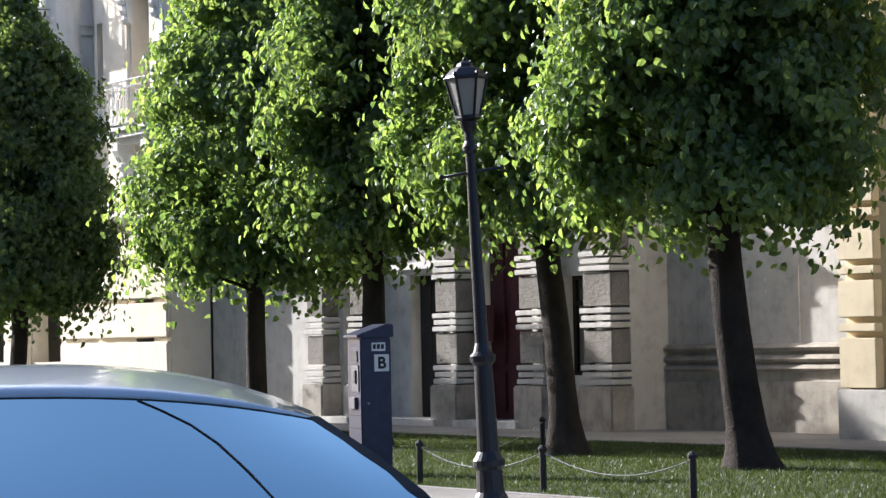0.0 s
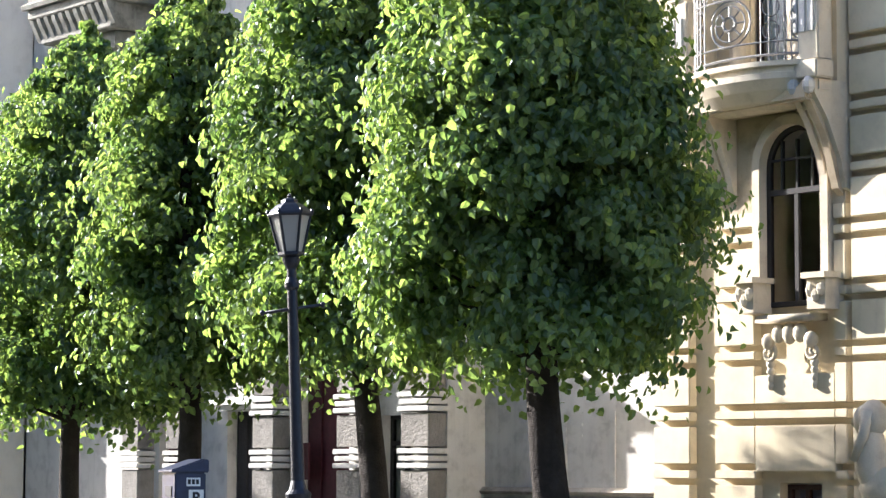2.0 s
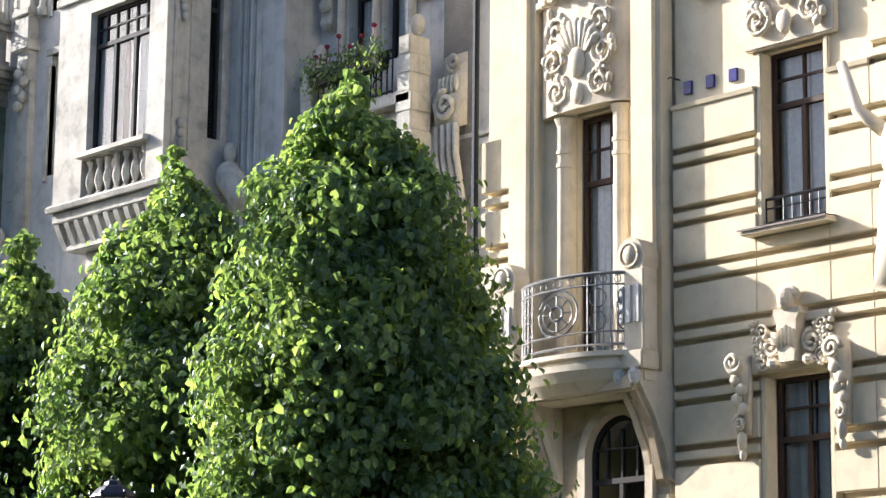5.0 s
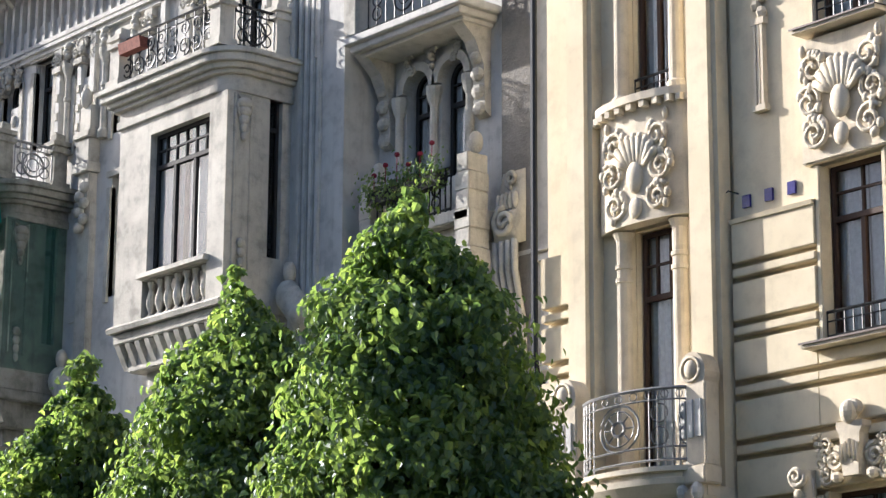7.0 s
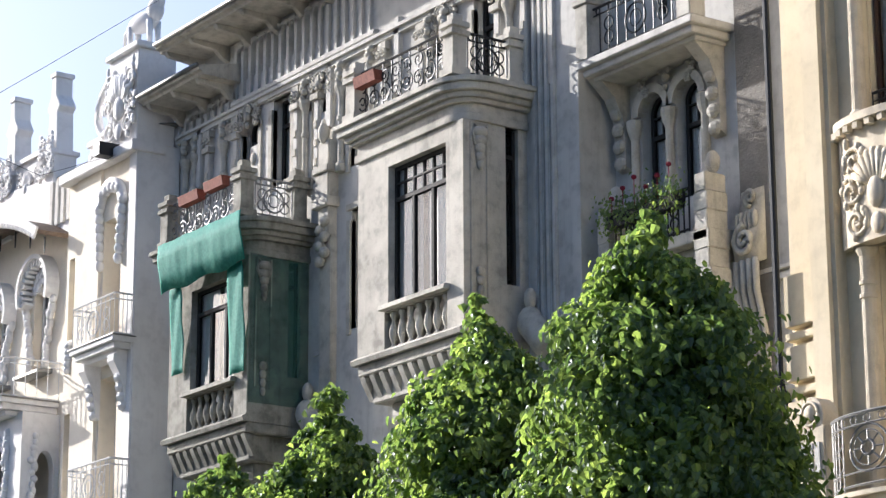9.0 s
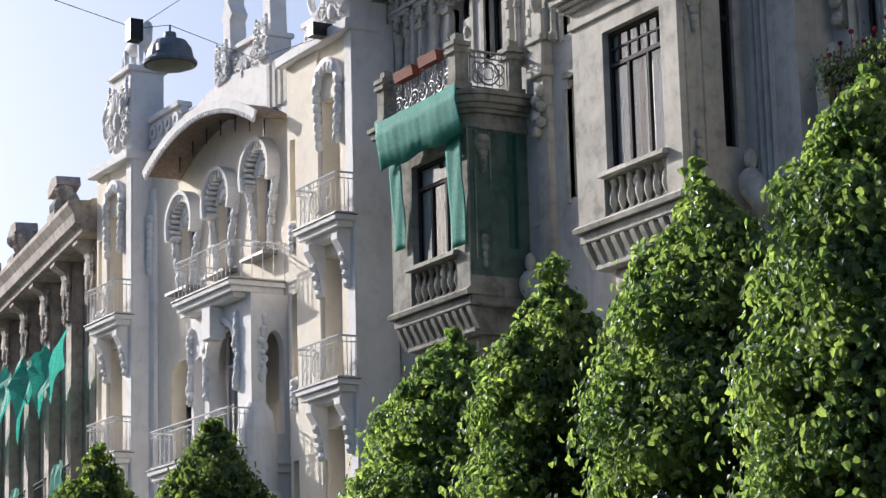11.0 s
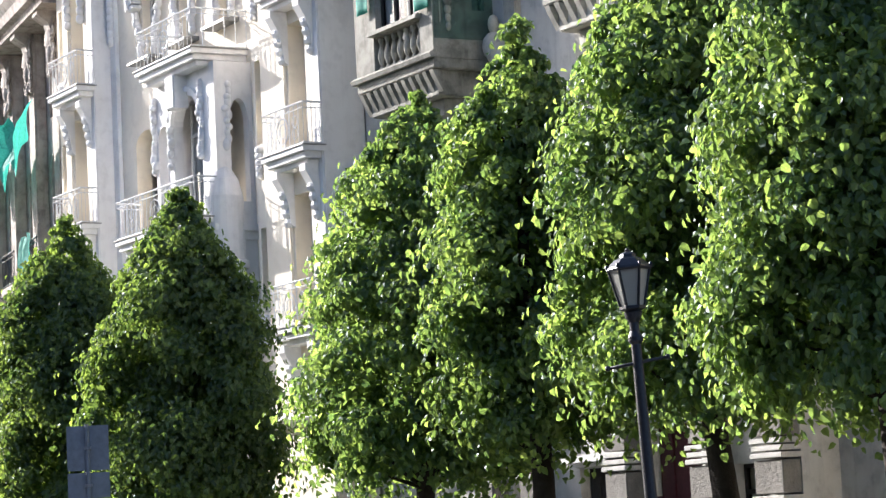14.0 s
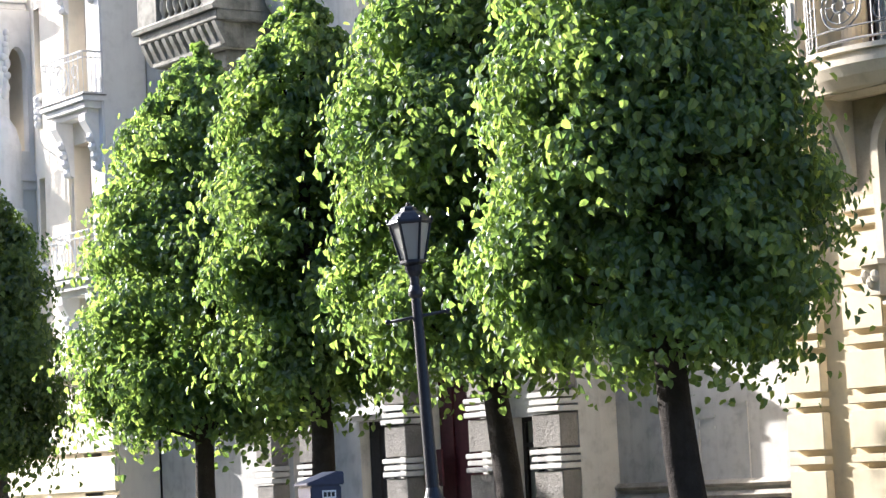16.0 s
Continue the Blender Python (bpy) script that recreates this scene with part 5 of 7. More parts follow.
    # street level: rusticated piers, doors
    for x0, x1 in ((-42.1, -41.45), (-40.5, -39.95), (-37.55, -36.82), (-34.95, -34.2), (-33.12, -32.3)):
        base = part("pier", Mesh().box(x0 - 0.06, x1 + 0.06, 24.92, Y + 0.02, -0.1, 0.74), STAINED, h, bevel=0.03)
        z = 0.76
        k = 0
        while z < 3.9:
            hh = (0.09, 0.09, 0.09, 0.55)[k % 4]
            g = (0.02, 0.0, 0.02, -0.03)[k % 4]
            part("stone", Mesh().box(x0 - g, x1 + g, 25.0 - g, Y + 0.02, z, z + hh), ROUGH if k % 4 == 3 else GREY_LIGHT, base, bevel=0.012)
            z += hh + 0.03
            k += 1
    part("cornice", Mesh().prism([(Y, 3.9), (Y - 0.45, 3.95), (Y - 0.6, 4.15), (Y - 0.6, 4.25), (Y, 4.3)], "x", X0, XR), GREY_LIGHT, h)
    part("cornice", Mesh().box(-38.95, -37.5, Y - 0.25, Y + 0.02, 2.78, 2.86).box(-39.0, -37.45, Y - 0.35, Y + 0.02, 2.86, 2.98), WHITE, h)
    for a, mat in ((ground[0], RED_DOOR), (ground[2], RED_DOOR), (ground[1], WOOD_BLACK)):
        d = Mesh().box(a[0], a[1], Y + 0.22, Y + 0.3, a[2], a[3])
        n = 3 if a[1] - a[0] > 1 else 2
        door = part("door", d, mat, h, "dark red panelled street door" if mat is RED_DOOR else "dark wooden street door with upright bars")
        for i in range(n):
            xa = a[0] + (a[1] - a[0]) * i / n + 0.06
            xb = a[0] + (a[1] - a[0]) * (i + 1) / n - 0.06
            for za, zb in ((a[2] + 0.15, a[2] + 0.85), (a[2] + 0.98, a[3] - 0.15)):
                part("panel", Mesh().box(xa, xb, Y + 0.19, Y + 0.22, za, zb), mat, door, bevel=0.012)
        part("handle", Mesh().ell((a[1] - 0.12, Y + 0.16, a[2] + 1.05), (0.03, 0.03, 0.06)), IRON_GREY, door)
        part("step", Mesh().box(a[0] - 0.2, a[1] + 0.2, Y - 0.55, Y + 0.2, -0.05, 0.12), GREY_LIGHT, h, bevel=0.015)
    notice = part("notice_board", Mesh().box(-36.75, -36.2, Y - 0.06, Y - 0.02, 1.5, 2.15), RED_DOOR, h)
    for a in ground[3:]:
        window(h, a[0], a[1], a[2], a[3], Y + 0.18, WOOD_BLACK, 2, 0.7)
    # plinth and mouldings of the recess, faint wall box
    part("plinth", Mesh().box(XR, X1, YR - 0.1, YR + 0.02, -0.1, 0.8), STAINED, h, bevel=0.02)
    for z in (0.95, 1.1, 1.28):
        part("moulding", Mesh().prism([(YR - 0.09, z), (YR - 0.13, z + 0.05), (YR - 0.05, z + 0.12), (YR + 0.02, z + 0.12), (YR + 0.02, z)], "x", XR, X1), STAINED, h)
    scr = Mesh()
    for s in (-1, 1):
        for k in range(3):
            scr.box(-29.65 + s * 0.38 - 0.2, -29.65 + s * 0.38 + 0.2, YR - 0.02, YR + 0.01, 2.2 + 0.18 * k, 2.24 + 0.18 * k)
        scr.box(-29.65 + s * 0.58 - 0.02, -29.65 + s * 0.58 + 0.02, YR - 0.02, YR + 0.01, 1.3, 2.6)
    part("relief", scr, GREY, h)
    return h


def net_sheer():
    m, t, b = nodes("sheer_green_net")
    out = t.nodes["Material Output"]
    tr = t.nodes.new("ShaderNodeBsdfTransparent")
    mx = t.nodes.new("ShaderNodeMixShader")
    mx.inputs[0].default_value = 0.5
    b.inputs["Base Color"].default_value = (0.03, 0.13, 0.10, 1)
    b.inputs["Roughness"].default_value = 0.8
    link(t, tr.outputs[0], mx.inputs[1])
    link(t, b.outputs[0], mx.inputs[2])
    link(t, mx.outputs[0], out.inputs[0])
    return m


NET_SHEER = net_sheer()
grey_house()


def flower_box(x0, x1, y, z, label, flowers=0):
    """A terracotta trough, with trailing plants where it has them."""
    fb = thing("flower_box", ((x0 + x1) / 2, y, z), label, "planter", "flower boxes on the balconies")
    part("trough", Mesh().prism([(y - 0.13, z + 0.2), (y - 0.09, z), (y + 0.09, z), (y + 0.13, z + 0.2)], "x", x0, x1), TERRACOTTA if not flowers else IRON, fb)
    if flowers:
        rng = np.random.default_rng(3)
        n = 900
        c = np.stack([rng.uniform(x0 - 0.15, x1 + 0.1, n), y - 0.1 + rng.normal(0, 0.1, n), z + 0.2 + rng.normal(0, 0.17, n)], 1)
        part("foliage", leaf_mesh(c, np.tile([0, -1, 0.5], (n, 1)), rng, 0.07), LEAF, fb)
        fl = Mesh()
        for k in range(flowers):
            p = (x0 + (x1 - x0) * (k + 0.5) / flowers, y - 0.1, z + 0.5 + 0.12 * (k % 3))
            fl.ell(p, (0.05, 0.05, 0.045), 7, 4).tube([(p[0], p[1], z + 0.2), p], 0.008, 4)
        part("blossom", fl, BLOSSOM, fb)
    return fb


TERRACOTTA = plain("terracotta", (0.23, 0.075, 0.05), 0.8, 0, 20)
BLOSSOM = plain("dark_red_blossom", (0.22, 0.02, 0.04), 0.8, 0, 30)
flower_box(-43.55, -42.75, 23.82, 15.75, "long terracotta flower box hung on the balcony rail")
flower_box(-42.5, -41.75, 23.82, 15.8, "long terracotta flower box hung on the balcony rail")
flower_box(-36.9, -36.2, 23.82, 16.45, "small terracotta flower box hung on the balcony rail")
flower_box(-31.5, -29.7, 25.42, 12.75, "dark trough full of green plants with red blossoms", 6)


# ---- white house ----
def iron_balcony(h, x0, x1, yf, yw, z, bars=9, console=True):
    """A stone slab on scrolled consoles with a pale iron railing on three sides."""
    b = part("balcony", Mesh().box(x0, x1, yf, yw, z - 0.06, z + 0.06).box(x0 + 0.08, x1 - 0.08, yf + 0.08, yw, z - 0.2, z - 0.06).box(x0 + 0.2, x1 - 0.2, yf + 0.2, yw, z - 0.32, z - 0.2), WHITE, h, bevel=0.012)
    # dark tin edge that also stands in for the slab's shadow gap
    part("flashing", Mesh().box(x0 - 0.03, x1 + 0.03, yf - 0.03, yw - 0.002, z + 0.062, z + 0.085), TIN, b)
    r = Mesh()
    railing_panel(r, (x0 + 0.05, yf + 0.05), (x1 - 0.05, yf + 0.05), z + 0.06, z + 1.0, True, bars, 0.012)
    railing_panel(r, (x1 - 0.05, yf + 0.05), (x1 - 0.05, yw), z + 0.06, z + 1.0, False, 5, 0.012)
    railing_panel(r, (x0 + 0.05, yf + 0.05), (x0 + 0.05, yw), z + 0.06, z + 1.0, False, 5, 0.012)
    part("railing", r, IRON_WHITE, b, "pale painted iron railing")
    if console:
        for x in (x0 + 0.35, x1 - 0.35):
            d = yw - yf
            c = Mesh().prism([(yw, z - 1.5), (yw - 0.1, z - 1.45), (yw - 0.16, z - 1.0), (yw - 0.1 - d * 0.3, z - 0.7), (yw - d * 0.75, z - 0.45), (yw - d * 0.75, z - 0.3), (yw, z - 0.3)], "x", x - 0.14, x + 0.14)
            for k in range(4):
                c.ell((x, yw - 0.1 - 0.04 * k, z - 1.4 + 0.2 * k), (0.13, 0.1, 0.11), 7, 4)
            part("console", c, WHITE, b, smooth=False)
    return b


def horseshoe(h, cx, y, z0, zt, rx):
    """A horseshoe-arched window with a toothed moulding and carved fill at its head."""
    r = rx
    zc = zt - r
    m = Mesh().ring(cx, zc, r - 0.10, r, y - 0.34, y + 0.05, -25, 205, 26)
    arch = part("window_surround", m, WHITE, h)
    for k in range(17):
        a = -20 + 13.75 * k
        part("tooth", Mesh().ring(cx, zc, r - 0.27, r - 0.10, y - 0.26, y + 0.04, a, a + 8.0, 2), WHITE, arch)
    drop = Mesh()
    rng = random.Random(int(cx * 10))
    for s in (-1, 1):
        for k in range(9):
            z = zc - 0.42 * r - (zc - 0.42 * r - z0) * k / 9
            xx = cx + s * (r * 0.86 - 0.36 * r * min(1, k / 6))
            drop.ell((xx + rng.uniform(-0.035, 0.035), y - 0.08 + rng.uniform(-0.03, 0.03), z), (rng.uniform(0.06, 0.11), 0.1, rng.uniform(0.11, 0.19)), 7, 5)
    part("carved_drop", drop, WHITE, h, smooth=True)
    f = Mesh()
    for k in range(9):
        a = radians(10 + 20 * k)
        f.ell((cx + (r - 0.42) * math.cos(a), y - 0.01, zc + (r - 0.38) * math.sin(a)), (0.11, 0.07, 0.14), 7, 4)
    f.ring(cx, zc, 0.16, 0.3, y - 0.06, y + 0.04, 0, 180, 14)
    part("relief", f, WHITE, h, smooth=False)
    window(h, cx - 0.42, cx + 0.42, z0, zc + 0.05, y + 0.2, IRON_WHITE, 2, 0.75, 0)
    part("sill", Mesh().prism([(y - 0.4, z0 - 0.12), (y + 0.15, z0 - 0.12), (y + 0.15, z0), (y - 0.4, z0 - 0.05)], "x", cx - 0.65, cx + 0.65), TIN, h)


def statue(at, label, kind, scale=1.0, turn=0.0):
    """A stone figure as one plain mesh of simple masses."""
    m = Mesh()
    s = scale
    if kind == "beast":
        m.ell((0, 0, 0.75 * s), (0.55 * s, 0.22 * s, 0.26 * s), 12, 8).ell((0.5 * s, 0, 1.15 * s), (0.2 * s, 0.17 * s, 0.26 * s), 10, 7).ell((0.42 * s, 0, 0.95 * s), (0.24 * s, 0.2 * s, 0.3 * s), 10, 7)
        for x in (-0.38, 0.36):
            for y in (-0.12, 0.12):
                m.tube([(x * s, y * s, 0.7 * s), (x * s + 0.03, y * s, 0.0)], 0.085 * s, 7, 0.06 * s)
        m.tube([(-0.5 * s, 0, 0.8 * s), (-0.72 * s, 0, 0.6 * s), (-0.74 * s, 0, 0.25 * s)], 0.05 * s, 6)
    elif kind == "sphinx":
        m.ell((0, 0, 0.35 * s), (0.30 * s, 0.75 * s, 0.36 * s), 12, 8).ell((0, -0.55 * s, 0.8 * s), (0.26 * s, 0.24 * s, 0.5 * s), 12, 8).ell((0, -0.62 * s, 1.32 * s), (0.17 * s, 0.19 * s, 0.24 * s), 12, 8)
        m.ell((0, -0.5 * s, 1.36 * s), (0.25 * s, 0.22 * s, 0.27 * s), 14, 8).ell((0, -0.8 * s, 1.3 * s), (0.04 * s, 0.05 * s, 0.07 * s), 8, 5)
        for x in (-1, 1):
            m.tube([(0.2 * x * s, -0.52 * s, 1.45 * s), (0.27 * x * s, -0.55 * s, 1.1 * s), (0.24 * x * s, -0.72 * s, 0.75 * s)], 0.1 * s, 8, 0.06 * s)
        for x in (-0.18, 0.18):
            m.ell((x * s, -0.95 * s, 0.1 * s), (0.1 * s, 0.45 * s, 0.1 * s), 8, 5)
        m.box(-0.42 * s, 0.42 * s, -1.25 * s, 0.8 * s, -0.25 * s, 0.0)
    else:
        m.ell((0, 0, 1.3 * s), (0.2 * s, 0.16 * s, 0.36 * s), 10, 8).ell((0, 0, 0.9 * s), (0.22 * s, 0.17 * s, 0.3 * s), 10, 7).ell((0, -0.03, 1.82 * s), (0.11 * s, 0.13 * s, 0.16 * s), 10, 7)
        m.lathe(0, 0, [(0.28 * s, 0.0), (0.24 * s, 0.4 * s), (0.2 * s, 0.85 * s)], 12)
        m.tube([(-0.18 * s, 0, 1.52 * s), (-0.45 * s, -0.05, 1.75 * s), (-0.62 * s, -0.08, 2.25 * s)], 0.075 * s, 8, 0.05 * s)
        m.tube([(0.18 * s, 0, 1.52 * s), (0.34 * s, -0.1, 1.2 * s), (0.2 * s, -0.2, 0.95 * s)], 0.075 * s, 8, 0.05 * s)
    ob = part("statue", m, CREAM_STONE if kind != "beast" else WHITE, None, smooth=True)
    ob.matrix_basis = pose(*at, 0, 0, turn)
    return tagged(ob, label, "statue")


HOOD_WOOD = plain("brown_hood_boards", (0.16, 0.12, 0.09), 0.7, 0.0, 9, 0.35, 0.2)


def white_house():
    X0, X1, Y, YM = -61.8, -46.6, 24.4, 24.9
    h = thing("apartment_building", (X0, Y, 0), "white and cream art nouveau house with horseshoe windows and iron balconies", "building", "houses along the street")
    cxs = (-56.75, -54.5, -52.25)
    mids = [(c - 0.45, c + 0.45, 13.95, 15.9, 0) for c in cxs] + [(-54.9, -52.9, 9.45, 12.3, 0.6), (-57.9, -56.6, 9.4, 12.2, 0.6), (-54.6, -53.2, 5.3, 8.0, 0), (-57.9, -56.6, 5.3, 8.0, 0), (-57.6, -56.2, 1.2, 3.0, 0.5), (-54.6, -53.0, 1.2, 3.0, 0.5)]
    part("wall", Mesh().wall(-59.2, -50.0, 4.2, 18.6, YM, YM + 0.4, mids), PALE, h)
    part("wall", Mesh().wall(-59.2, -50.0, 0, 4.2, YM, YM + 0.4, [m for m in mids if m[2] < 4]), PALE, h)
    house_shell(h, X0, X1, Y + 0.5, 18.6, WHITE)
    towers = []
    for xa, xb, wx in ((-50.0, X1, -47.78), (X0, -59.2, -60.4)):
        hs = [(wx - 0.42, wx + 0.42, a, a + 2.9, 0) for a in (6.3, 10.1, 13.7)] + [(wx - 0.42, wx + 0.42, 1.2, 3.2, 0)] + [(xa + 0.12, xa + 0.42, a + 0.5, a + 2.4, 0) for a in (6.3, 10.1, 13.7)]
        part("wall", Mesh().wall(xa, xb, 0, 18.1, Y, Y + 0.5, hs).box(xb - 0.3, xb, Y + 0.5, Y + 1.4, 0, 18.1).box(xa, xa + 0.3, Y + 0.5, Y + 1.0, 0, 18.1), PALE, h)
        for a in hs:
            window(h, a[0] + 0.02, a[1] - 0.02, a[2], a[3], Y + 0.4, IRON_WHITE, 1, 0.75)
        towers.append((xa, xb, wx))
        part("pilaster", Mesh().box(xb - 0.36, xb + 0.03, Y - 0.08, Y + 1.0, 4.2, 18.1), WHITE, h, bevel=0.03)
        part("pilaster", Mesh().box(xa + 0.5, wx - 0.52, Y - 0.06, Y + 0.02, 4.2, 18.1), PALE, h, bevel=0.02)
        for a in (6.3, 10.1, 13.7):
            iron_balcony(h, wx - 0.85, min(wx + 1.22, xb + 0.05), Y - 0.55, Y, a - 0.1)
            d = Mesh()
            for k in range(5):
                d.ell((xa + 0.28, Y - 0.05, a + 0.35 - 0.14 * k), (0.16 - 0.02 * k, 0.1, 0.1), 7, 4)
            part("carved_drop", d, WHITE, h, smooth=True)
        hood = Mesh().ring(wx, 16.9, 0.42, 0.62, Y - 0.14, Y + 0.05, 0, 180, 14)
        for s in (-1, 1):
            for k in range(7):
                hood.ell((wx + s * (0.56 - 0.02 * k), Y - 0.08, 16.9 - 0.22 * k), (0.13 - 0.01 * k, 0.12, 0.14), 7, 4)
        for k in range(5):
            hood.ell((wx - 0.4 + 0.2 * k, Y - 0.1, 17.3 - 0.05 * abs(k - 2)), (0.12, 0.1, 0.14), 7, 4)
        part("relief", hood, WHITE, h, smooth=True)
        part("cornice", Mesh().box(xa - 0.1, xb + 0.1, Y - 0.25, Y + 0.6, 17.85, 18.1), WHITE, h, bevel=0.02)
        ped = Mesh().box(xb - 1.5, xb - 0.1, Y - 0.05, Y + 0.9, 18.1, 20.3).box(xb - 1.55, xb, Y - 0.15, Y + 1.0, 20.3, 20.45)
        part("pedestal", ped, WHITE, h, bevel=0.02)
        relief(h, xb - 0.8, Y - 0.1, 18.25, 20.2, 1.3, WHITE, 21)
        part("volute", scroll(Mesh(), xb - 1.65, Y + 0.1, 19.2, 0.75, 1.3, 80, 1, 0.11), WHITE, h, smooth=True)
        statue((xb - 0.75, Y + 0.4, 20.45), "pale stone beast standing on a roof pedestal", "beast", 0.95, 10)
    # parapets
    for xa, xb in ((-50.0, X1 - 1.9), (-59.2, -57.2)):
        part("parapet", Mesh().box(xa, xb, YM - 0.1, YM + 0.3, 18.1, 18.25).box(xa, xb, YM - 0.02, YM + 0.2, 18.25, 18.85).box(xa, xb, YM - 0.12, YM + 0.3, 18.85, 19.0), WHITE, h, bevel=0.015)
        x = xa + 0.25
        while x < xb - 0.1:
            part("roundel", Mesh().ring(x, 18.55, 0.1, 0.2, YM - 0.09, YM - 0.01, 0, 360, 12), WHITE, h)
            x += 0.5
    part("parapet", Mesh().box(-50.0, -48.4, YM - 0.1, YM + 0.2, 17.3, 18.1), WHITE, h)
    for k in range(4):
        relief(h, -49.7 + 0.42 * k, YM - 0.12, 17.35, 17.85, 0.4, WHITE, 30 + k, False)
    for cx, zt in zip(cxs, (16.45, 16.58, 16.78)):
        horseshoe(h, cx, YM, 13.95, zt, 0.84)
    # curved hood with teeth above the three windows
    cx, R, zc = -54.0, 7.0, 10.75
    a0, a1 = 61.0, 118.0
    part("hood", Mesh().ring(cx, zc, R - 0.05, R + 0.05, YM - 1.0, YM + 0.05, a0, a1, 28), HOOD_WOOD, h, "dark boarded underside of the curved hood")
    part("hood_edge", Mesh().ring(cx, zc, R - 0.10, R + 0.10, YM - 1.05, YM - 0.995, a0, a1, 28), WHITE, h)
    part("hood", Mesh().ring(cx, zc, R + 0.06, R + 1.0, YM - 0.15, YM + 0.25, a0, a1, 28), WHITE, h)
    t = Mesh()
    for i in range(44):
        a = radians(a0 + (a1 - a0) * (i + 0.5) / 44)
        x, z = cx + (R - 0.14) * math.cos(a), zc + (R - 0.14) * math.sin(a)
        t.ell((x, YM - 1.02, z), (0.06, 0.05, 0.085), 6, 4)
    tagged(part("teeth", t, WHITE, h), kind="stuff")
    for i in range(7):
        a = radians(a0 + (a1 - a0) * (i + 0.7) / 8)
        x, z = cx + (R - 0.2) * math.cos(a), zc + (R - 0.2) * math.sin(a)
        part("pendant", Mesh().tube([(x, YM - 0.5, z), (x, YM - 0.5, z - 0.4)], 0.03, 5, 0.015), IRON, h)
    for xa in (-52.05, -54.35):
        p = Mesh().box(xa - 0.3, xa + 0.3, YM - 0.1, YM + 0.5, 17.6, 19.2).box(xa - 0.38, xa + 0.38, YM - 0.18, YM + 0.55, 19.2, 19.32)
        p.prism([(xa - 0.26, 19.32), (xa + 0.26, 19.32), (xa + 0.2, 20.3), (xa + 0.34, 20.42), (xa + 0.3, 20.5), (xa + 0.12, 20.75), (xa + 0.1, 21.2), (xa - 0.1, 21.2), (xa - 0.14, 20.75), (xa - 0.3, 20.5), (xa - 0.34, 20.42), (xa - 0.2, 20.3)], "y", YM - 0.02, YM + 0.42)
        p.box(xa - 0.16, xa + 0.16, YM - 0.05, YM + 0.45, 21.2, 21.32)
        part("pinnacle", p, WHITE, h, bevel=0.015)
        relief(h, xa, YM - 0.14, 18.6, 19.8, 0.6, WHITE, 40, False)
    part("parapet", Mesh().box(-54.05, -52.35, YM, YM + 0.3, 18.0, 19.4).box(-54.05, -52.35, YM - 0.08, YM + 0.38, 19.4, 19.52), WHITE, h)
    relief(h, -53.2, YM - 0.04, 18.2, 19.3, 1.4, WHITE, 41)
    for k in range(4):
        part("slat", Mesh().box(-51.65 + 0.3 * k, -51.5 + 0.3 * k, YM - 0.22, YM - 0.14, 17.3, 18.4), GREY_LIGHT, h)
    # middle bay with its two balconies
    before = set(h.children)
    part("bay_window", Mesh().wall(-55.0, -51.6, 4.6, 12.75, 23.95, 24.2, [(-53.95, -52.35, 9.1, 12.2, 0.9), (-54.85, -54.2, 9.6, 11.7, 1.0), (-54.2, -52.3, 5.2, 8.0, 0.9)]), WHITE, h)
    # the side that faces up the street, cut by a tall arch
    sd = Mesh().box(-51.85, -51.6, 24.2, 24.32, 4.6, 12.75).box(-51.85, -51.6, 24.78, 24.9, 4.6, 12.75).box(-51.85, -51.6, 24.32, 24.78, 4.6, 9.5)
    sd.prism([(24.32, 12.75), (24.32, 11.4)] + [(24.55 - 0.23 * math.cos(radians(a)), 11.4 + 0.5 * math.sin(radians(a))) for a in range(15, 180, 15)] + [(24.78, 11.4), (24.78, 12.75)], "x", -51.85, -51.6)
    part("bay_side", sd, WHITE, h)
    part("bay_side", Mesh().box(-55.0, -54.75, 24.2, 24.9, 4.6, 12.75), WHITE, h)
    part("floor_slab", Mesh().box(-54.75, -51.85, 24.2, 24.9, 4.5, 4.7), WHITE, h)
    for z in (9.1, 5.2):
        window(h, -54.0, -52.3, z, z + 3.1 if z > 9 else z + 2.85, 24.42, IRON_WHITE, 2, 0.72, 0.0)
    part("hood_mould", Mesh().ring(-53.15, 11.48, 0.80, 0.93, 23.86, 23.96, 0, 180, 18), WHITE, h)
    for x in (-54.05, -52.3, -55.0):
        c = Mesh()
        rng = random.Random(int(-x * 20))
        for k in range(13):
            c.ell((x + rng.uniform(-0.07, 0.07), 23.92 + rng.uniform(-0.03, 0.03), 12.35 - 0.14 * k), (rng.uniform(0.06, 0.13), 0.1, rng.uniform(0.09, 0.16)), 7, 5)
        part("carved_drop", c, WHITE, h, smooth=True)
    rng, c = random.Random(77), Mesh()
    for k in range(11):
        c.ell((-51.6, 24.26 + rng.uniform(-0.05, 0.05), 12.2 - 0.14 * k), (0.09, rng.uniform(0.06, 0.12), rng.uniform(0.08, 0.15)), 7, 5)
    part("carved_drop", c, WHITE, h, smooth=True)
    part("buttress", Mesh().lathe(-51.75, 24.15, [(0.12, 4.6), (0.30, 5.2), (0.42, 6.0), (0.46, 7.6), (0.46, 7.9), (0.54, 7.95), (0.54, 8.1), (0.47, 8.15), (0.46, 9.6), (0.36, 10.0), (0.2, 10.25), (0.05, 10.35)], 20), WHITE, h, smooth=False)
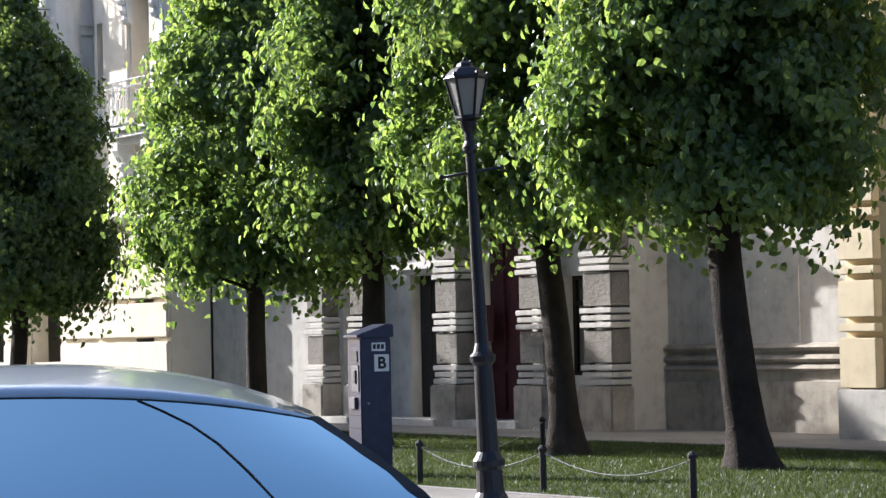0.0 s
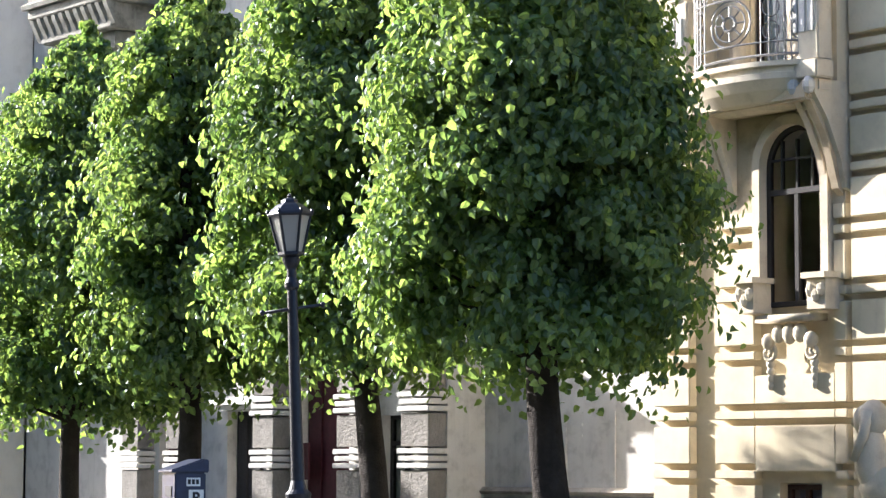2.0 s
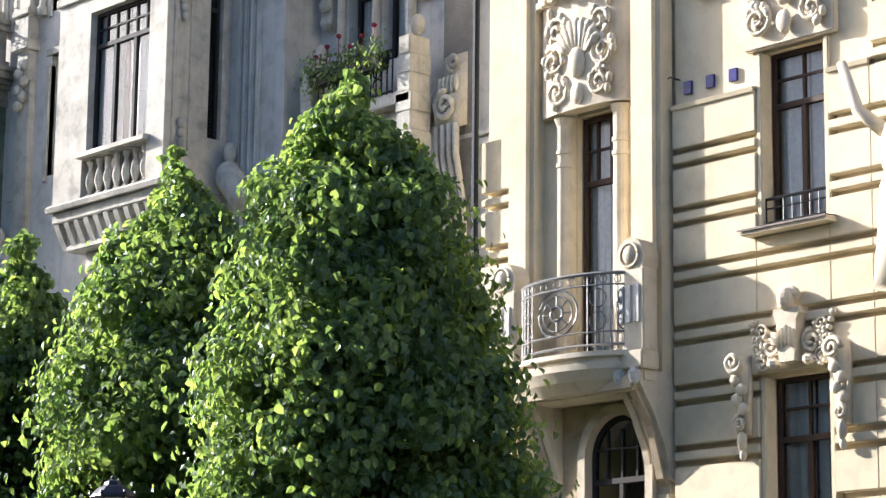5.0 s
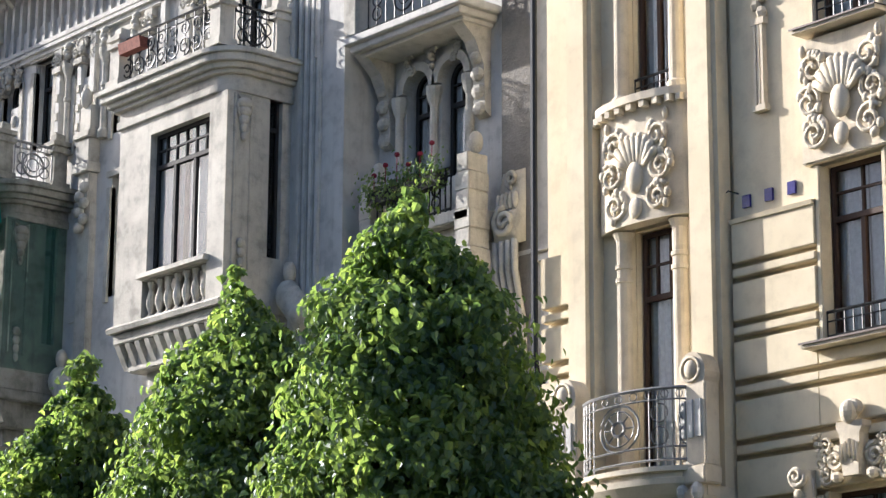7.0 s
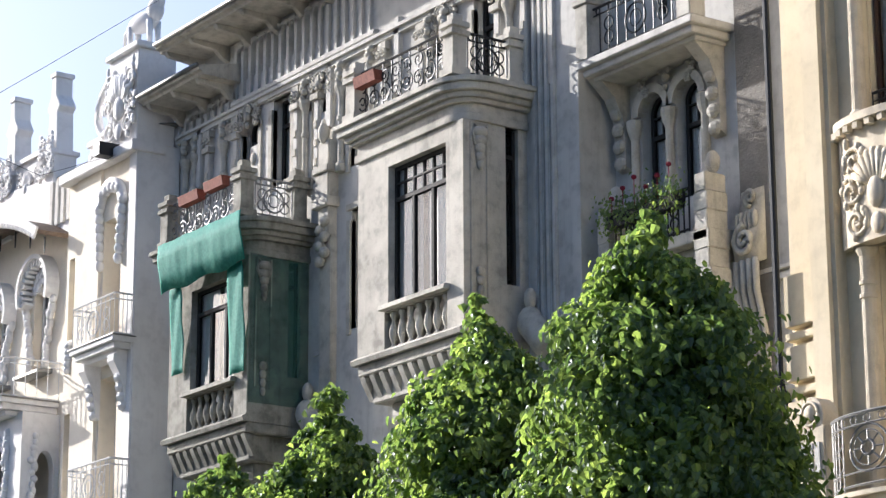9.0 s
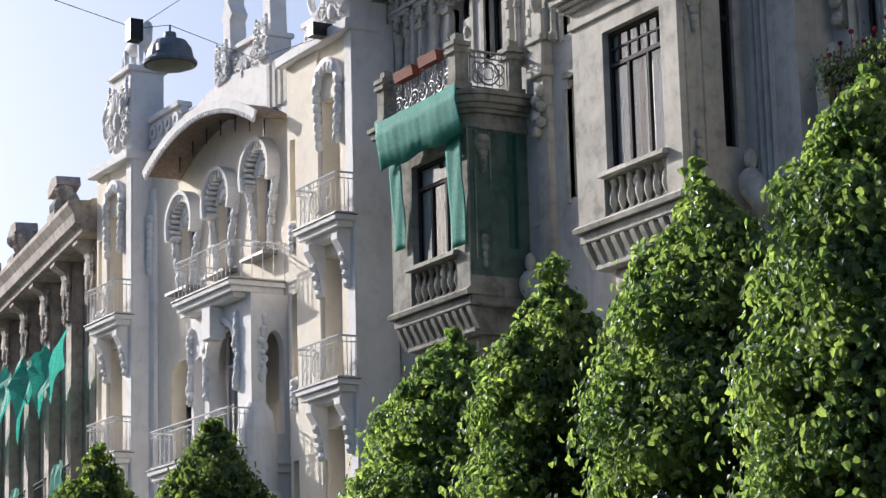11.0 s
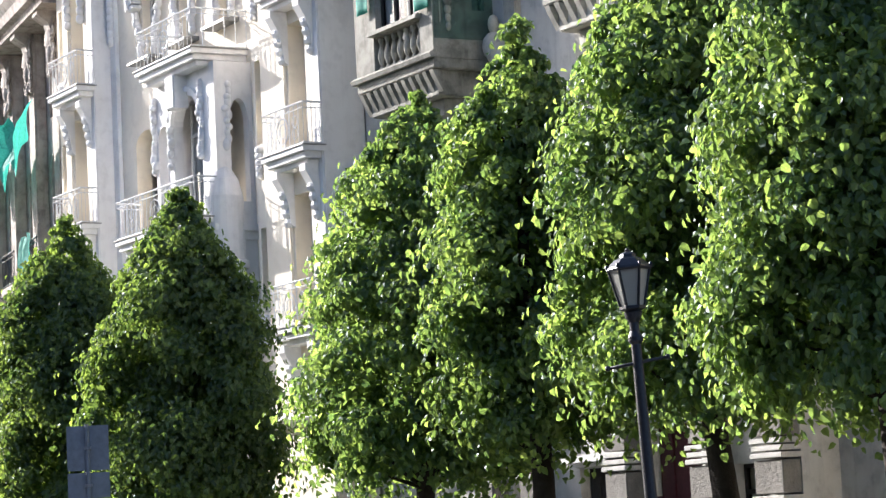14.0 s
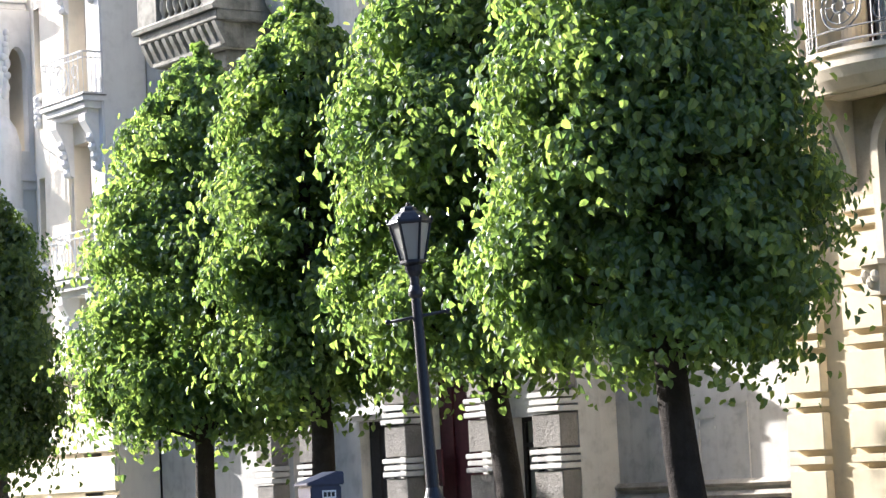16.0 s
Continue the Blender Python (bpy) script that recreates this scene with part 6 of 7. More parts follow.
    part("cornice", Mesh().box(-55.1, -51.5, 23.85, 24.9, 8.6, 8.8).box(-55.2, -51.4, 23.75, 24.9, 8.8, 8.95), WHITE, h, bevel=0.015)
    iron_balcony(h, -55.0, -51.7, 23.45, 24.9, 13.0, 14, False)
    iron_balcony(h, -56.2, -51.5, 23.3, 24.0, 9.05, 20, False)
    part("console", Mesh().box(-53.6, -53.1, 23.6, 24.0, 11.9, 12.7), WHITE, h, bevel=0.03)
    for o in h.children:
        if o not in before:
            o.location.x += 0.5
    for xa in (-59.0, -50.5):
        part("pilaster", Mesh().box(xa - 0.2, xa + 0.2, YM - 0.1, YM + 0.02, 4.2, 17.0), WHITE, h, bevel=0.02)
        d = Mesh()
        for k in range(8):
            d.ell((xa, YM - 0.14, 16.2 - 0.2 * k), (0.17 - 0.01 * k, 0.1, 0.14), 7, 4)
        part("carved_drop", d, WHITE, h, smooth=True)
    # rusticated ground floor
    for xa, xb, yy in ((-50.0, X1, Y), (X0, -59.2, Y), (-59.2, -57.7, YM), (-56.1, -54.7, YM), (-52.9, -50.0, YM)):
        z = 0.0
        for k in range(5):
            part("course", Mesh().box(xa, xb, yy - 0.1, yy + 0.02, z + 0.05, z + 0.8), PALE, h, bevel=0.03)
            z += 0.83
    part("cornice", Mesh().prism([(YM, 4.1), (Y - 0.2, 4.15), (Y - 0.35, 4.3), (Y - 0.35, 4.4), (YM, 4.45)], "x", X0, X1 + 0.1), WHITE, h)
    return h


white_house()


# ---- brown house ----
def brown_house():
    X0, X1, Y = -96.0, -62.0, 25.0
    h = thing("apartment_building", (X1, Y, 0), "weathered brown stone house with torn green netting on its balconies", "building", "houses along the street")
    xs = [X1 - 1.2 - 3.1 * k for k in range(11)]
    holes = []
    for i in range(10):
        c = (xs[i] + xs[i + 1]) / 2
        holes += [(c - 0.75, c + 0.75, 1.0, 3.4, 0.5), (c - 0.75, c + 0.75, 5.2, 8.2, 0), (c - 0.75, c + 0.75, 9.6, 12.3, 0.6), (c - 0.75, c + 0.75, 13.2, 15.4, 0)]
    part("wall", Mesh().wall(X0, X1, 0, 16.4, Y, Y + 0.5, holes), BROWN, h)
    house_shell(h, X0, X1, Y + 0.1, 16.4, BROWN)
    for a in holes:
        window(h, a[0], a[1], a[2], a[3], Y + 0.25, WOOD_DARK, 2, 0.7, 0, 0, curtain=a[0] > -80)
    part("cornice", Mesh().prism([(Y + 0.05, 15.6), (Y - 0.9, 15.62), (Y - 0.95, 15.8), (Y - 1.1, 15.85), (Y - 1.15, 16.1), (Y - 1.3, 16.3), (Y - 1.3, 16.42), (Y + 0.05, 16.5)], "x", X0, X1), BROWN, h)
    for i, x in enumerate(xs):
        part("pilaster", Mesh().box(x - 0.4, x + 0.4, Y - 0.35, Y + 0.02, 4.6, 15.6), BROWN, h, bevel=0.05)
        part("pier", Mesh().box(x - 0.5, x + 0.5, Y - 0.45, Y + 0.02, 0, 4.3), BROWN, h, bevel=0.05)
        relief(h, x, Y - 0.4, 13.9, 15.5, 0.8, BROWN, 50 + i)
        if i < 10:
            part("balcony", Mesh().box(x - 2.4, x - 0.6, Y - 0.9, Y, 8.7, 8.9), BROWN, h)
            g = Mesh()
            railing_panel(g, (x - 2.35, Y - 0.85), (x - 0.65, Y - 0.85), 8.9, 9.8, False, 9, 0.014)
            part("railing", g, IRON, h)
        part("bracket", Mesh().prism([(Y + 0.02, 14.9), (Y - 0.45, 15.0), (Y - 0.55, 15.3), (Y - 0.85, 15.5), (Y - 0.85, 15.62), (Y + 0.02, 15.62)], "x", x - 0.3, x + 0.3), BROWN, h)
        top = Mesh().box(x - 0.5, x + 0.5, Y - 0.9, Y - 0.1, 16.55, 17.0)
        if i % 2 == 1:
            rng = random.Random(i)
            for k in range(14):
                top.ell((x + rng.uniform(-0.5, 0.5), Y - 0.5 + rng.uniform(-0.2, 0.2), 16.95 + rng.uniform(0, 0.75)), (rng.uniform(0.18, 0.38), 0.25, rng.uniform(0.2, 0.38)), 8, 5)
            top.prism([(x - 0.7, 17.55), (x + 0.6, 17.7), (x + 0.5, 17.95), (x - 0.2, 18.02), (x - 0.75, 17.8)], "y", Y - 0.85, Y - 0.15)
        if i % 2 == 1:
            part("roof_ornament", top, BROWN, h)
        part("parapet", Mesh().box(x - 2.6, x - 0.5, Y - 0.3, Y - 0.05, 16.45, 16.9), BROWN, h)
        # torn netting
        if i < 9:
            rng = random.Random(60 + i)
            c, v, n = Mesh(), [], 16
            peak, sag, fall = rng.uniform(13.1, 13.8), rng.uniform(0.7, 1.2), rng.uniform(1.0, 1.5)
            for j in range(5):
                for k in range(n + 1):
                    e = abs(2 * k / n - 1)
                    z = peak - sag * (1 - e ** 1.6) - fall * j / 4 * (0.7 + 0.3 * math.sin(k * 0.7 + i)) - (0.35 * rng.random() if j == 4 else 0)
                    v.append((x + 0.1 - 3.2 * k / n + 0.05 * rng.uniform(-1, 1), Y - 1.0 - 0.09 * math.sin(k * 0.8 + 0.5 * j) - 0.12 * j, z + rng.uniform(-0.06, 0.06)))
            c.add(v, [(j * (n + 1) + k, j * (n + 1) + k + 1, (j + 1) * (n + 1) + k + 1, (j + 1) * (n + 1) + k) for j in range(4) for k in range(n)])
            part("net", c, NET, h, "torn green debris netting")
            for zz in ((9.9, 6.4) if i in (2, 3, 4) else (9.9,) if i % 2 == 0 else ()):
                c2, v = Mesh(), []
                for j in range(4):
                    for k in range(7):
                        v.append((x - 0.7 - 1.6 * k / 6, Y - 1.0 - 0.06 * math.sin(k * 2 + j), zz - 0.35 * j + rng.uniform(-0.08, 0.08)))
                c2.add(v, [(j * 7 + k, j * 7 + k + 1, (j + 1) * 7 + k + 1, (j + 1) * 7 + k) for j in range(3) for k in range(6)])
                part("net", c2, NET, h, "torn green debris netting")
    h.rotation_euler = (0, 0, radians(-9.0))
    h.scale = (1, 1, 1.055)
    return h


brown_house()


# ---- street things ----
def street_lamp(x, y):
    """A cast iron post with a ladder bar, carrying a six-sided lantern; it leans a little."""
    lamp = thing("street_lamp", (0, 0, 0), "black cast iron street lamp with a six-sided glass lantern", "lamp")
    post = Mesh().lathe(0, 0, [(0.16, -0.1), (0.16, 0.12), (0.13, 0.18), (0.12, 0.38), (0.15, 0.42), (0.15, 0.47), (0.1, 0.55), (0.088, 1.2), (0.082, 1.34), (0.115, 1.38), (0.12, 1.43), (0.085, 1.47), (0.062, 1.55), (0.05, 2.9), (0.046, 3.3), (0.07, 3.33), (0.07, 3.37), (0.045, 3.42), (0.045, 3.5), (0.075, 3.55), (0.085, 3.6), (0.05, 3.63)], 18)
    part("post", post, LAMP_BLACK, lamp, smooth=False)
    bar = Mesh().tube([(-0.27, 0, 3.10), (0.27, 0, 3.16)], 0.016, 8).ell((-0.28, 0, 3.1), (0.028, 0.028, 0.028), 8, 5).ell((0.28, 0, 3.16), (0.028, 0.028, 0.028), 8, 5)
    part("ladder_bar", bar, LAMP_BLACK, lamp, smooth=True)
    cap = Mesh().lathe(0, 0, [(0.205, 3.985), (0.215, 4.005), (0.205, 4.025), (0.13, 4.09), (0.08, 4.115), (0.075, 4.14), (0.05, 4.155), (0.022, 4.165), (0.024, 4.18), (0.005, 4.2)], 6)
    c = part("cap", cap, LAMP_BLACK, lamp)
    for i in range(6):
        a = radians(60 * i)
        part("knob", Mesh().ell((0.205 * math.cos(a), 0.205 * math.sin(a), 4.03), (0.018, 0.018, 0.026), 6, 4), LAMP_BLACK, c)
    part("lantern_base", Mesh().lathe(0, 0, [(0.06, 3.6), (0.125, 3.63), (0.125, 3.655), (0.1, 3.66)], 6), LAMP_BLACK, lamp)
    for i in range(6):
        a, b = radians(60 * i), radians(60 * i + 60)
        p0, p1 = Vector((0.108 * math.cos(a), 0.108 * math.sin(a), 3.65)), Vector((0.19 * math.cos(a), 0.19 * math.sin(a), 3.995))
        q0, q1 = Vector((0.108 * math.cos(b), 0.108 * math.sin(b), 3.65)), Vector((0.19 * math.cos(b), 0.19 * math.sin(b), 3.995))
        part("lantern_bar", Mesh().tube([p0, p1], 0.014, 6), LAMP_BLACK, lamp)
        k = 0.97
        g = Mesh().add([p0 * k + Vector((0, 0, 0.11)), q0 * k + Vector((0, 0, 0.11)), q1 * k + Vector((0, 0, 0.11)), p1 * k + Vector((0, 0, 0.11))], [(0, 1, 2, 3)])
        pane = part("pane", g, MILK_GLASS, lamp)
        sol = pane.modifiers.new("thick", "SOLIDIFY")
        sol.thickness = 0.006
    part("bulb", Mesh().lathe(0, 0, [(0.03, 3.66), (0.035, 3.75), (0.05, 3.8), (0.05, 3.88), (0.02, 3.93)], 10), MILK_GLASS, lamp, smooth=True)
    lamp.matrix_basis = Matrix.Translation((x, y, 0)) @ Matrix.Rotation(radians(2.2), 4, Vector((0.829, -0.559, 0))) @ Matrix.Rotation(radians(56), 4, "Z")
    return lamp


def milk_glass():
    m, t, b = nodes("frosted_lamp_glass")
    b.inputs["Base Color"].default_value = (0.5, 0.5, 0.45, 1)
    b.inputs["Roughness"].default_value = 0.35
    b.inputs["Transmission Weight"].default_value = 0.55
    n = noise_tex(t, coords(t), 18, 3)
    bump(t, b, n, 0.1, 0.005)
    return m


LAMP_BLACK = plain("black_lamp_paint", (0.012, 0.014, 0.02), 0.42, 0.2, 35, 0.35, 0.15)
MILK_GLASS = milk_glass()
street_lamp(-18.83, 13.14)

NAVY = plain("navy_enamel", (0.022, 0.026, 0.065), 0.35, 0.1, 8, 0.25, 0.03)
STEEL = plain("brushed_steel", (0.30, 0.31, 0.33), 0.35, 0.9, 50, 0.15, 0.05)
STEEL_DARK = plain("worn_dark_steel", (0.09, 0.09, 0.11), 0.5, 0.5, 40, 0.3, 0.05)
SIGN_WHITE = plain("sign_white", (0.75, 0.75, 0.75), 0.5, 0, 20, 0.06, 0.0)
SIGN_BLACK = plain("sign_black", (0.02, 0.02, 0.025), 0.5, 0, 20, 0.1, 0.0)


def letter(text, size, at, turn, parent, mat):
    """A raised letter of the built-in font, turned to face along the plan angle."""
    cu = bpy.data.curves.new("letter", "FONT")
    cu.body, cu.size, cu.extrude, cu.align_x, cu.align_y, cu.offset = text, size, 0.002, "CENTER", "CENTER", 0.006
    tmp = new("letter_curve", cu)
    data = bpy.data.meshes.new_from_object(tmp.evaluated_get(bpy.context.evaluated_depsgraph_get()))
    bpy.data.objects.remove(tmp)
    data.materials.clear()
    data.materials.append(mat)
    ob = new("letter", data)
    ob.parent = parent
    ob.matrix_basis = Matrix.Translation(at) @ Matrix.Rotation(turn, 4, "Z") @ Matrix.Rotation(radians(90), 4, "X")
    return ob


def parking_meter(x, y):
    """A ticket machine: leaning-topped navy case on a plinth, screen side and lettered side."""
    t = thing("parking_meter", (0, 0, 0), "navy blue parking ticket machine with a sloped top", "ticket machine")
    w, d, H = 0.25, 0.19, 1.62
    part("plinth", Mesh().box(-0.22, 0.22, -0.17, 0.17, -0.05, 0.1), NAVY, t, bevel=0.01)
    part("case", Mesh().box(-w, w, -d, d, 0.1, H), NAVY, t, bevel=0.015)
    part("top", Mesh().prism([(-d - 0.05, H), (d + 0.03, H), (d + 0.03, H + 0.15), (d - 0.05, H + 0.16), (-d - 0.05, H + 0.03)], "x", -w - 0.02, w + 0.02), NAVY, t, bevel=0.01)
    part("screen_panel", Mesh().box(-w + 0.16, w - 0.06, -d - 0.012, -d, 0.98, 1.3), STEEL_DARK, t, bevel=0.006)
    part("screen", Mesh().box(-0.08, 0.14, -d - 0.012, -d, 1.34, 1.46), SIGN_BLACK, t)
    part("coin_slot", Mesh().box(0.05, 0.12, -d - 0.03, -d - 0.012, 1.08, 1.24), SIGN_BLACK, t, bevel=0.006)
    part("ticket_tray", Mesh().box(-0.14, 0.1, -d - 0.035, -d, 0.78, 0.92), STEEL_DARK, t, bevel=0.006)
    for z in (0.55, 0.7, 0.3):
        part("seam", Mesh().box(-w + 0.01, w - 0.01, -d - 0.004, -d, z, z + 0.012), SIGN_BLACK, t)
    # the lettered face
    f = part("letter_plate", Mesh().box(w, w + 0.006, -0.02, 0.16, 1.22, 1.42), SIGN_WHITE, t)
    f2 = part("label_plate", Mesh().box(w, w + 0.006, -0.05, 0.12, 1.46, 1.56), SIGN_WHITE, t)
    letter("B", 0.19, (w + 0.008, 0.07, 1.315), radians(90), f, SIGN_BLACK)
    for k in range(3):
        part("text_bar", Mesh().box(w + 0.006, w + 0.01, -0.035 + 0.05 * k, 0.0 + 0.05 * k, 1.485, 1.54), SIGN_BLACK, f2)
    part("lock", Mesh().ell((w, -0.1, 0.85), (0.015, 0.02, 0.02), 8, 5), STEEL, t)
    t.matrix_basis = Matrix.Translation((x, y, 0)) @ Matrix.Rotation(radians(-14), 4, "Z")
    return t


parking_meter(-25.0, 15.72)


def chain_fence():
    """Low iron posts with a slack chain along the lawn's edge."""
    f = thing("chain_fence", (-20, 15.2, 0), "low dark iron posts linked by a slack chain beside the lawn", "fence")
    pts = [(-18.42, 15.2), (-20.84, 15.2), (-23.16, 15.2), (-27.96, 20.4)]
    for x, y in pts:
        part("post", Mesh().lathe(x, y, [(0.035, -0.1), (0.035, 0.4), (0.05, 0.41), (0.05, 0.44), (0.02, 0.47)], 8), IRON, f)
    for (xa, ya), (xb, yb) in zip(pts, pts[1:]):
        m = Mesh()
        n = 40
        for i in range(n):
            k0, k1 = i / n, (i + 1.3) / n
            p = [(xa + (xb - xa) * k, ya + (yb - ya) * k, 0.4 - 0.2 * 4 * k * (1 - k)) for k in (k0, k1)]
            o = 0.006 if i % 2 else -0.006
            m.tube([(p[0][0], p[0][1] + o, p[0][2]), (p[1][0], p[1][1] + o, p[1][2])], 0.007, 4)
        part("chain", m, IRON_GREY, f)
    return f


chain_fence()


def traffic_sign(x, y, top):
    t = thing("traffic_sign", (x, y, 0), "back of a grey metal street sign on a pole", "sign")
    part("pole", Mesh().lathe(x, y, [(0.03, -0.1), (0.03, top + 0.02)], 10), STEEL_DULL, t)
    for z0, z1 in ((top - 0.62, top), (top - 1.0, top - 0.65)):
        p = part("plate", Mesh().box(x - 0.29, x + 0.29, y + 0.035, y + 0.045, z0, z1), STEEL_DULL, t, bevel=0.004)
        part("clamp", Mesh().box(x - 0.05, x + 0.05, y - 0.04, y + 0.034, (z0 + z1) / 2 - 0.02, (z0 + z1) / 2 + 0.02), STEEL, p)
    t.matrix_basis = Matrix.Translation((x, y, 0)) @ Matrix.Rotation(radians(62), 4, "Z") @ Matrix.Translation((-x, -y, 0)) @ Matrix.Translation((x, y, 0))
    return t


STEEL_DULL = plain("dull_galvanised_steel", (0.20, 0.22, 0.25), 0.6, 0.3, 10, 0.15, 0.05)
traffic_sign(-32.3, 13.0, 3.4)


def hanging_lamp(at):
    x, y, z = at
    t = thing("hanging_street_lamp", at, "grey bell-shaped street lamp hung on a cable", "lamp")
    part("shade", Mesh().lathe(x, y, [(0.40, z - 0.22), (0.41, z - 0.18), (0.36, z - 0.12), (0.33, z + 0.02), (0.25, z + 0.14), (0.1, z + 0.19), (0.09, z + 0.28)], 20), STEEL_DULL, t, smooth=False)
    part("lens", Mesh().lathe(x, y, [(0.36, z - 0.23), (0.3, z - 0.26), (0.1, z - 0.28)], 20), MILK_GLASS, t)
    part("plate", Mesh().box(x + 0.18, x + 0.26, y - 0.30, y - 0.27, z - 0.08, z + 0.02), SIGN_WHITE, t)
    part("hanger", Mesh().tube([(x, y, z + 0.28), (x, y, z + 0.40)], 0.015, 5), IRON, t)
    return t


hanging_lamp((-32.91, 14.14, 12.36))


def span_wires():
    w = thing("span_wire", (-32.5, 13.4, 12.5), "thin dark wires spanning the street", "cable")
    part("wire", Mesh().tube([(-47.5, 24.3, 18.0), (-40.2, 19.0, 14.8), (-32.91, 14.14, 12.76), (-32.5, 13.42, 12.5), (-29.0, 6.0, 12.6), (-24.0, -6.0, 14.0)], 0.006, 5), IRON, w)
    part("wire", Mesh().tube([(-32.5, 13.42, 12.5), (-39.0, 18.5, 16.5), (-46.27, 25.2, 21.8)], 0.006, 5), IRON, w)
    part("fitting", Mesh().box(-32.6, -32.4, 13.3, 13.5, 12.3, 12.62), IRON, w)
    part("fitting", Mesh().box(-47.7, -47.4, 23.8, 24.36, 17.9, 18.2), IRON, w)
    return w


def rear_glass(s, v):
    """A point of the curved rear window: s across from -1 to 1, v from the roof down."""
    x = 1.42 + 0.09 * (1 - abs(s) ** 3) + 0.42 * v + 0.04 * math.sin(math.pi * v)
    return x, s * (0.57 + 0.24 * v + 0.10 * math.sin(math.pi * v)), 1.457 - 0.052 * abs(s) ** 2.6 - (0.427 - 0.052 * abs(s) ** 2.6) * v


def car(at, turn):
    """A parked hatchback: painted body and roof, glass all round, bumpers, lamps, wheels."""
    c = thing("parked_car", (0, 0, 0), "light silver-blue hatchback parked at the kerb", "car")
    hw = 0.88
    # stations along the body: x, half width at sill, at belt, belt height
    low = [(-2.10, 0.66, 0.70, 0.62), (-1.95, 0.80, 0.80, 0.72), (-1.3, 0.86, 0.86, 0.88), (-0.6, 0.87, 0.87, 0.95), (0.6, 0.88, 0.87, 0.98), (1.5, 0.87, 0.85, 1.02), (1.95, 0.82, 0.80, 1.0), (2.08, 0.72, 0.72, 0.8)]
    m, v = Mesh(), []
    for x, a, b, z in low:
        v += [(x, -a * 0.9, 0.22), (x, -a, 0.45), (x, -b, z - 0.06), (x, -b * 0.95, z), (x, b * 0.95, z), (x, b, z - 0.06), (x, a, 0.45), (x, a * 0.9, 0.22)]
    n = len(low)
    f = [(8 * i + j, 8 * i + (j + 1) % 8, 8 * (i + 1) + (j + 1) % 8, 8 * (i + 1) + j) for i in range(n - 1) for j in range(8)]
    f += [tuple(range(8)), tuple(8 * (n - 1) + j for j in range(8))]
    body = part("body", m.add(v, f), CAR_PAINT, c, smooth=False)
    # roof and pillars
    top = [(-0.55, 0.56, 1.40), (-0.2, 0.60, 1.46), (0.4, 0.62, 1.49), (0.9, 0.61, 1.487), (1.25, 0.585, 1.475), (1.42, 0.57, 1.46)]
    m, v = Mesh(), []
    k = 17
    for x, w, z in top:
        for j in range(k):
            s = -1 + 2 * j / (k - 1)
            v.append((x + (0.09 * (1 - abs(s) ** 3) if x > 1.2 else 0), w * s, z - (0.052 if x > 1.4 else 0.075 if x > 1.2 else 0.10) * abs(s) ** 2.6 + (0.012 * (1 - s * s) if x < 1.2 else 0)))
        for j in range(k):
            s = 1 - 2 * j / (k - 1)
            v.append((x - 0.05, w * 0.97 * s, z - 0.13))
    q = 2 * k
    f = [(q * i + j, q * i + (j + 1) % q, q * (i + 1) + (j + 1) % q, q * (i + 1) + j) for i in range(len(top) - 1) for j in range(q)]
    f += [tuple(range(q)), tuple(q * (len(top) - 1) + j for j in range(q))]
    part("roof", m.add(v, f), CAR_PAINT, c, "silver-blue roof", smooth=True)
    for s in (-1, 1):
        y0, y1 = s * 0.85, s * 0.60
        # side glass, then pillars proud of it
        g = Mesh().add([(-1.05, y0, 0.96), (1.75, y0 * 0.985, 1.04), (1.36, y1 * 0.92, 1.34), (0.9, y1 * 1.0, 1.37), (0.3, y1 * 1.02, 1.37), (-0.5, y1 * 0.95, 1.30)], [(0, 1, 2, 3, 4, 5)])
        part("side_window", g, CAR_GLASS, c, "side glass that mirrors the sky")
        for xa, xb, wd in ((-1.08, -0.52, 0.05),):
            p = Mesh().tube([(xa, y0 * 1.0, 0.97), ((xa + xb) / 2, (y0 + y1) / 2 * 1.005, 1.19), (xb, y1 * 0.93, 1.31)], wd, 8)
            part("pillar", p, CAR_BLACK, c, smooth=True)
        q, edge = Mesh(), [rear_glass(s, r / 6) for r in range(7)]
        q.add([(x + 0.004, y - s * 0.035, z + 0.004) for x, y, z in edge] + [(x - 0.004, y + s * 0.012, z + 0.004) for x, y, z in edge] + [(x - 0.12, y + s * 0.005, z - 0.01) for x, y, z in edge], [(g * 7 + r, g * 7 + r + 1, g * 7 + r + 8, g * 7 + r + 7) for g in range(2) for r in range(6)])
        part("pillar", q, CAR_BLACK, c)
        p = Mesh().tube([(0.2, y0 * 1.002, 0.98), (0.12, (y0 + y1) / 2 * 1.012, 1.24), (0.0, y1 * 1.01, 1.36)], 0.012, 6)
        part("pillar", p, CAR_BLACK, c, smooth=True)
        part("window_seal", Mesh().tube([(-0.52, y1 * 0.95, 1.30), (0.3, y1 * 1.02, 1.375), (0.9, y1 * 1.0, 1.375), (1.36, y1 * 0.94, 1.35)], 0.012, 6), CAR_BLACK, c)
        part("mirror", Mesh().ell((-0.85, s * 0.98, 1.02), (0.07, 0.11, 0.08), 10, 7), CAR_PAINT, c, smooth=True)
        part("headlamp", Mesh().ell((-1.98, s * 0.6, 0.68), (0.14, 0.16, 0.09), 10, 6), MILK_GLASS, c, smooth=True)
        part("tail_lamp", Mesh().ell((2.0, s * 0.68, 0.92), (0.08, 0.12, 0.16), 10, 6), RED_LENS, c, smooth=True)
        part("door_handle", Mesh().box(0.35, 0.55, s * 0.88 - 0.015, s * 0.88 + 0.015, 0.85, 0.88), CAR_PAINT, c, bevel=0.006)
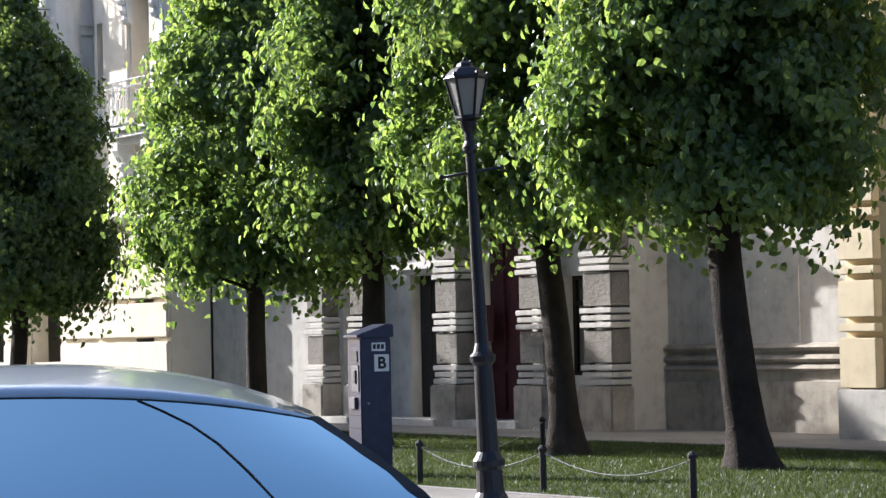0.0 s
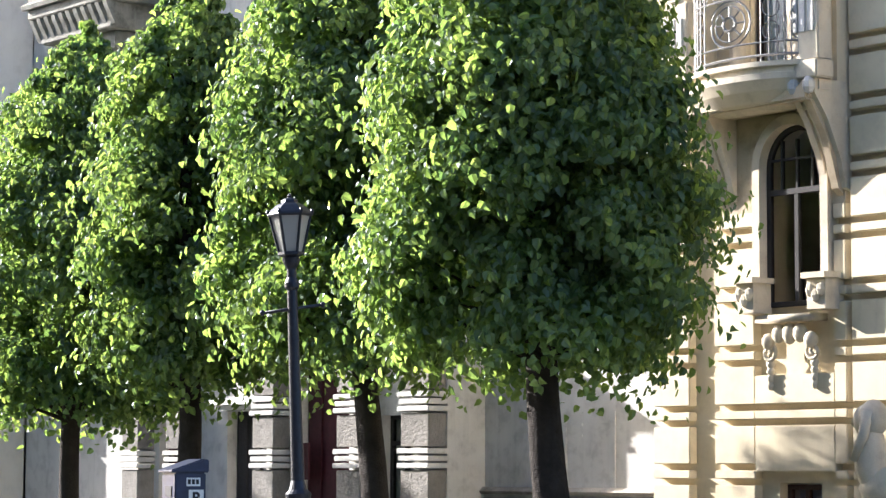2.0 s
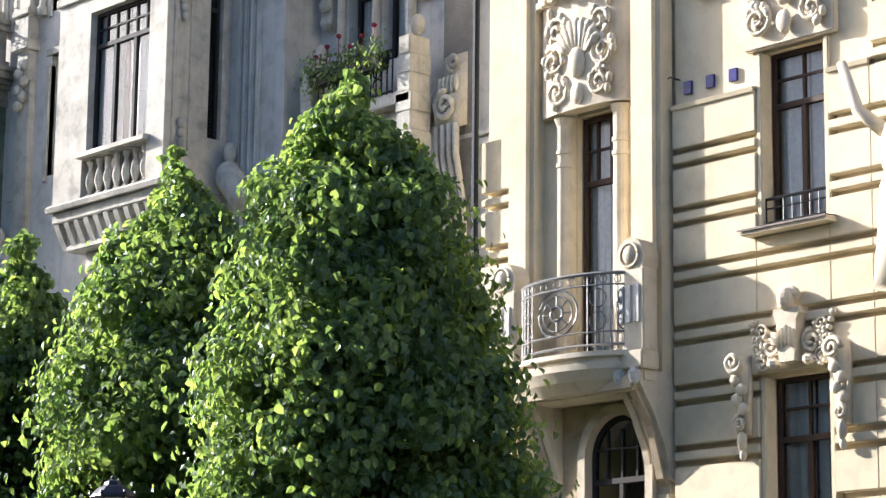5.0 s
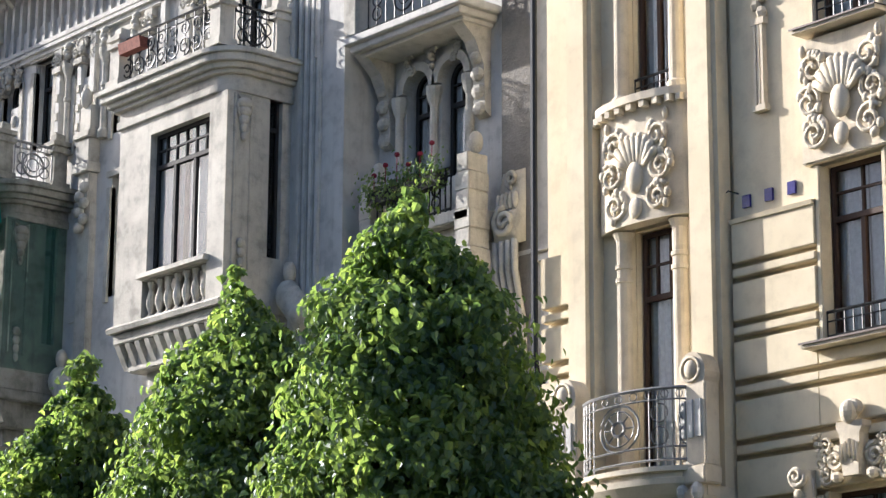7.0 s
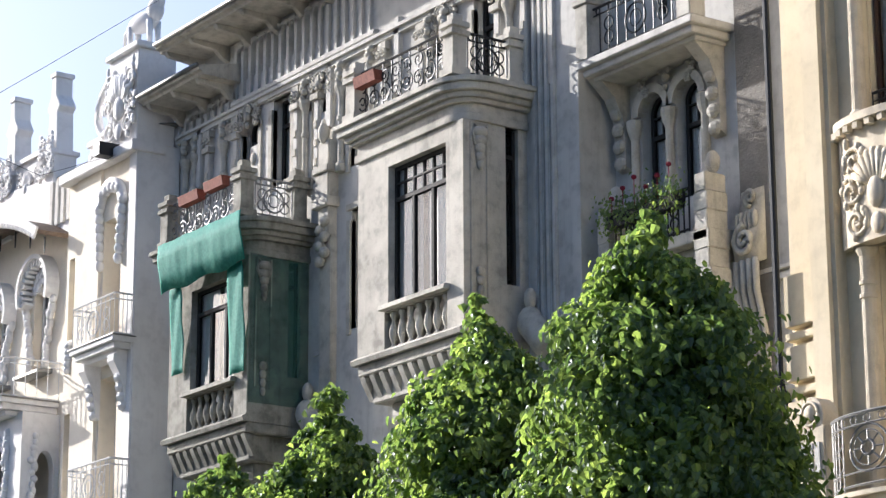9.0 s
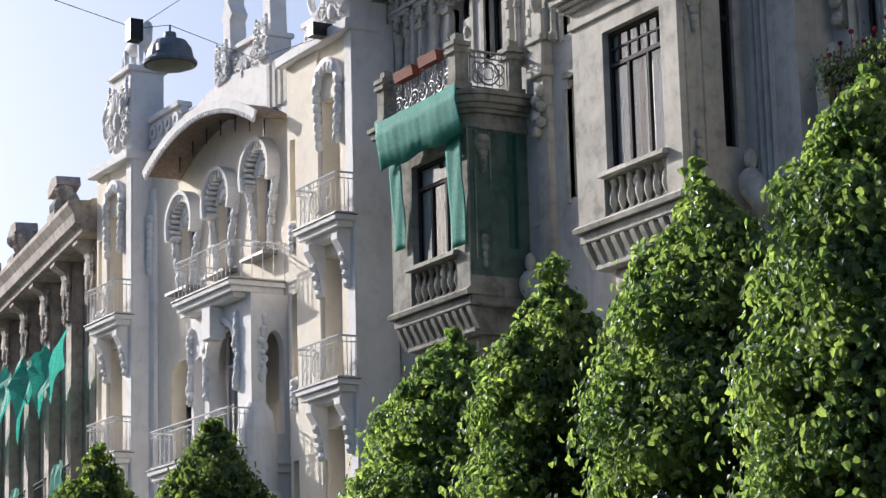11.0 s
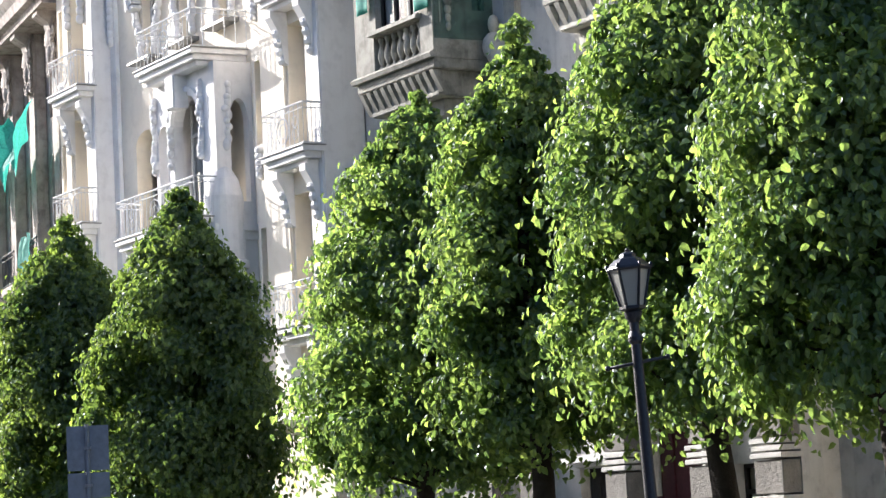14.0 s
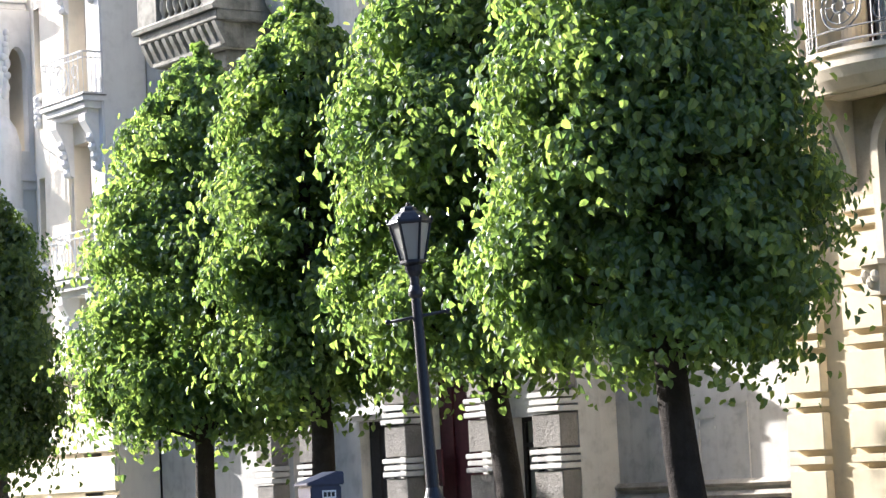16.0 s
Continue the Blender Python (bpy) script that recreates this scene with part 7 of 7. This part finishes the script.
        for x in (-1.3, 1.3):
            wh = Mesh()
            wh.lathe(0, 0, [(0.2, -0.1), (0.29, -0.1), (0.315, -0.07), (0.315, 0.07), (0.29, 0.1), (0.2, 0.1)], 24)
            wh.v = [(p[0] + x, s * 0.80 + p[2], p[1] + 0.315 - 0.14 + 0.13) for p in wh.v]
            w = part("wheel", wh, CAR_BLACK, c, "black tyre on a steel rim")
            rm = Mesh().lathe(0, 0, [(0.205, -0.06), (0.205, 0.06), (0.06, 0.09), (0.05, 0.06)], 16)
            rm.v = [(p[0] + x, s * 0.83 + s * p[2], p[1] + 0.305) for p in rm.v]
            part("rim", rm, STEEL, w)
    rear, v, n = Mesh(), [], 24
    for r in range(9):
        v += [rear_glass(-1 + 2 * i / n, r / 8) for i in range(n + 1)]
    rear.add(v, [(r * (n + 1) + i, r * (n + 1) + i + 1, (r + 1) * (n + 1) + i + 1, (r + 1) * (n + 1) + i) for r in range(8) for i in range(n)])
    rw = part("rear_window", rear, CAR_GLASS, c, "tinted rear glass mirroring the sky", smooth=True)
    part("seal", Mesh().tube([rear_glass(-1 + i / 12, 0.006) for i in range(25)], 0.0022, 5), CAR_BLACK, rw)
    lead = [(0.47, 0.01), (0.525, 0.05), (0.575, 0.10), (0.61, 0.17), (0.635, 0.28), (0.66, 0.42)]
    part("aerial_lead", Mesh().tube([rear_glass(*p) for p in lead], 0.0026, 5), CAR_BLACK, rw, "thin black aerial lead")
    front = Mesh().add([(-1.25, -0.76, 0.93), (-1.34, 0.0, 0.95), (-1.25, 0.76, 0.93), (-0.55, 0.55, 1.36), (-0.6, 0.0, 1.40), (-0.55, -0.55, 1.36)], [(0, 1, 4, 5), (1, 2, 3, 4)])
    part("windscreen", front, CAR_GLASS, c)
    part("bumper", Mesh().box(1.9, 2.14, -0.78, 0.78, 0.3, 0.55), CAR_PAINT, c, bevel=0.05)
    part("bumper", Mesh().box(-2.16, -1.95, -0.75, 0.75, 0.28, 0.52), CAR_PAINT, c, bevel=0.05)
    part("cabin_lining", Mesh().box(-0.9, 1.5, -0.6, 0.6, 0.9, 1.0), CAR_BLACK, c)
    c.matrix_basis = Matrix.Translation(at) @ Matrix.Rotation(turn, 4, "Z") @ Matrix.Scale(1.14, 4)
    return c


def car_glass():
    m, t, b = nodes("car_glass")
    b.inputs["Base Color"].default_value = (0.66, 0.93, 0.99, 1)
    b.inputs["Metallic"].default_value = 1.0
    b.inputs["Roughness"].default_value = 0.04
    bump(t, b, noise_tex(t, coords(t), 2.5, 2), 0.02, 0.05)
    return m


CAR_PAINT = plain("silver_blue_paint", (0.60, 0.68, 0.76), 0.3, 0.3, 60, 0.04, 0.0, 0.8)
CAR_GLASS = car_glass()
CAR_BLACK = plain("black_trim", (0.012, 0.012, 0.013), 0.4, 0, 30, 0.2, 0.05)
RED_LENS = plain("red_lens", (0.3, 0.01, 0.01), 0.2, 0, 30, 0.1, 0)
span_wires()
car((-5.99, 2.722, -0.14), radians(-27.9))

statue((-21.45, 24.35, 1.125), "cream stone sphinx resting beside the house wall", "sphinx", 0.9, -70)
part("plinth_block", Mesh().box(-21.95, -20.95, 23.4, 24.95, -0.05, 0.9), CREAM_STONE, None, bevel=0.03)
tagged(bpy.data.objects["plinth_block"], "cream stone block under the sphinx", "pedestal")
statue((-18.65, 24.5, 7.5), "cream stone figure with one raised arm on the house front", "figure", 1.35, 0)
